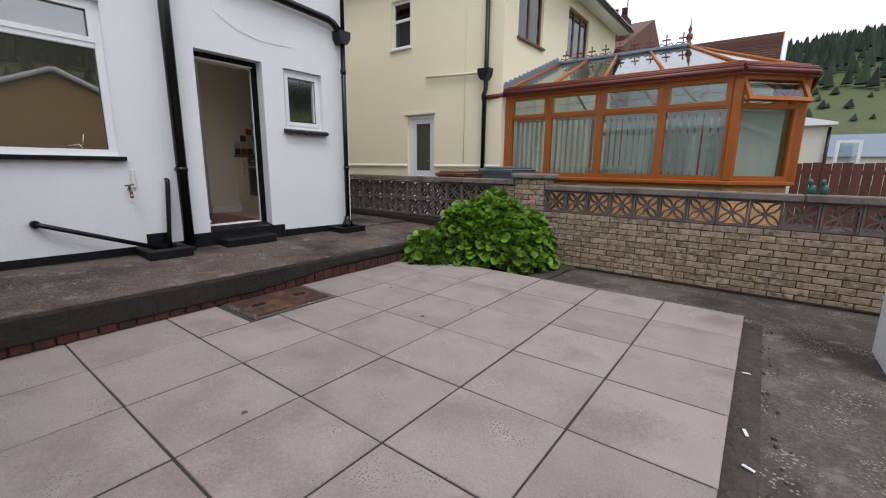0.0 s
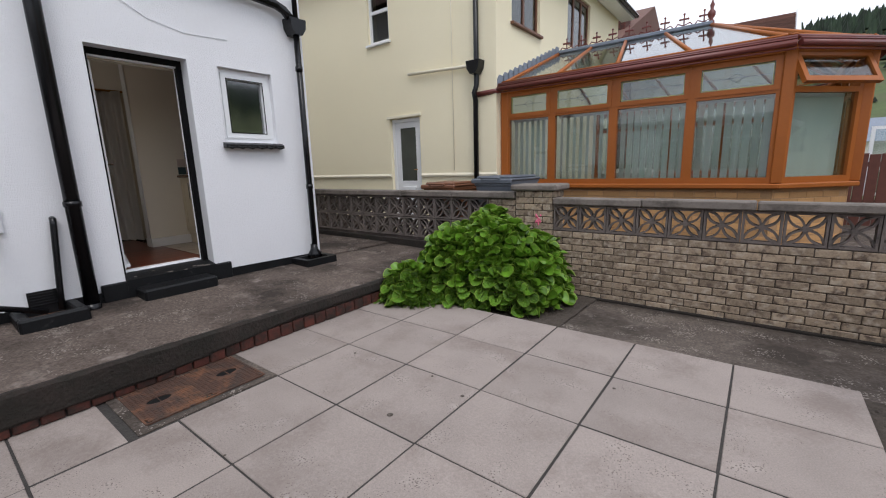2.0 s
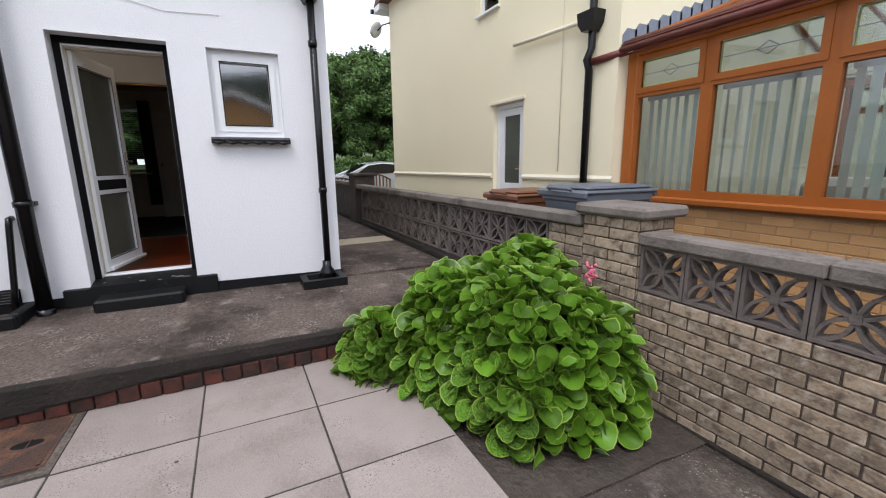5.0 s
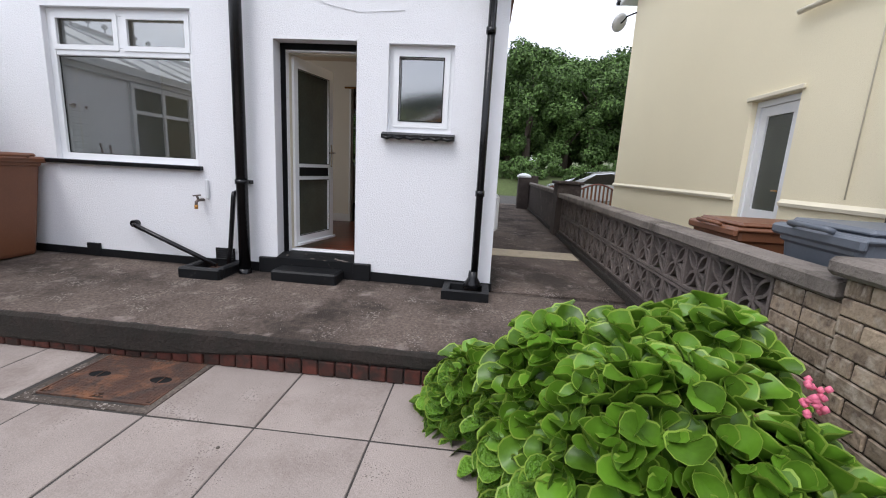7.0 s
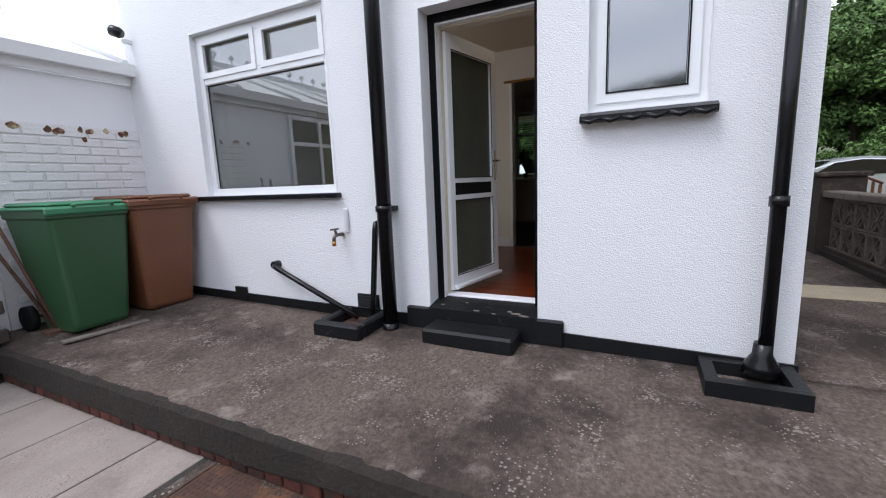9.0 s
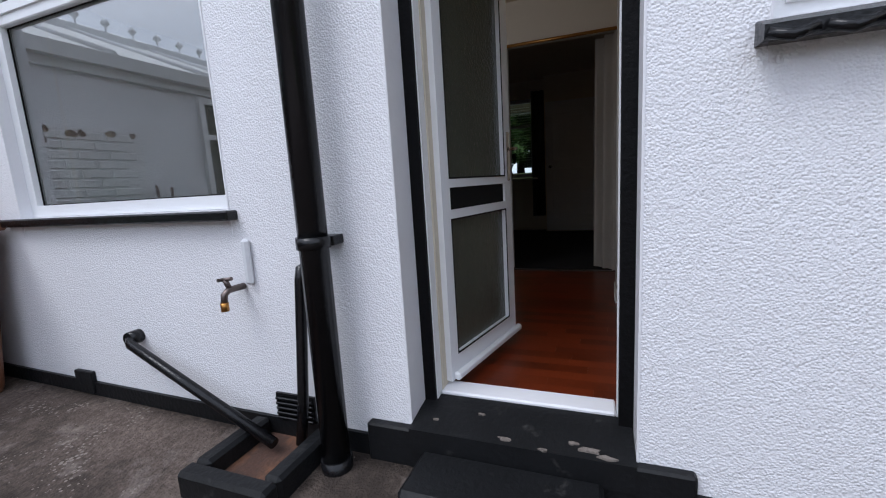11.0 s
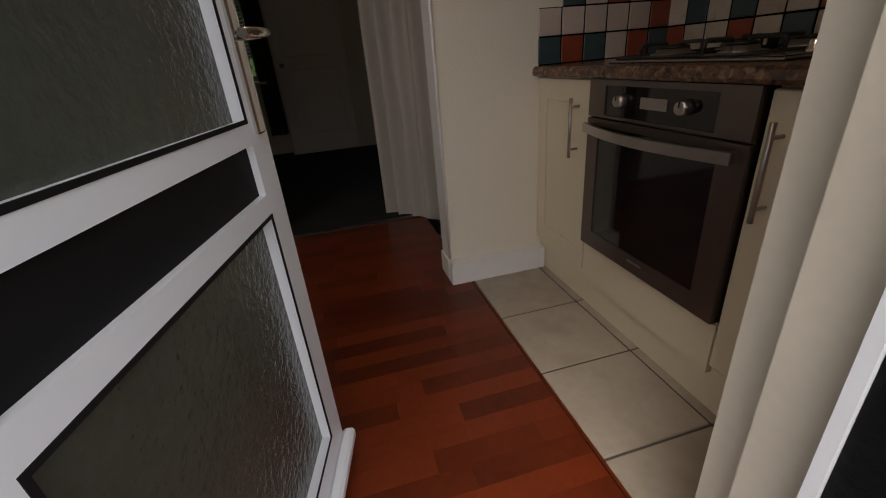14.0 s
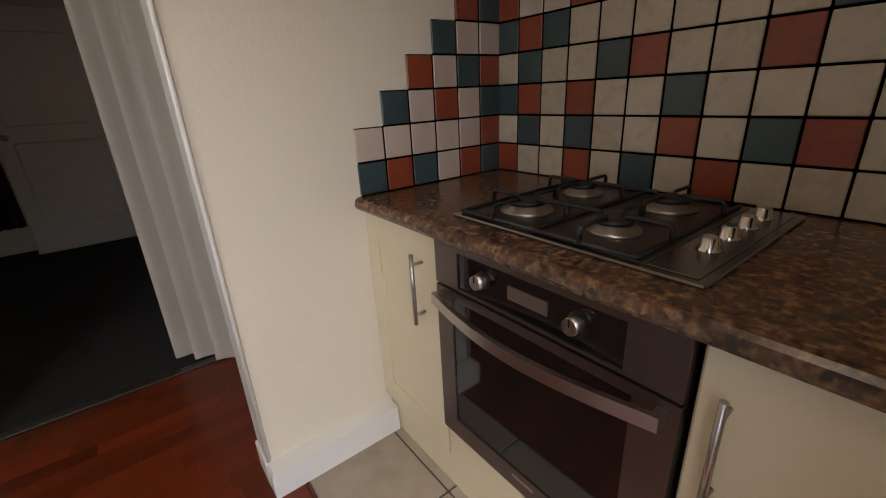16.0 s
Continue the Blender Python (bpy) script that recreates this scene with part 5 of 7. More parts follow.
solid("meter_box", box(-7.5, -7.0, 4.2055, 4.30, 0.55, 1.05, bevel=0.03), M["upvc"], "white meter box on the passage wall", "meter box")

# ---- paving ----
P = 0.615
pav = structure("paving", box(-3.685, -0.02, -0.72, 4.185, -0.3, -0.0035), M["joint"], "paving of square concrete slabs")
slabs = []
for v in range(3):
    bm = bmesh.new()
    hx, hy = 0.6035 / 2, (0.6070 - 0.0015 * v) / 2
    bx(bm, -hx, hx, -hy, hy, -0.05, 0.0, bevel=0.0035)
    for vert in bm.verts:
        vert.co.x += 0.0025 * noise.noise(vert.co * 9 + Vector((v, 0, 0)))
        vert.co.y += 0.0025 * noise.noise(vert.co * 9 + Vector((0, v, 5)))
    slabs.append(as_mesh("paving_slab", bm, M["slab"]))
for i in range(6):
    for j in range(8):
        x, y = -P * (i + 0.5), 4.2 - P * (j + 0.5)
        if i == 5 and j in (3, 4):
            continue
        tilt = (random.uniform(-0.12, 0.12), random.uniform(-0.12, 0.12), random.choice((0, 180)) + random.uniform(-0.25, 0.25))
        piece("paving_slab", random.choice(slabs), (x, y, random.uniform(-0.0015, 0.002)), pav, tilt)
cut = as_mesh("paving_slab", box(-0.3, 0.3, -0.19, 0.19, -0.05, 0.0, bevel=0.006), M["slab"])
piece("paving_slab", cut, (-3.382, 1.32, 0), pav)
structure("manhole_surround", wall_grid("x", 0, 0.05, -0.40, 0.40, -0.298, 0.298, [(-0.34, 0.34, -0.25, 0.23)]), M["concrete"], "dark cement surround of the manhole cover")
bpy.data.objects["manhole_surround"].matrix_world = Matrix.Translation((-3.383, 1.955, -0.047)) @ Matrix.Rotation(radians(-90), 4, "Y")
mh = thing("manhole_cover", (-3.415, 1.962, 0.0), "rusted iron manhole cover with two oval lifting recesses", "manhole cover")


def holed_plate(wx, wy, holes, rx, ry, z0, z1):
    """A plate pierced by oval holes that lie one after another along y."""
    bm = bmesh.new()
    edges = [-wy] + [(a + b) / 2 for a, b in zip(holes, holes[1:])] + [wy]
    for cy, y0, y1 in zip(holes, edges, edges[1:]):
        rings = []
        for z in (z1, z0):
            oval, rim = [], []
            for k in range(24):
                a = 2 * math.pi * k / 24 + math.pi / 24
                c, d = math.cos(a), math.sin(a)
                oval.append(bm.verts.new((rx * c, cy + ry * d, z)))
                f = 1 / max(abs(c), abs(d))
                rim.append(bm.verts.new((wx * c * f, cy + (y1 - cy if d > 0 else cy - y0) * d * f, z)))
            rings.append((oval, rim))
        (o1, r1), (o0, r0) = rings
        for k in range(24):
            j = (k + 1) % 24
            bm.faces.new((o1[k], r1[k], r1[j], o1[j]))
            bm.faces.new((o1[k], o1[j], o0[j], o0[k]))
            bm.faces.new((r1[j], r1[k], r0[k], r0[j]))
    return bm


part("plate", holed_plate(0.242, 0.338, (-0.20, 0.21), 0.040, 0.068, -0.06, 0.004), M["rust"], mh, local=True)
part("rim", (lambda b: (bmesh.ops.transform(b, matrix=Matrix.Rotation(radians(-90), 4, "Y"), verts=b.verts), b)[1])(ring_frame("x", -0.02, 0.007, -0.352, 0.352, -0.256, 0.256, 0.012)), M["rust"], mh, local=True)
studs = bmesh.new()
for a in range(25):
    for c in range(17):
        sx, sy = -0.322 + 0.0269 * a, -0.222 + 0.0277 * c
        if abs(sy) < 0.055 and min(abs(sx + 0.20), abs(sx - 0.21)) < 0.08:
            continue
        bx(studs, sy - 0.008, sy + 0.008, sx - 0.008, sx + 0.008, 0.003, 0.0065)
part("studs", studs, M["rust"], mh, local=True)["kind"] = "stuff"
for sy in (-0.20, 0.21):
    # flat black sheet just below the plate's top stands in for the holes' shade
    part("lifting_recess", box(-0.05, 0.05, sy - 0.07, sy + 0.07, -0.0030, -0.0012), M["rubber"], mh, local=True)
    part("lifting_bar", tube([(-0.040, sy, 0.0005), (0.040, sy, 0.0005)], 0.0035, 6), M["rust"], mh, local=True)

# dark round stains on the slabs
spots = bmesh.new()
for sx, sy, sr in ((-2.12, 2.46, 0.018), (-1.894, 2.848, 0.013), (-2.197, 2.936, 0.009), (-1.934, 0.863, 0.015), (-1.18, 3.44, 0.010), (-2.90, 2.885, 0.010), (-2.55, 1.75, 0.008)):
    lathe([(sr * 0.2, 0.0035), (sr * 0.8, 0.0035), (sr, 0.001)], 10, spots, m=pose(sx, sy, 0))
structure("trim_paving_stains", spots, M["stain"], "small dark round stains on the paving")

# litter at the paving's edge
lit = random.Random(5)
stones = bmesh.new()
for k in range(260):
    x, y = 0.02 + abs(lit.gauss(0, 0.09)), lit.uniform(-0.6, 4.2)
    r = lit.uniform(0.004, 0.016)
    lathe([(r * 0.3, -r * 0.5), (r, 0), (r * 0.4, r * 0.5)], 5, stones, m=pose(x, y, yard_z(x, y) + r * 0.3, lit.uniform(0, 40), lit.uniform(0, 40), 0))
tagged(solid("loose_grit", stones, M["soil"], "loose dark grit along the paving edge", "grit"), kind="stuff")
structure("soil_strip", sheet(steps(-0.02, 0.13, 3), steps(-0.7, 4.25, 60), lambda x, y: yard_z(x, y) + 0.008 + 0.006 * noise.noise(Vector((x * 30, y * 12, 0)))), M["soil"], "dark soil strip beside the paving")
for x, y, a in ((0.07, 2.35, 20), (0.09, 2.05, 75), (0.05, 3.1, 120)):
    solid("litter_scrap", box(-0.008, 0.008, -0.025, 0.025, 0, 0.004, m=pose(x, y, yard_z(x, y) + 0.016, 8, 5, a)), M["upvc"], "small white scrap of litter on the soil", "litter")
structure("garage_corner", box(0.772, 2.6, 3.55, 4.15, -0.3, 2.1), M["smooth"], "white painted corner of the garden building")

# ---- side extension, bins and clutter by the house ----
SY = -1.1
structure("extension_wall", box(HX, 3.5, SY - 0.25, SY, -0.3, 2.36), M["smooth"], "smooth white wall of the side extension")
bw = structure("extension_brickwork", box(-4.98 - 0.054, -3.86, SY + 0.0005, SY + 0.028, 0.0, 1.93), M["white_brick"], "white painted brickwork with chipped patches")
wbm = as_mesh("brick", box(-0.105, 0.105, 0, 0.012, -0.031, 0.031, bevel=0.005), M["white_brick"])
for r in range(21):
    for k in range(6):
        x = -4.93 + 0.225 * k - (0.1 if r % 2 else 0)
        if -5.0 < x < -3.93:
            piece("brick", wbm, (x, SY + 0.026, 0.365 + 0.075 * r), bw)
chips = random.Random(3)
for x, z in ((-3.93, 1.895), (-4.1, 1.90), (-4.32, 1.885), (-4.39, 1.875), (-4.55, 1.9), (-4.57, 1.82), (-4.62, 1.89), (-4.75, 1.905), (-4.87, 1.885), (-4.91, 1.895)):
    w = chips.uniform(0.018, 0.045)
    out = [(x + w * math.cos(a) * chips.uniform(0.7, 1.2), z + 0.028 * math.sin(a) * chips.uniform(0.7, 1.2)) for a in (k * math.pi / 4 for k in range(8))]
    part("chipped_patch", prism(out, "y", SY + 0.02, SY + 0.0405), M["chipped"], bw, "bare chipped brick")
ext = thing("extension_roof", (-3, -1.5, 2.36), "white lean-to roof with translucent sheets over the extension", "roof")
part("fascia", box(HX + 0.002, 3.5, SY + 0.002, SY + 0.05, 2.36, 2.53, bevel=0.006), M["upvc"], ext)
part("gutter", prism([(SY + 0.05, 2.43), (SY + 0.055, 2.52), (SY + 0.065, 2.52), (SY + 0.07, 2.45), (SY + 0.12, 2.45), (SY + 0.135, 2.53), (SY + 0.145, 2.53), (SY + 0.13, 2.43)], "x", HX + 0.01, 3.5), M["upvc"], ext, "white gutter")
part("roof_sheet", prism([(SY + 0.06, 2.535), (SY + 0.06, 2.55), (-3.3, 3.45), (-3.3, 3.435)], "x", HX + 0.02, 3.5), M["poly"], ext, "translucent roof sheet")
for k in range(9):
    x = HX + 0.05 + 1.0 * k
    part("rafter_cap", tube([(x, SY + 0.07, 2.556), (x, -3.3, 3.456)], 0.03, 6), M["upvc"], ext)
part("ridge_beam", box(HX + 0.02, 3.5, -3.42, -3.3, 3.40, 3.55, bevel=0.01), M["upvc"], ext)
for k in range(22):
    x = -4.6 + 0.35 * k
    bm = tube([(x, -3.36, 3.55), (x, -3.36, 3.72)], 0.012, 5)
    lathe([(0.01, 0), (0.06, 0.05), (0.005, 0.12)], 6, bm, m=pose(x, -3.36, 3.62))
    part("ridge_cresting", bm, M["upvc"], ext, "white ridge cresting")
structure("extension_back", box(HX, 3.5, -3.55, -3.43, -0.3, 3.4), M["smooth"], "white back wall of the extension")
for k in range(4):
    x0 = -3.22 + 1.35 * k
    w = thing("extension_window", (x0, SY + 0.02, 1.2), "white framed window of the extension", "window", "extension windows")
    part("frame", wall_grid("y", SY + 0.001, SY + 0.05, x0, x0 + 1.25, 1.0, 2.34, [(x0 + 0.06, x0 + 0.6, 1.07, 1.92), (x0 + 0.65, x0 + 1.19, 1.07, 1.92), (x0 + 0.06, x0 + 0.6, 1.97, 2.28), (x0 + 0.65, x0 + 1.19, 1.97, 2.28)]), M["upvc"], w)
    part("pane", box(x0 + 0.04, x0 + 1.2, SY + 0.012, SY + 0.02, 1.04, 2.3), M["dark_room_glass"], w, "dark glass")
lampx = thing("security_lamp", (-4.95, -1.0, 2.75), "small black security lamp on the wall", "lamp")
part("head", lathe([(0.03, 0), (0.05, 0.03), (0.05, 0.10), (0.02, 0.12)], 10, m=pose(-4.96, -0.95, 2.79, 70, 0, 40)), M["black"], lampx)
part("bracket", box(-5.034, -4.96, -1.0, -0.96, 2.72, 2.76, bevel=0.005), M["upvc"], lampx)

wheelie_bin((-4.17, -0.64, terrace_z(-4.2, -0.6) - 0.005), 3, M["green_bin"], M["green_lid"], "dark green wheelie bin with a lighter lid against the white wall")
wheelie_bin((-4.72, -0.60, terrace_z(-4.7, -0.6) - 0.005), -2, M["brown_bin"], M["brown_bin"], "brown wheelie bin standing in the house corner")
solid("timber_offcut", box(-0.27, 0.27, -0.03, 0.03, 0, 0.02, bevel=0.004, m=pose(-4.12, -0.22, terrace_z(-4.1, -0.2) + 0.005, 0, 0, -8)), M["coping"], "pale timber offcut on the terrace before the bins", "timber")
bed = structure("raised_bed_wall", box(-3.63, 1.2, -1.09, -0.70, -0.3, 0.80), M["joint"], "dark stained stone wall of the raised bed")
dbm = as_mesh("stone", box(-0.105, 0.105, -0.02, 0.02, -0.05, 0.05, bevel=0.010), M["dark_brick"])
sr = random.Random(9)
for r in range(8):
    for k in range(21):
        x = -3.52 + 0.225 * k - (0.1 if r % 2 else 0)
        if x < 1.1:
            piece("stone", dbm, (x, -0.695 + sr.uniform(-0.005, 0.006), 0.025 + 0.105 * r), bed, (0, sr.uniform(-1.5, 1.5), 0))
    for k in range(2):
        piece("stone", dbm, (-3.632, -0.80 - 0.19 * k, 0.025 + 0.105 * r), bed, (0, 0, 90), (0.85, 1, 1))
structure("raised_bed_coping", box(-3.66, 1.2, -1.09, -0.66, 0.842, 0.885, bevel=0.012), M["kerb"], "dark coping of the raised bed wall")
bucket = thing("bucket", (-3.78, -0.76, 0.80), "teal plastic tub hanging on the dark wall end", "bucket")
part("tub", lathe([(0.11, 0.0), (0.115, 0.01), (0.15, 0.20), (0.165, 0.205), (0.165, 0.225), (0.145, 0.22), (0.108, 0.02)], 16, m=pose(-3.56, -0.79, 0.887, 4, 12, 0)), M["teal"], bucket)
part("bail", tube([(-3.56 + 0.16 * math.cos(a), -0.79 + 0.03, 1.10 + 0.16 * abs(math.sin(a)) * 0.6) for a in (k * math.pi / 8 for k in range(9))], 0.006, 6), M["teal"], bucket)
for (a, b, mt, lb) in (((-3.98, -0.62, 0.30), (-3.80, -1.05, 1.46), "wood_stick", "brown wooden broom handle leaning on the white wall"), ((-3.98, -0.66, 0.30), (-3.66, -1.04, 1.44), "rust", "rusty rake handle leaning on the white wall")):
    st = thing("broom" if mt == "wood_stick" else "rake", a, lb, "tool")
    part("handle", tube([a, b], 0.013, 8), M[mt], st)
    part("head", box(-4.08, -3.9, a[1] - 0.03, a[1] + 0.03, 0.262, 0.312, bevel=0.01), M["wood_stick"], st)

# ---- car, gate and woodland beyond the passage ----
car = thing("parked_car", (-18.6, 9.2, -0.19), "silver hatchback parked on the street", "car")
body_prof = [(-2.0, 0.25), (-2.05, 0.62), (-1.95, 0.82), (-1.15, 0.92), (-0.45, 1.38), (0.15, 1.46), (1.1, 1.40), (1.75, 0.98), (2.0, 0.92), (2.02, 0.45), (1.95, 0.25)]
bm = prism([(9.2 + u, -0.19 + v) for u, v in body_prof], "x", -19.45, -17.75)
bmesh.ops.bevel(bm, geom=[e for e in bm.edges if abs(e.verts[0].co.x - e.verts[1].co.x) < 0.01], offset=0.1, segments=3, affect="EDGES")
body = part("body", bm, M["car_paint"], car)
for sx, xx in ((1, -17.745), (-1, -19.455)):
    part("side_window", prism([(9.2 + u, -0.19 + v) for u, v in ((-0.95, 0.95), (-0.42, 1.3), (0.15, 1.37), (1.05, 1.31), (1.5, 0.98))], "x", min(xx, xx - 0.02 * sx), max(xx, xx - 0.02 * sx) + 0.006), M["black_glass"], car, "dark side window")
part("windscreen", prism([(9.2 - 1.13, 0.755), (9.2 - 0.49, 1.175), (9.2 - 0.47, 1.155), (9.2 - 1.1, 0.735)], "x", -19.3, -17.9), M["black_glass"], car)
for u in (-1.3, 1.25):
    for xx in (-17.78, -19.42):
        w = part("wheel", tube([(xx - 0.1, 9.2 + u, 0.12), (xx + 0.1, 9.2 + u, 0.12)], 0.31, 20), M["rubber"], car, "black tyre")
        part("rim", tube([(xx - 0.108, 9.2 + u, 0.12), (xx + 0.108, 9.2 + u, 0.12)], 0.19, 14), M["steel"], w)
car.location.z += 0.31
car.location.y -= 0.5
gate = thing("picket_gate", (-15.4, 6.6, 0.0), "red-brown arched picket gates along the front", "gate")
for g in range(2):
    y0 = 5.95 + 1.25 * g
    for k in range(10):
        f = k / 9
        part("picket", box(-15.42, -15.39, y0 + 1.15 * f, y0 + 1.15 * f + 0.055, 0.0, 0.78 + 0.20 * math.sin(math.pi * f) + (0.1 if g else 0.0), bevel=0.004), M["fence"] if g == 0 else M["brown_frame"], gate)
    part("arch_rail", tube([(-15.37, y0 + 1.2 * k / 10, 0.80 + 0.21 * math.sin(math.pi * k / 10) + (0.1 if g else 0.0)) for k in range(11)], 0.03, 6), M["fence"], gate)
    part("rail", box(-15.39, -15.36, y0, y0 + 1.2, 0.25, 0.33), M["fence"], gate)


def crown_mesh(seed, wide, tall, leaves, size, material, name="crown"):
    """Many small leaves in uneven clumps."""
    rnd = random.Random(seed)
    verts, faces = [], []
    clumps = []
    for k in range(34):
        a, h = rnd.uniform(0, 2 * math.pi), rnd.uniform(0.08, 1.0)
        r = wide * (0.35 + 0.65 * math.sin(math.pi * min(0.95, h * 0.8 + 0.1))) * rnd.uniform(0.35, 1.0)
        clumps.append((Vector((r * math.cos(a), r * math.sin(a), tall * h)), rnd.uniform(0.16, 0.34) * wide))
    for k in range(leaves):
        c, rr = rnd.choice(clumps)
        d = Vector((rnd.gauss(0, 1), rnd.gauss(0, 1), rnd.gauss(0, 0.8))).normalized()
        p = c + d * rr * rnd.uniform(0.6, 1.05)
        nrm = (d + Vector((rnd.gauss(0, 0.5), rnd.gauss(0, 0.5), 0.5 + rnd.gauss(0, 0.4)))).normalized()
        s = size * rnd.uniform(0.6, 1.3)
        u = nrm.orthogonal().normalized()
        u = Matrix.Rotation(rnd.uniform(0, 6.28), 3, nrm) @ u
        w = nrm.cross(u)
        b = len(verts)
        verts += [p - u * s, p + w * s * 0.55 + nrm * s * 0.12, p + u * s, p - w * s * 0.55 + nrm * s * 0.12]
        faces.append((b, b + 1, b + 2, b + 3))
    me = bpy.data.meshes.new(name)
    me.from_pydata([tuple(v) for v in verts], [], faces)
    me.materials.append(material)
    return me


crowns = [crown_mesh(k, 2.3, 5.2, 13500, 0.095, M["far_leaf"]) for k in range(4)]
trunk_me = tube([(0, 0, -0.5), (0.05, 0, 1.6), (0, 0.1, 3.6), (0.1, 0, 5.0)], 0.2, 8, taper=[0.24, 0.2, 0.13, 0.04])
for a in range(5):
    tube([(0.03, 0.03, 1.6 + 0.5 * a), (1.1 * math.cos(a * 2.3), 1.1 * math.sin(a * 2.3), 2.6 + 0.6 * a)], 0.06, 6, trunk_me, taper=[0.08, 0.03])
trunk_me = as_mesh("trunk", trunk_me, M["bark"])
trd = random.Random(11)
for k in range(69):
    row = k % 3
    x = -34.0 - 3.2 * row + trd.uniform(-1, 1)
    y = -14 + 50 * (k / 69) + trd.uniform(-0.8, 0.8)
    s = trd.uniform(1.12, 1.46) + 0.18 * row
    tr = thing("tree", (x, y, land(x, y) - 0.1), "leafy green tree in the wood beyond the road", "tree", "woodland trees", turn=trd.uniform(0, 360))
    tr.scale = (s, s, s * trd.uniform(0.9, 1.08))
    for me, z in ((trunk_me, 0), (trd.choice(crowns), 0.6)):
        o = new("trunk" if me is trunk_me else "crown", me)
        o.parent = tr
        o.location = (0, 0, z)
shrub = crown_mesh(77, 1.3, 1.3, 2600, 0.10, M["far_leaf"])
for k in range(16):
    o = tagged(new("shrub", shrub), "low green shrub at the foot of the wood", "shrub", "woodland shrubs")
    x, y = -30.3 + trd.uniform(-0.8, 0.8), 0 + 1.7 * k
    s = trd.uniform(0.5, 1.1)
    o.matrix_world = pose(x, y, land(x, y) - 0.1, 0, 0, trd.uniform(0, 360)) @ Matrix.Diagonal((s, s, s, 1))
# conifers and scrub on the far hillside
gab = thing("gabled_bungalow", (12, 3.4, -0.2), "buff bungalow with a white-edged gable behind the garden", "house")
part("wall", prism([(-0.4, -0.2), (7.4, -0.2), (7.4, 2.2), (3.5, 3.95), (-0.4, 2.2)], "x", 8.2, 16), M["orange_brick"], gab, "buff brick gable wall")
part("roof", prism([(-0.7, 2.1), (3.5, 4.0), (7.7, 2.1), (7.7, 2.3), (3.5, 4.2), (-0.7, 2.3)], "x", 8.0, 16.2), M["roof_tile"], gab)
for s in (-1, 1):
    part("verge", tube([(7.95, 3.5, 4.08), (7.95, 3.5 + s * 4.25, 2.16)], 0.08, 6), M["upvc"], gab, "white verge board")
fence2 = thing("rear_fence", (6.2, 2, 0), "red-brown boarded fence at the end of the garden", "fence")
for k in range(60):
    part("board", box(6.2, 6.225, -6 + 0.2 * k, -5.81 + 0.2 * k, -0.2, 1.45, bevel=0.004), M["fence"], fence2)
rnd = random.Random(21)
bm_v, bm_f = [], []
for k in range(16000):
    x, y = rnd.uniform(-60, 330), rnd.uniform(-120, 330)
    top = (land(x, y) - 18) / 24
    if land(x, y) < 1.0:
        continue
    if rnd.random() > max(0.07, min(1.0, top)):
        continue
    z, h = land(x, y), rnd.uniform(4, 8) if top > 0.2 else rnd.uniform(1.2, 2.6)
    r = h * (0.26 if top > 0.2 else 0.5)
    b = len(bm_v)
    for q in range(5):
        a = q * 2 * math.pi / 5 + k
        bm_v.append((x + r * math.cos(a), y + r * math.sin(a), z + h * 0.15))
    bm_v.append((x + 0.2 * r, y, z + h))
    bm_f += [(b + q, b + (q + 1) % 5, b + 5) for q in range(5)]
me = bpy.data.meshes.new("hill_trees")
me.from_pydata(bm_v, [], bm_f)
me.materials.append(mat("hill_conifer", (0.018, 0.032, 0.016), 0.95, vary=0.3, scale=0.05, fine=0.4, per_island=0.5))
tagged(new("hill_trees", me), "dark trees along the far hillside", "woods", kind="stuff")

chip_r = random.Random(14)
chips = bmesh.new()
for cx, cy, cs in ((-5.03, 2.74, 0.05), (-5.01, 2.80, 0.035), (-5.05, 2.69, 0.03), (-5.02, 2.47, 0.03), (-5.12, 2.36, 0.02), (-5.06, 2.20, 0.02), (-5.0, 2.60, 0.02)):
    n = 9
    zz = 0.444 + (-4.995 - cx) / 0.135 * 0.024 + 0.0015
    ring = [chips.verts.new((cx + 0.35 * cs * chip_r.uniform(0.4, 1.1) * math.cos(6.283 * k / n), cy + cs * chip_r.uniform(0.4, 1.1) * math.sin(6.283 * k / n), zz + 0.003)) for k in range(n)]
    chips.faces.new(ring)
    low = [chips.verts.new(v.co - Vector((0, 0, 0.006))) for v in ring]
    for k in range(n):
        chips.faces.new((ring[k], ring[(k + 1) % n], low[(k + 1) % n], low[k]))
structure("trim_sill_chips", chips, M["coping"], "pale bare chips where the sill paint has worn off")

# ---- kitchen ----
WTOP, CF_Y = 1.358, 3.322
run_x0, run_x1 = KX + 0.002, HI - 0.014
wt = thing("worktop", ((run_x0 + run_x1) / 2, 3.6, 1.32), "brown marbled laminate worktop under the hob", "worktop")
part("surface", box(run_x0, run_x1, 3.3125, 3.922, 1.320, WTOP), M["worktop"], wt)
part("front_edge", prism([(3.290, 1.332), (3.296, 1.322), (3.3125, 1.320), (3.3125, WTOP), (3.302, WTOP - 0.002), (3.294, WTOP - 0.009)], "x", run_x0, run_x1), M["worktop"], wt, "rounded front edge")


def bar_handle(parent, x, z0, z1, y):
    h = part("handle", tube([(x, y - 0.034, z0 - 0.03), (x, y - 0.034, z1 + 0.03)], 0.0062, 8), M["steel"], parent, "brushed steel bar handle")
    for z in (z0, z1):
        part("handle_post", tube([(x, y, z), (x, y - 0.034, z)], 0.0045, 6), M["steel"], h)


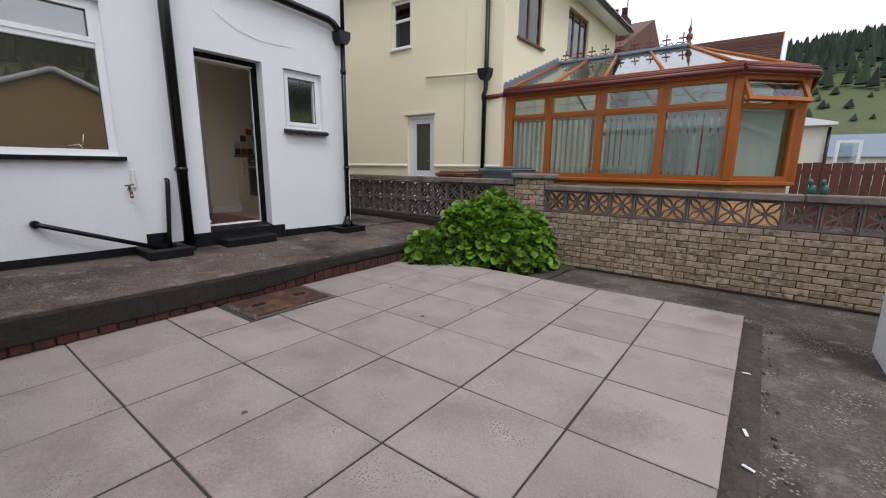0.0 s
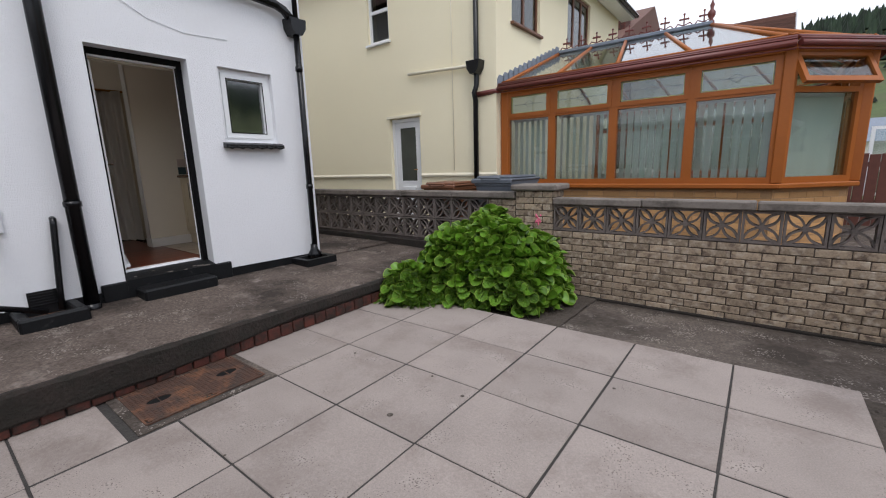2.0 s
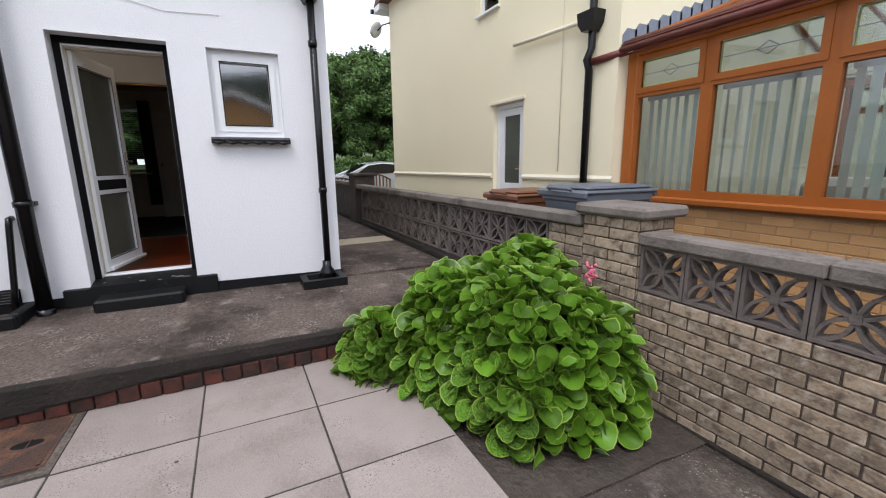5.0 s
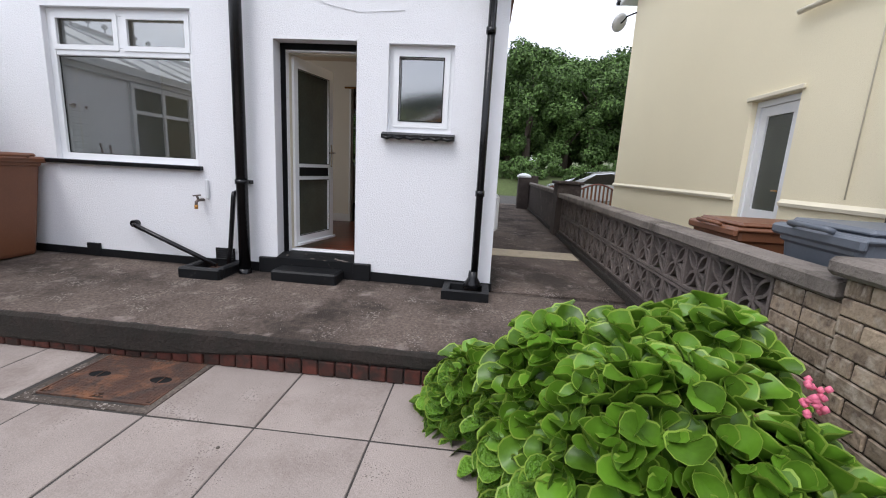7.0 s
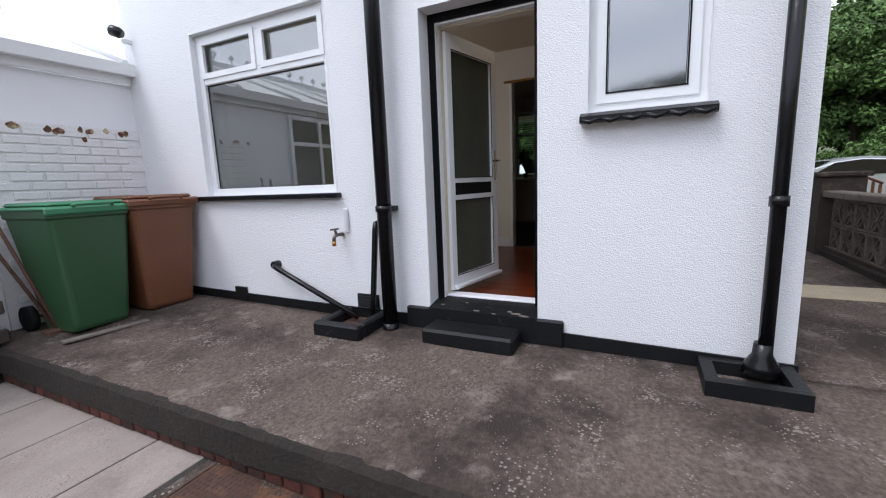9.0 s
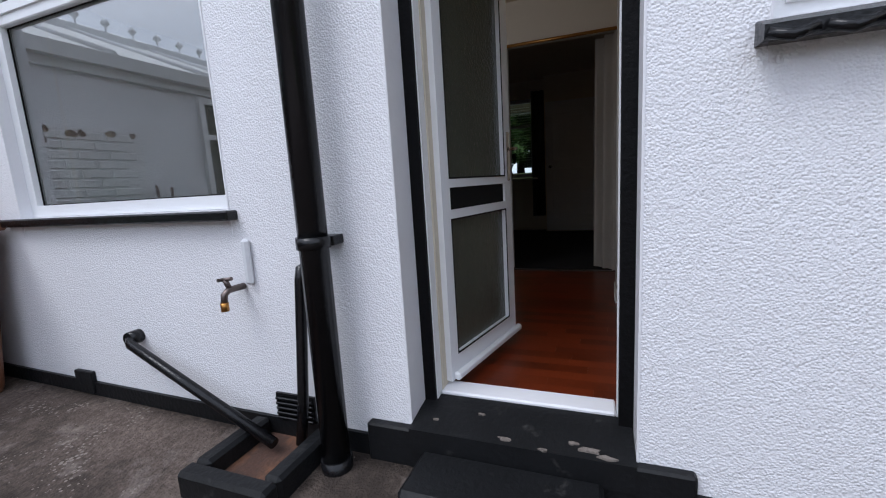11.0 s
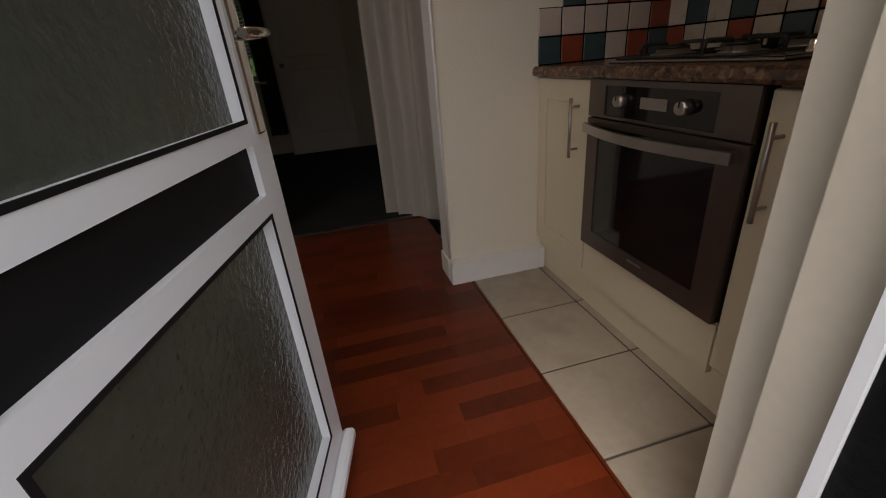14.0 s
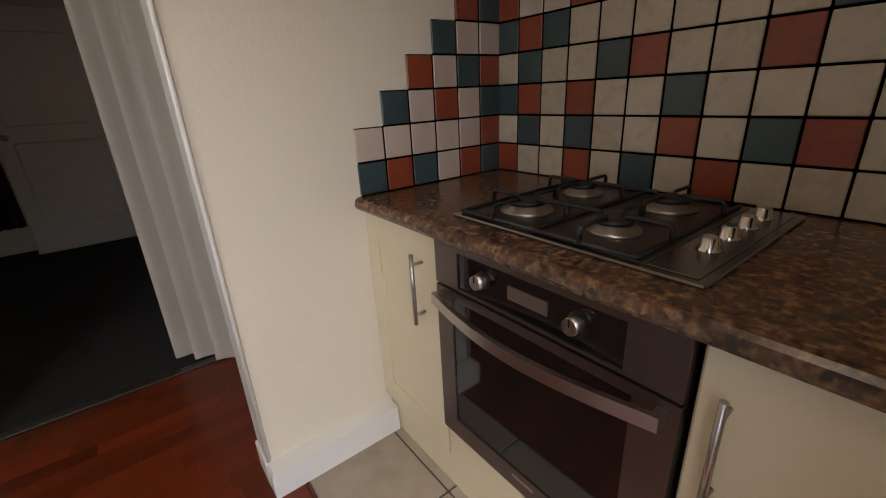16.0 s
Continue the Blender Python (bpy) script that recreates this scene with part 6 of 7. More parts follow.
def base_cabinet(x0, x1, handle_x, label, panelled=True):
    c = thing("base_cabinet", ((x0 + x1) / 2, 3.6, FLOOR), label, "cabinet", "kitchen base cabinets")
    part("body", box(x0 + 0.002, x1 - 0.002, CF_Y + 0.02, 3.92, FLOOR + 0.14, 1.318), M["cabinet"], c)
    if panelled:
        d = part("door", wall_grid("y", CF_Y - 0.001, CF_Y + 0.019, x0 + 0.003, x1 - 0.003, 0.612, 1.312, [(x0 + 0.07, x1 - 0.07, 0.69, 1.235)]), M["cabinet"], c)
        part("door_panel", box(x0 + 0.066, x1 - 0.066, CF_Y + 0.004, CF_Y + 0.018, 0.686, 1.239, bevel=0.006), M["cabinet"], d)
    else:
        d = part("door", box(x0 + 0.003, x1 - 0.003, CF_Y - 0.001, CF_Y + 0.019, 0.612, 1.312, bevel=0.004), M["cabinet"], c)
    bar_handle(d, handle_x, 1.075, 1.225, CF_Y)
    return c


c1 = base_cabinet(run_x0, -6.345, -6.427, "narrow cream shaker base cabinet beside the oven")
c2 = base_cabinet(-5.738, run_x1, -5.692, "plain cream base cabinet by the outside wall", panelled=False)
solid("toe_kick", box(run_x0, run_x1, 3.342, 3.36, FLOOR, FLOOR + 0.135), M["cabinet"], "cream plinth board under the cabinets", "plinth")
solid("cabinet_filler", box(-6.343, -5.74, CF_Y + 0.001, CF_Y + 0.02, FLOOR + 0.12, 0.733), M["cabinet"], "cream filler panel under the oven", "panel")
ov = thing("oven", (-6.04, 3.6, 0.74), "dark steel built-in electric oven with a curved bar handle", "oven")
OX0, OX1, OY = -6.341, -5.744, 3.305
part("body", box(OX0 + 0.006, OX1 - 0.006, OY + 0.022, 3.88, 0.742, 1.318), M["steel_brown"], ov)
fas = part("fascia", wall_grid("y", OY, OY + 0.02, OX0, OX1, 1.205, 1.318, [(OX0 + 0.085, OX1 - 0.095, 1.212, 1.302)]), M["steel_brown"], ov)
part("control_panel", box(OX0 + 0.084, OX1 - 0.094, OY + 0.004, OY + 0.016, 1.211, 1.303), M["black_glass"], fas, "black glossy control panel")
for x in (-6.17, -5.928):
    kn = part("knob", tube([(x, OY + 0.004, 1.262), (x, OY - 0.008, 1.262), (x, OY - 0.024, 1.262)], 0.018, 16, taper=[0.021, 0.018, 0.016]), M["steel"], fas, "chrome control knob")
    part("pointer", box(x - 0.0015, x + 0.0015, OY - 0.0255, OY - 0.0242, 1.263, 1.279), M["black_glass"], kn)
part("display", box(-6.096, -5.995, OY + 0.001, OY + 0.005, 1.245, 1.275), M["steel"], fas, "grey clock display")
dr = part("oven_door", wall_grid("y", OY, OY + 0.02, OX0, OX1, 0.742, 1.198, [(OX0 + 0.06, OX1 - 0.075, 0.80, 1.175)]), M["steel_brown"], ov, "dark steel oven door")
part("door_glass", box(OX0 + 0.059, OX1 - 0.074, OY + 0.003, OY + 0.012, 0.799, 1.176), M["black_glass"], dr, "black oven glass")
hp = []
for k in range(13):
    f = k / 12
    hp.append((OX0 + 0.012 + (OX1 - OX0 - 0.03) * f, OY - 0.022 - 0.042 * math.sin(math.pi * f), 1.170))
bm = bmesh.new()
prev = None
for p in hp:
    ring = [bm.verts.new((p[0], p[1] + dy, p[2] + dz)) for dy, dz in ((-0.006, -0.014), (0.006, -0.014), (0.006, 0.014), (-0.006, 0.014))]
    if prev:
        for k in range(4):
            bm.faces.new((prev[k], prev[(k + 1) % 4], ring[(k + 1) % 4], ring[k]))
    else:
        bm.faces.new(ring)
    prev = ring
bm.faces.new(prev[::-1])
hd = part("door_handle", bm, M["steel"], dr, "curved steel handle")
for x in (OX0 + 0.02, OX1 - 0.026):
    part("handle_post", box(x - 0.008, x + 0.008, OY - 0.022, OY, 1.158, 1.182), M["steel"], hd)
part("maker_mark", box(-6.075, -6.01, OY - 0.0008, OY - 0.0001, 0.775, 0.783), M["steel"], dr)

hob = thing("gas_hob", (-6.08, 3.66, WTOP), "four-burner steel gas hob with black pan supports", "hob")
HX0, HX1, HY0, HY1 = -6.348, -5.765, 3.372, 3.872
bm = bmesh.new()
bx(bm, HX0, HX1, HY0, HY1, WTOP, WTOP + 0.008, bevel=0.003)
part("plate", bm, M["hob_steel"], hob)
part("plate_dish", box(HX0 + 0.018, HX1 - 0.10, HY0 + 0.018, HY1 - 0.018, WTOP + 0.0082, WTOP + 0.0105, bevel=0.001), M["steel_brown"], hob)
part("control_strip", box(HX1 - 0.098, HX1 - 0.016, HY0 + 0.018, HY1 - 0.018, WTOP + 0.0082, WTOP + 0.0102, bevel=0.001), M["hob_steel"], hob, "brushed steel control strip")
for (x, y, r) in ((-6.222, 3.505, 0.052), (-6.222, 3.735, 0.042), (-5.990, 3.505, 0.044), (-5.990, 3.735, 0.05)):
    bnr = part("burner", lathe([(r * 1.25, 0), (r * 1.2, 0.008), (r * 0.95, 0.010), (r * 0.9, 0.020)], 18, m=pose(x, y, WTOP + 0.010)), M["steel"], hob, "steel burner ring")
    part("burner_cap", lathe([(r * 0.85, 0), (r * 0.85, 0.007), (r * 0.6, 0.010)], 18, m=pose(x, y, WTOP + 0.031)), M["iron"], bnr, "black burner cap")
for gx0 in (-6.332, -6.104):
    gw = 0.222
    zt, zl = WTOP + 0.046, WTOP + 0.014
    gr = part("pan_support", tube([(gx0, HY0 + 0.02, zl), (gx0 + gw, HY0 + 0.02, zl), (gx0 + gw, HY1 - 0.03, zl), (gx0, HY1 - 0.03, zl), (gx0, HY0 + 0.02, zl)], 0.0055, 6, caps=False), M["iron"], hob, "black wire pan support")
    for y in (3.505, 3.735):
        for (dx, dy, ex, ey) in ((-0.116, 0, -0.03, 0), (0.116, 0, 0.03, 0), (0, -0.115, 0, -0.03), (0, 0.105, 0, 0.03)):
            cx = gx0 + gw / 2
            part("prong", tube([(cx + dx, y + dy, zl), (cx + dx, y + dy, zt - 0.006), (cx + dx * 0.94, y + dy * 0.94, zt), (cx + ex, y + ey, zt), (cx + ex * 0.9, y + ey * 0.9, zt - 0.01)], 0.0052, 6), M["iron"], gr)
for k in range(4):
    y = 3.525 + 0.088 * k
    part("knob", lathe([(0.021, 0), (0.021, 0.004), (0.017, 0.008), (0.015, 0.024), (0.011, 0.027)], 14, m=pose(-5.822, y, WTOP + 0.008)), M["chrome"], hob, "steel control knob")

# wall tiles
tiles = structure("wall_tile_bed", box(KX + 0.002, HI - 0.013, 3.9150, 3.9249, WTOP, 2.36), M["tile_grout"], "pale grout behind the wall tiles")
tiles2 = structure("wall_tile_bed_side", prism([(3.318, WTOP), (3.9145, WTOP), (3.9145, 1.965), (3.722, 1.965), (3.722, 1.865), (3.622, 1.865), (3.622, 1.765), (3.520, 1.765), (3.520, 1.664), (3.418, 1.664), (3.418, 1.562), (3.318, 1.562)], "x", KX + 0.0005, KX + 0.0098), M["tile_grout"], "pale grout of the stepped tiling")
tile_me = {}
for key in ("tile_cream", "tile_pink", "tile_red", "tile_blue"):
    tile_me[key] = as_mesh("wall_tile", box(-0.0478, 0.0478, -0.006, 0.002, -0.0478, 0.0478, bevel=0.0022), M[key])
TILE_KINDS = {"c": "tile_cream", "p": "tile_pink", "r": "tile_red", "b": "tile_blue"}
# rows upwards from the worktop, from the corner towards the outside wall
BACK = ["rccrcbcrcccccc", "cbcbccrcbrcccc", "brcrccbccccrcc", "cbccbrccrccccc", "brbccccccbcccc", "rccrcccbcccccc", "cbcccrccbccccr", "ccrccccrccbccc", "bccbcccccrcccb", "ccrcccbccccrcc"]
for r, line in enumerate(BACK):
    for k, ch in enumerate(line):
        x = KX + 0.053 + 0.1015 * k
        if x < HI - 0.06:
            piece("wall_tile", tile_me[TILE_KINDS[ch]], (x, 3.918, WTOP + 0.052 + 0.1015 * r), tiles)
# the stepped return, from the corner outwards
SIDE = ["brpbrb", "rppppp", "bprpb", "rbpr", "ppb", "br"]
for r, line in enumerate(SIDE):
    for k, ch in enumerate(line):
        piece("wall_tile", tile_me[TILE_KINDS[ch]], (KX + 0.0065, 3.868 - 0.1015 * k, WTOP + 0.052 + 0.1015 * r), tiles2, (0, 0, 90))

# floor pieces
fl = structure("floor_laminate_bed", box(-7.655, HI + 0.10, -1.0, 2.965, FLOOR - 0.0099, FLOOR - 0.009), M["grout"], "red wood laminate floor of the hall")
strip = [as_mesh("floorboard", box(-L / 2, L / 2, -0.0346, 0.0346, -0.008, 0), M["laminate"]) for L in (0.30, 0.42, 0.55)]
fr = random.Random(4)
x = HI + 0.064
while x > -7.62:
    y = 2.962 + fr.uniform(0, 0.25)
    while y > 0.6:
        k = fr.randrange(3)
        L = (0.30, 0.42, 0.55)[k]
        hi, lo = min(y, 2.962), y - L
        if hi - lo > 0.03:
            piece("floorboard", strip[k], (x, (lo + hi) / 2, FLOOR), fl, (0, 0, 90), ((hi - lo) / L, 1, 1))
        y -= L + 0.0003
    x -= 0.0694
kf = bpy.data.objects["floor_kitchen"]
ft = as_mesh("floor_tile", box(-0.165, 0.165, -0.165, 0.165, -0.008, 0, bevel=0.003), M["floor_tile"])
ft2 = as_mesh("floor_tile", box(-0.165, 0.165, -0.028, 0.028, -0.008, 0, bevel=0.003), M["floor_tile"])
for k in range(5):
    x = -6.52 + 0.338 * k
    if x < HI - 0.1:
        piece("floor_tile", ft, (x, 3.142, FLOOR), kf, (0, 0, 0), (1, 1.0, 1))
        piece("floor_tile", ft2, (x, 3.342, FLOOR), kf)
solid("floor_trim_strip", box(KX, HI + 0.1, 2.966, 2.974, FLOOR - 0.006, FLOOR + 0.0015), M["laminate"], "thin wooden trim between boards and tiles", "trim")

# curtain, front room door and window
cur = thing("curtain", (-7.6, 2.9, FLOOR), "long off-white curtain gathered beside the opening", "curtain")
bm = bmesh.new()
cols = []
n = 44
for k in range(n + 1):
    f = k / n
    x, y = -7.83 + 0.36 * f, 2.745 + 0.30 * f
    off = 0.038 * math.sin(f * 2 * math.pi * 4.2) + 0.012 * math.sin(f * 31)
    cols.append([bm.verts.new((x + off * 0.7 * (0.6 + 0.4 * (1 - h)), y - off * 0.8 * (0.6 + 0.4 * (1 - h)), FLOOR + 0.012 + 0.012 * math.sin(f * 26) * (1 - h) + 2.0 * h)) for h in (0, 0.1, 0.3, 0.5, 0.7, 0.85, 1.0)])
for a, b in zip(cols, cols[1:]):
    for k in range(6):
        bm.faces.new((a[k], b[k], b[k + 1], a[k + 1])).smooth = True
bmesh.ops.solidify(bm, geom=bm.faces[:], thickness=0.003)
part("cloth", bm, M["curtain"], cur)
part("curtain_pole", tube([(-7.60, 1.9, 2.48), (-7.60, 3.15, 2.48)], 0.014, 8), M["brass"], cur)
rd = thing("room_door", (-10.6, 2.37, FLOOR), "white panelled door at the end of the front room", "door")
part("leaf", box(-10.60, -10.56, 1.98, 2.78, FLOOR + 0.006, FLOOR + 2.0, bevel=0.004), M["gloss_white"], rd)
for z in (0.25, 1.1):
    part("panel", box(-10.562, -10.548, 2.08, 2.68, FLOOR + z, FLOOR + z + 0.72, bevel=0.01), M["gloss_white"], rd)
part("knob", lathe([(0.012, 0), (0.012, 0.03), (0.028, 0.045), (0.02, 0.06)], 12, m=pose(-10.56, 2.05, FLOOR + 1.02, 0, 90, 0)), M["chrome"], rd, "chrome door knob")
structure("wall_room_return", box(-10.80, -10.605, 1.96, 3.935, FLOOR - 0.1, 2.86), M["wall_cream"], "dim end wall of the front room")
fw = structure("window_3", ring_frame("x", -10.93, -10.87, 0.555, 1.775, 1.335, 2.595, 0.06), M["upvc"], "white framed front room window")
part("mullion", box(-10.925, -10.875, 1.13, 1.19, 1.395, 2.535), M["upvc"], fw)
part("transom", box(-10.925, -10.875, 0.615, 1.715, 2.15, 2.20), M["upvc"], fw)
part("pane", box(-10.903, -10.897, 0.60, 1.73, 1.38, 2.55), M["glass"], fw).visible_shadow = False
solid("window_board", box(-10.80, -10.68, 0.5, 1.83, 1.30, 1.328, bevel=0.006), M["gloss_white"], "white inner window board", "sill")
bl = thing("venetian_blind", (-10.85, 1.16, 2.5), "half-raised pale venetian blind in the front window", "blind")
for k in range(22):
    part("slat", box(-10.862, -10.838, 0.62, 1.71, 1.62 + 0.04 * k, 1.6225 + 0.04 * k), M["blind"], bl)
dc = bmesh.new()
cols = []
for k in range(17):
    f = k / 16
    cols.append([dc.verts.new((-10.74 + 0.03 * math.sin(f * 18), 1.74 + 0.20 * f, z)) for z in (0.7, 1.4, 2.0, 2.68)])
for a, b in zip(cols, cols[1:]):
    for k in range(3):
        dc.faces.new((a[k], b[k], b[k + 1], a[k + 1])).smooth = True
bmesh.ops.solidify(dc, geom=dc.faces[:], thickness=0.004)
solid("window_curtain", dc, M["dark_curtain"], "dark patterned curtain beside the front window", "curtain")
vase = thing("potted_plant", (-10.74, 1.37, 1.328), "dark leafy plant in a small pot on the window board", "plant")
part("pot", lathe([(0.035, 0), (0.05, 0.09), (0.055, 0.10), (0.045, 0.095)], 12, m=pose(-10.74, 1.37, 1.328)), M["rust"], vase)
vr = random.Random(6)
bm = bmesh.new()
for k in range(26):
    a, rr, hh = vr.uniform(0, 6.28), vr.uniform(0.03, 0.15), vr.uniform(0.2, 0.46)
    tip = Vector((-10.74 + 0.4 * rr * math.cos(a), 1.37 + rr * math.sin(a), 1.42 + hh))
    tube([(-10.74, 1.37, 1.42), tuple(tip)], 0.004, 4, bm)
    lathe([(0.004, -0.05), (0.022, 0.0), (0.004, 0.05)], 5, bm, m=pose(*tip, vr.uniform(-50, 50), vr.uniform(-50, 50), 0))
part("leaves", bm, M["green_bin"], vase)
# sink below the kitchen window
sink = thing("sink_unit", (-5.6, 0.6, FLOOR), "steel sink with a chrome mixer tap below the window", "sink")
part("worktop", box(-5.93, HI - 0.014, -1.09, 1.9, 1.20, 1.238, bevel=0.006), M["worktop"], sink)
part("base", box(-5.90, HI - 0.014, -1.09, 1.88, FLOOR, 1.198), M["cabinet"], sink)
part("spout", tube([(-5.40, 1.15, 1.238), (-5.40, 1.15, 1.36), (-5.41, 1.13, 1.385), (-5.46, 1.06, 1.37), (-5.48, 1.03, 1.33)], 0.013, 8), M["chrome"], sink, "chrome spout")
part("lever", tube([(-5.39, 1.15, 1.36), (-5.37, 1.165, 1.49)], 0.011, 8), M["chrome"], sink, "chrome lever")
dl = thing("downlight", (-5.75, 2.55, 2.855), "small recessed ceiling downlight that is lit", "lamp")
part("bezel", lathe([(0.045, -0.004), (0.045, 0.0)], 16, m=pose(-5.75, 2.55, 2.858)), M["chrome"], dl)
em = bpy.data.materials.new("lamp_glow")
em.use_nodes = True
em.node_tree.nodes["Principled BSDF"].inputs["Emission Color"].default_value = (1.0, 0.82, 0.6, 1)
em.node_tree.nodes["Principled BSDF"].inputs["Emission Strength"].default_value = 6.0
part("lamp_face", lathe([(0.03, -0.002), (0.03, 0.0)], 16, m=pose(-5.75, 2.55, 2.852)), em, dl, "lit lamp face")

# ---- bergenia bush ----
bush = thing("bergenia_bush", (-2.85, 4.66, -0.05), "dense bergenia clump with large glossy green leaves and a pink flower", "plant")


def leaf_mesh(seed):
    rnd = random.Random(seed)
    verts, faces = [(0, 0, 0)], []
    L, W, cup, droop = 1.0, rnd.uniform(0.80, 0.96), rnd.uniform(0.45, 0.95), rnd.uniform(-0.1, 0.32)
    rings = []
    for s in (0.5, 0.93, 1.0):
        ring = []
        for k in range(14):
            a = 2 * math.pi * k / 14
            rx = (0.5 * L * (1 + 0.06 * math.sin(3 * a + seed))) * s
            x = 0.5 * L + rx * math.cos(a)
            yv = 0.5 * W * s * math.sin(a) * (1.0 + 0.20 * math.cos(a))
            z = cup * (yv * yv) * 1.6 - droop * (x - 0.2) ** 2 + (0.03 * math.sin(5 * a + seed) if s > 0.9 else 0) + (0.012 if s == 1.0 else 0)
            ring.append(len(verts))
            verts.append((x, yv, z))
        rings.append(ring)
    verts[0] = (0.5 * L, 0, -droop * 0.09 - 0.03)
    for k in range(14):
        j = (k + 1) % 14
        faces.append((0, rings[0][k], rings[0][j]))
        faces.append((rings[0][k], rings[1][k], rings[1][j], rings[0][j]))
        faces.append((rings[1][k], rings[2][k], rings[2][j], rings[1][j]))
    me = bpy.data.meshes.new("leaf")
    me.from_pydata(verts, [], faces)
    for k, p in enumerate(me.polygons):
        p.use_smooth = True
        p.material_index = 1 if k % 3 == 2 else 0
    return me


leaf_meshes = []
for k in range(6):
    me = leaf_mesh(k + 1)
    me.materials.append(M["leaf"])
    me.materials.append(M["leaf_rim"])
    leaf_meshes.append(me)
br = random.Random(8)


LOBES = ((-2.84, 4.82, 0.74, 0.58, 0.82), (-3.42, 4.13, 0.34, 0.31, 0.38), (-3.10, 4.50, 0.44, 0.38, 0.74), (-2.98, 5.05, 0.46, 0.38, 0.90), (-2.46, 4.64, 0.30, 0.36, 0.46), (-2.50, 5.04, 0.40, 0.38, 0.66))


def bush_top(x, y):
    """The height of the clump over a place, or None outside it."""
    best = None
    for cx, cy, a, b, h in LOBES:
        r2 = ((x - cx) / a) ** 2 + ((y - cy) / b) ** 2
        if r2 < 1:
            z = h * (1 - r2) ** 0.5
            best = z if best is None or z > best else best
    return best


def leaf_pose(base, axis, turn, lean, size):
    """A leaf of a rosette: it rises from the base, leaning out from the axis, its hollow face towards the axis."""
    ref = axis.orthogonal().normalized()
    radial = Matrix.Rotation(turn, 3, axis) @ ref
    out = (axis * math.cos(lean) + radial * math.sin(lean)).normalized()
    nrm = (axis * math.sin(lean) - radial * math.cos(lean)).normalized()
    twist = Matrix.Rotation(br.gauss(0, 0.35), 3, out)
    nrm = twist @ nrm
    return Matrix.Translation(base + out * size * 0.3) @ Matrix((out, nrm.cross(out), nrm)).transposed().to_4x4() @ Matrix.Diagonal((size, size, size, 1))


centres = []
tries = 0
while len(centres) < 300 and tries < 26000:
    tries += 1
    cx, cy, a, b, h = LOBES[int(br.random() * 5.999)]
    d = Vector((br.gauss(0, 1), br.gauss(0, 1), abs(br.gauss(0, 1)))).normalized()
    p = Vector((cx + a * d.x, cy + b * d.y, h * d.z))
    if p.y > 5.44 or p.z < 0.02 or any(((p.x - q[0]) / q[2]) ** 2 + ((p.y - q[1]) / q[3]) ** 2 + (p.z / q[4]) ** 2 < 0.93 for q in LOBES):
        continue
    if any((p - q).length < 0.088 for q, _ in centres):
        continue
    axis = (Vector((d.x / a, d.y / b, d.z / h)).normalized() + Vector((0, 0, 0.75)) + Vector((br.gauss(0, 0.2), br.gauss(0, 0.2), 0))).normalized()
    centres.append((p, axis))
sprays = []
for p, axis in centres:
    base = p - axis * br.uniform(0.09, 0.14)
    first = br.uniform(0, 6.28)
    for q in range(br.choice((6, 7, 8))):
        ring = 0 if q < 4 else 1
        sprays.append((p, leaf_pose(base, axis, first + 2.4 * q, radians(br.uniform(15, 38) if ring == 0 else br.uniform(48, 82)), br.uniform(0.085, 0.125) if ring == 0 else br.uniform(0.12, 0.165))))
sprays.sort(key=lambda s: s[0].y - 0.45 * s[0].x)
for p, m in sprays[:300]:
    o = new("leaf", br.choice(leaf_meshes))
    o.parent = bush
    o.matrix_basis = Matrix.Translation(-ORIGIN[bush]) @ m
fill_v, fill_f = [], []
for k, (p, m) in enumerate(sprays[300:]):
    src = leaf_meshes[k % 6]
    b = len(fill_v)
    fill_v += [tuple((m @ v.co) - ORIGIN[bush]) for v in src.vertices]
    fill_f += [tuple(b + q for q in f.vertices) for f in src.polygons]
me = bpy.data.meshes.new("inner_foliage")
me.from_pydata(fill_v, [], fill_f)
me.materials.append(M["leaf_inner"])
me.materials.append(M["leaf_rim"])
for k, p in enumerate(me.polygons):
    p.use_smooth = True
    p.material_index = 1 if k % 3 == 2 else 0
o = new("inner_foliage", me)
o.parent = bush
o["kind"] = "stuff"
bm = bmesh.new()
for k in range(24):
    x, y = br.uniform(-3.6, -2.1), br.uniform(3.9, 5.35)
    z = bush_top(x, y)
    if z:
        tube([(-2.86 + (x + 2.86) * 0.7, 4.66 + (y - 4.66) * 0.7, -0.12), (x, y, z - 0.06)], 0.008, 5, bm)
part("stalk", bm, M["stalk"], bush)["kind"] = "stuff"
fl_bm = bmesh.new()
for k in range(26):
    a = br.uniform(0, 6.28)
    lathe([(0.002, -0.011), (0.012, 0), (0.003, 0.011)], 6, fl_bm, m=pose(-2.43 + 0.025 * math.cos(a), 5.07 + 0.025 * math.sin(a), 0.785 + br.uniform(-0.05, 0.05)))
part("flower", fl_bm, M["pink"], bush, "small pink flower head")
structure("bush_soil", sheet(steps(-3.63, -1.9, 12), steps(4.2, 5.45, 10), lambda x, y: yard_z(x, y) + 0.015 + 0.02 * noise.noise(Vector((x * 6, y * 6, 0)))), M["soil"], "dark soil under the clump")

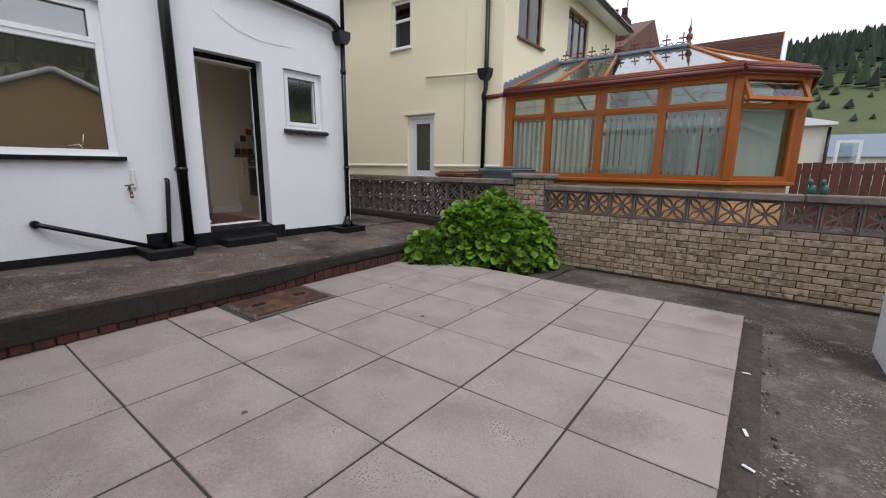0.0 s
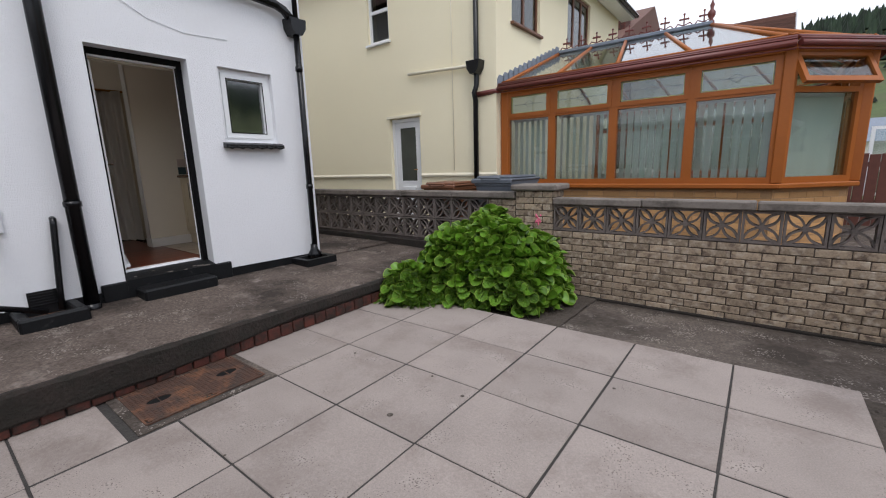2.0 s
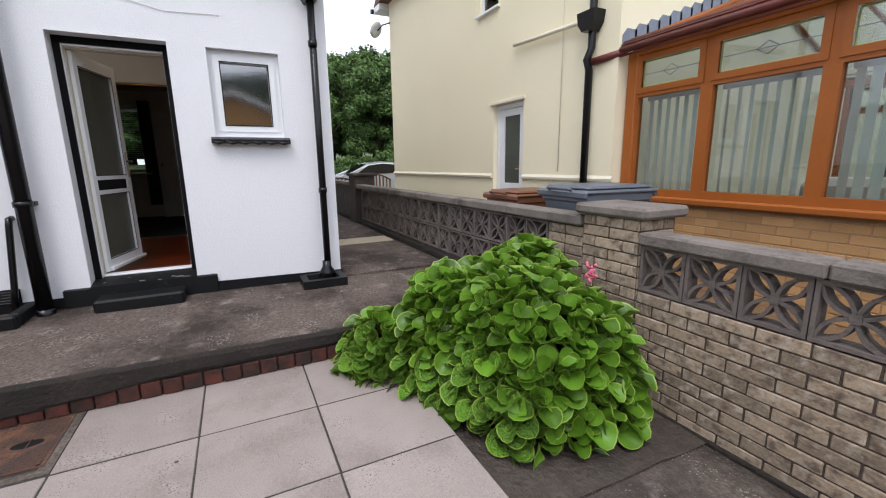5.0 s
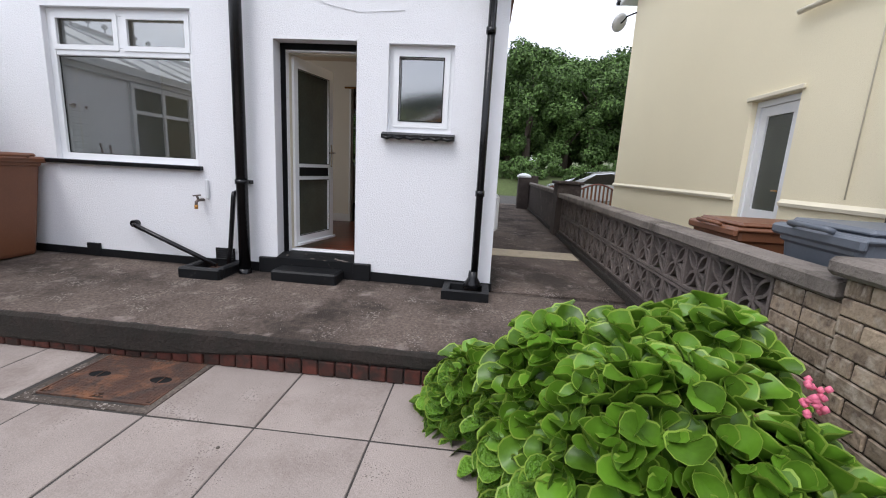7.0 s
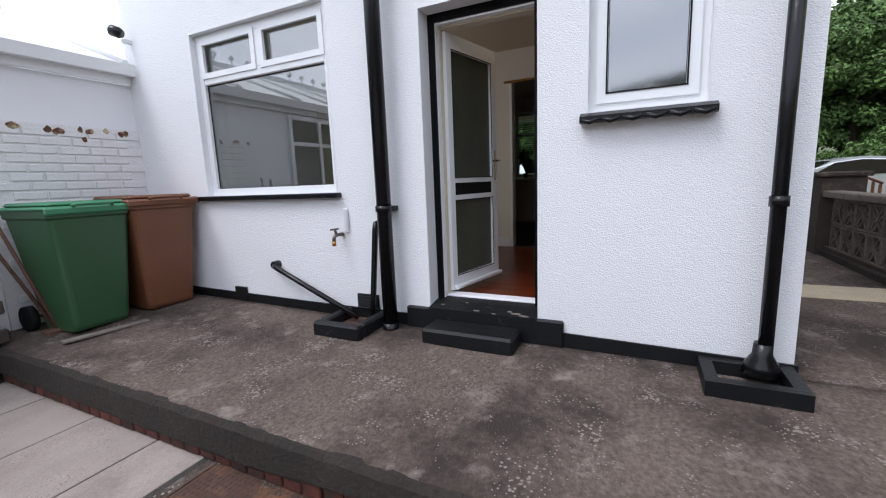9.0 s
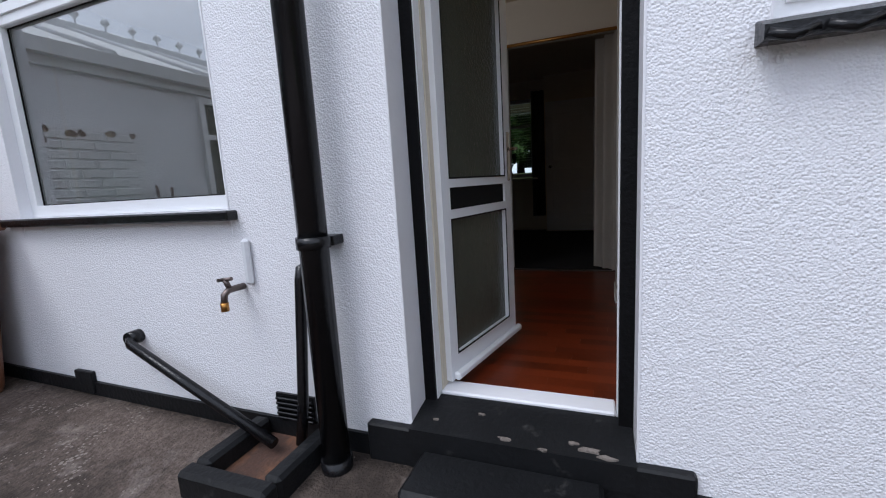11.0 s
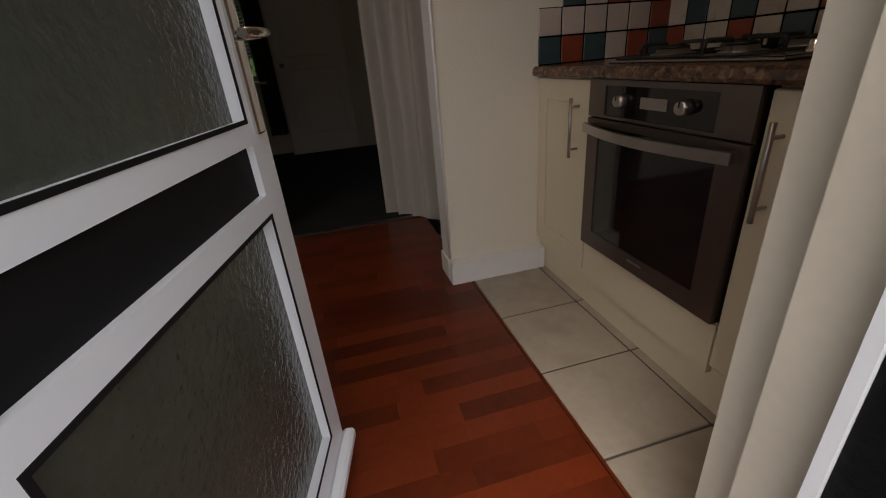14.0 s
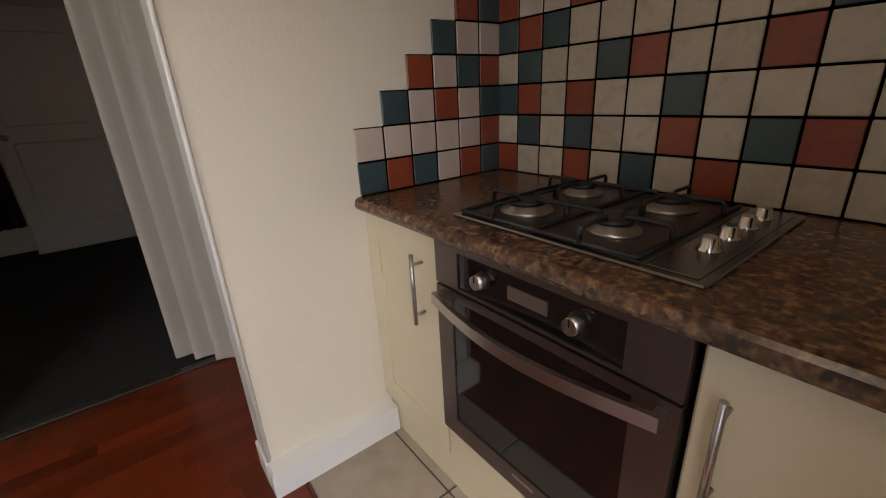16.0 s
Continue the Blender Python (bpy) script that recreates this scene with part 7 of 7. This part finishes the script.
# ---- bricks of the garden wall, last ----
wr = random.Random(2)
bricks = []
for v in range(3):
    bm = box(-0.108, 0.108, -0.001, 0.03, -0.0332, 0.0332, bevel=0.005)
    for vert in bm.verts:
        vert.co += Vector((0.002 * noise.noise(vert.co * 40 + Vector((v, 0, 0))), 0.003 * noise.noise(vert.co * 40 + Vector((0, v, 9))), 0.002 * noise.noise(vert.co * 40 + Vector((v, 5, 0)))))
    bricks.append(as_mesh("brick", bm, M["brick"]))
for r in range(10):
    x = WX0 + 0.1125 - (0.1125 if r % 2 else 0)
    z = WB - 0.040 - 0.0735 * r
    while x < WX1:
        if x - 0.1 >= WX0 - 0.12:
            lo, hi = max(x - 0.108, WX0), min(x + 0.108, WX1)
            if hi - lo > 0.03:
                piece("brick", wr.choice(bricks), ((lo + hi) / 2, WY + wr.uniform(-0.003, 0.003), z), garden_wall, (0, wr.uniform(-0.6, 0.6), 0), ((hi - lo) / 0.216, 1, 1))
        x += 0.225
for r in range(16):
    z = 1.018 - 0.0735 * r
    cuts = (-2.90, -2.675, -2.44) if r % 2 else (-2.90, -2.79, -2.56, -2.44)
    for a, b in zip(cuts, cuts[1:]):
        piece("brick", wr.choice(bricks), ((a + b) / 2, WY - 0.006 + wr.uniform(-0.002, 0.002), z), pillar, (0, wr.uniform(-0.5, 0.5), 0), ((b - a - 0.009) / 0.216, 1, 1))
    if z > 0.5:
        cuts = (WY + 0.0, WY + 0.10, WY + 0.32) if r % 2 else (WY, WY + 0.21, WY + 0.32)
        for a, b in zip(cuts, cuts[1:]):
            piece("brick", wr.choice(bricks), (-2.435, (a + b) / 2, z), pillar, (0, 0, 90), ((b - a - 0.009) / 0.216, 1, 1))
for r in range(8):
    for k in range(2):
        piece("brick", bricks[r % 3], (-3.00 - 0.19 * k, WY + 0.006, 0.40 + 0.0735 * r), passage_wall, (0, 0, 0), (0.83, 1, 1))
kb = structure("kerb_brick_bed", box(-3.72, -3.668, -1.1, 4.85, -0.3, 0.13), M["joint"], "brick course under the kerb")
kbm = as_mesh("brick", box(-0.03, 0.0, -0.052, 0.052, -0.05, 0.05, bevel=0.006), M["red_brick"])
for k in range(51):
    piece("brick", kbm, (-3.645 + wr.uniform(-0.004, 0.002), -0.95 + 0.1135 * k, 0.055), kb, (0, 0, wr.uniform(-1, 1)))
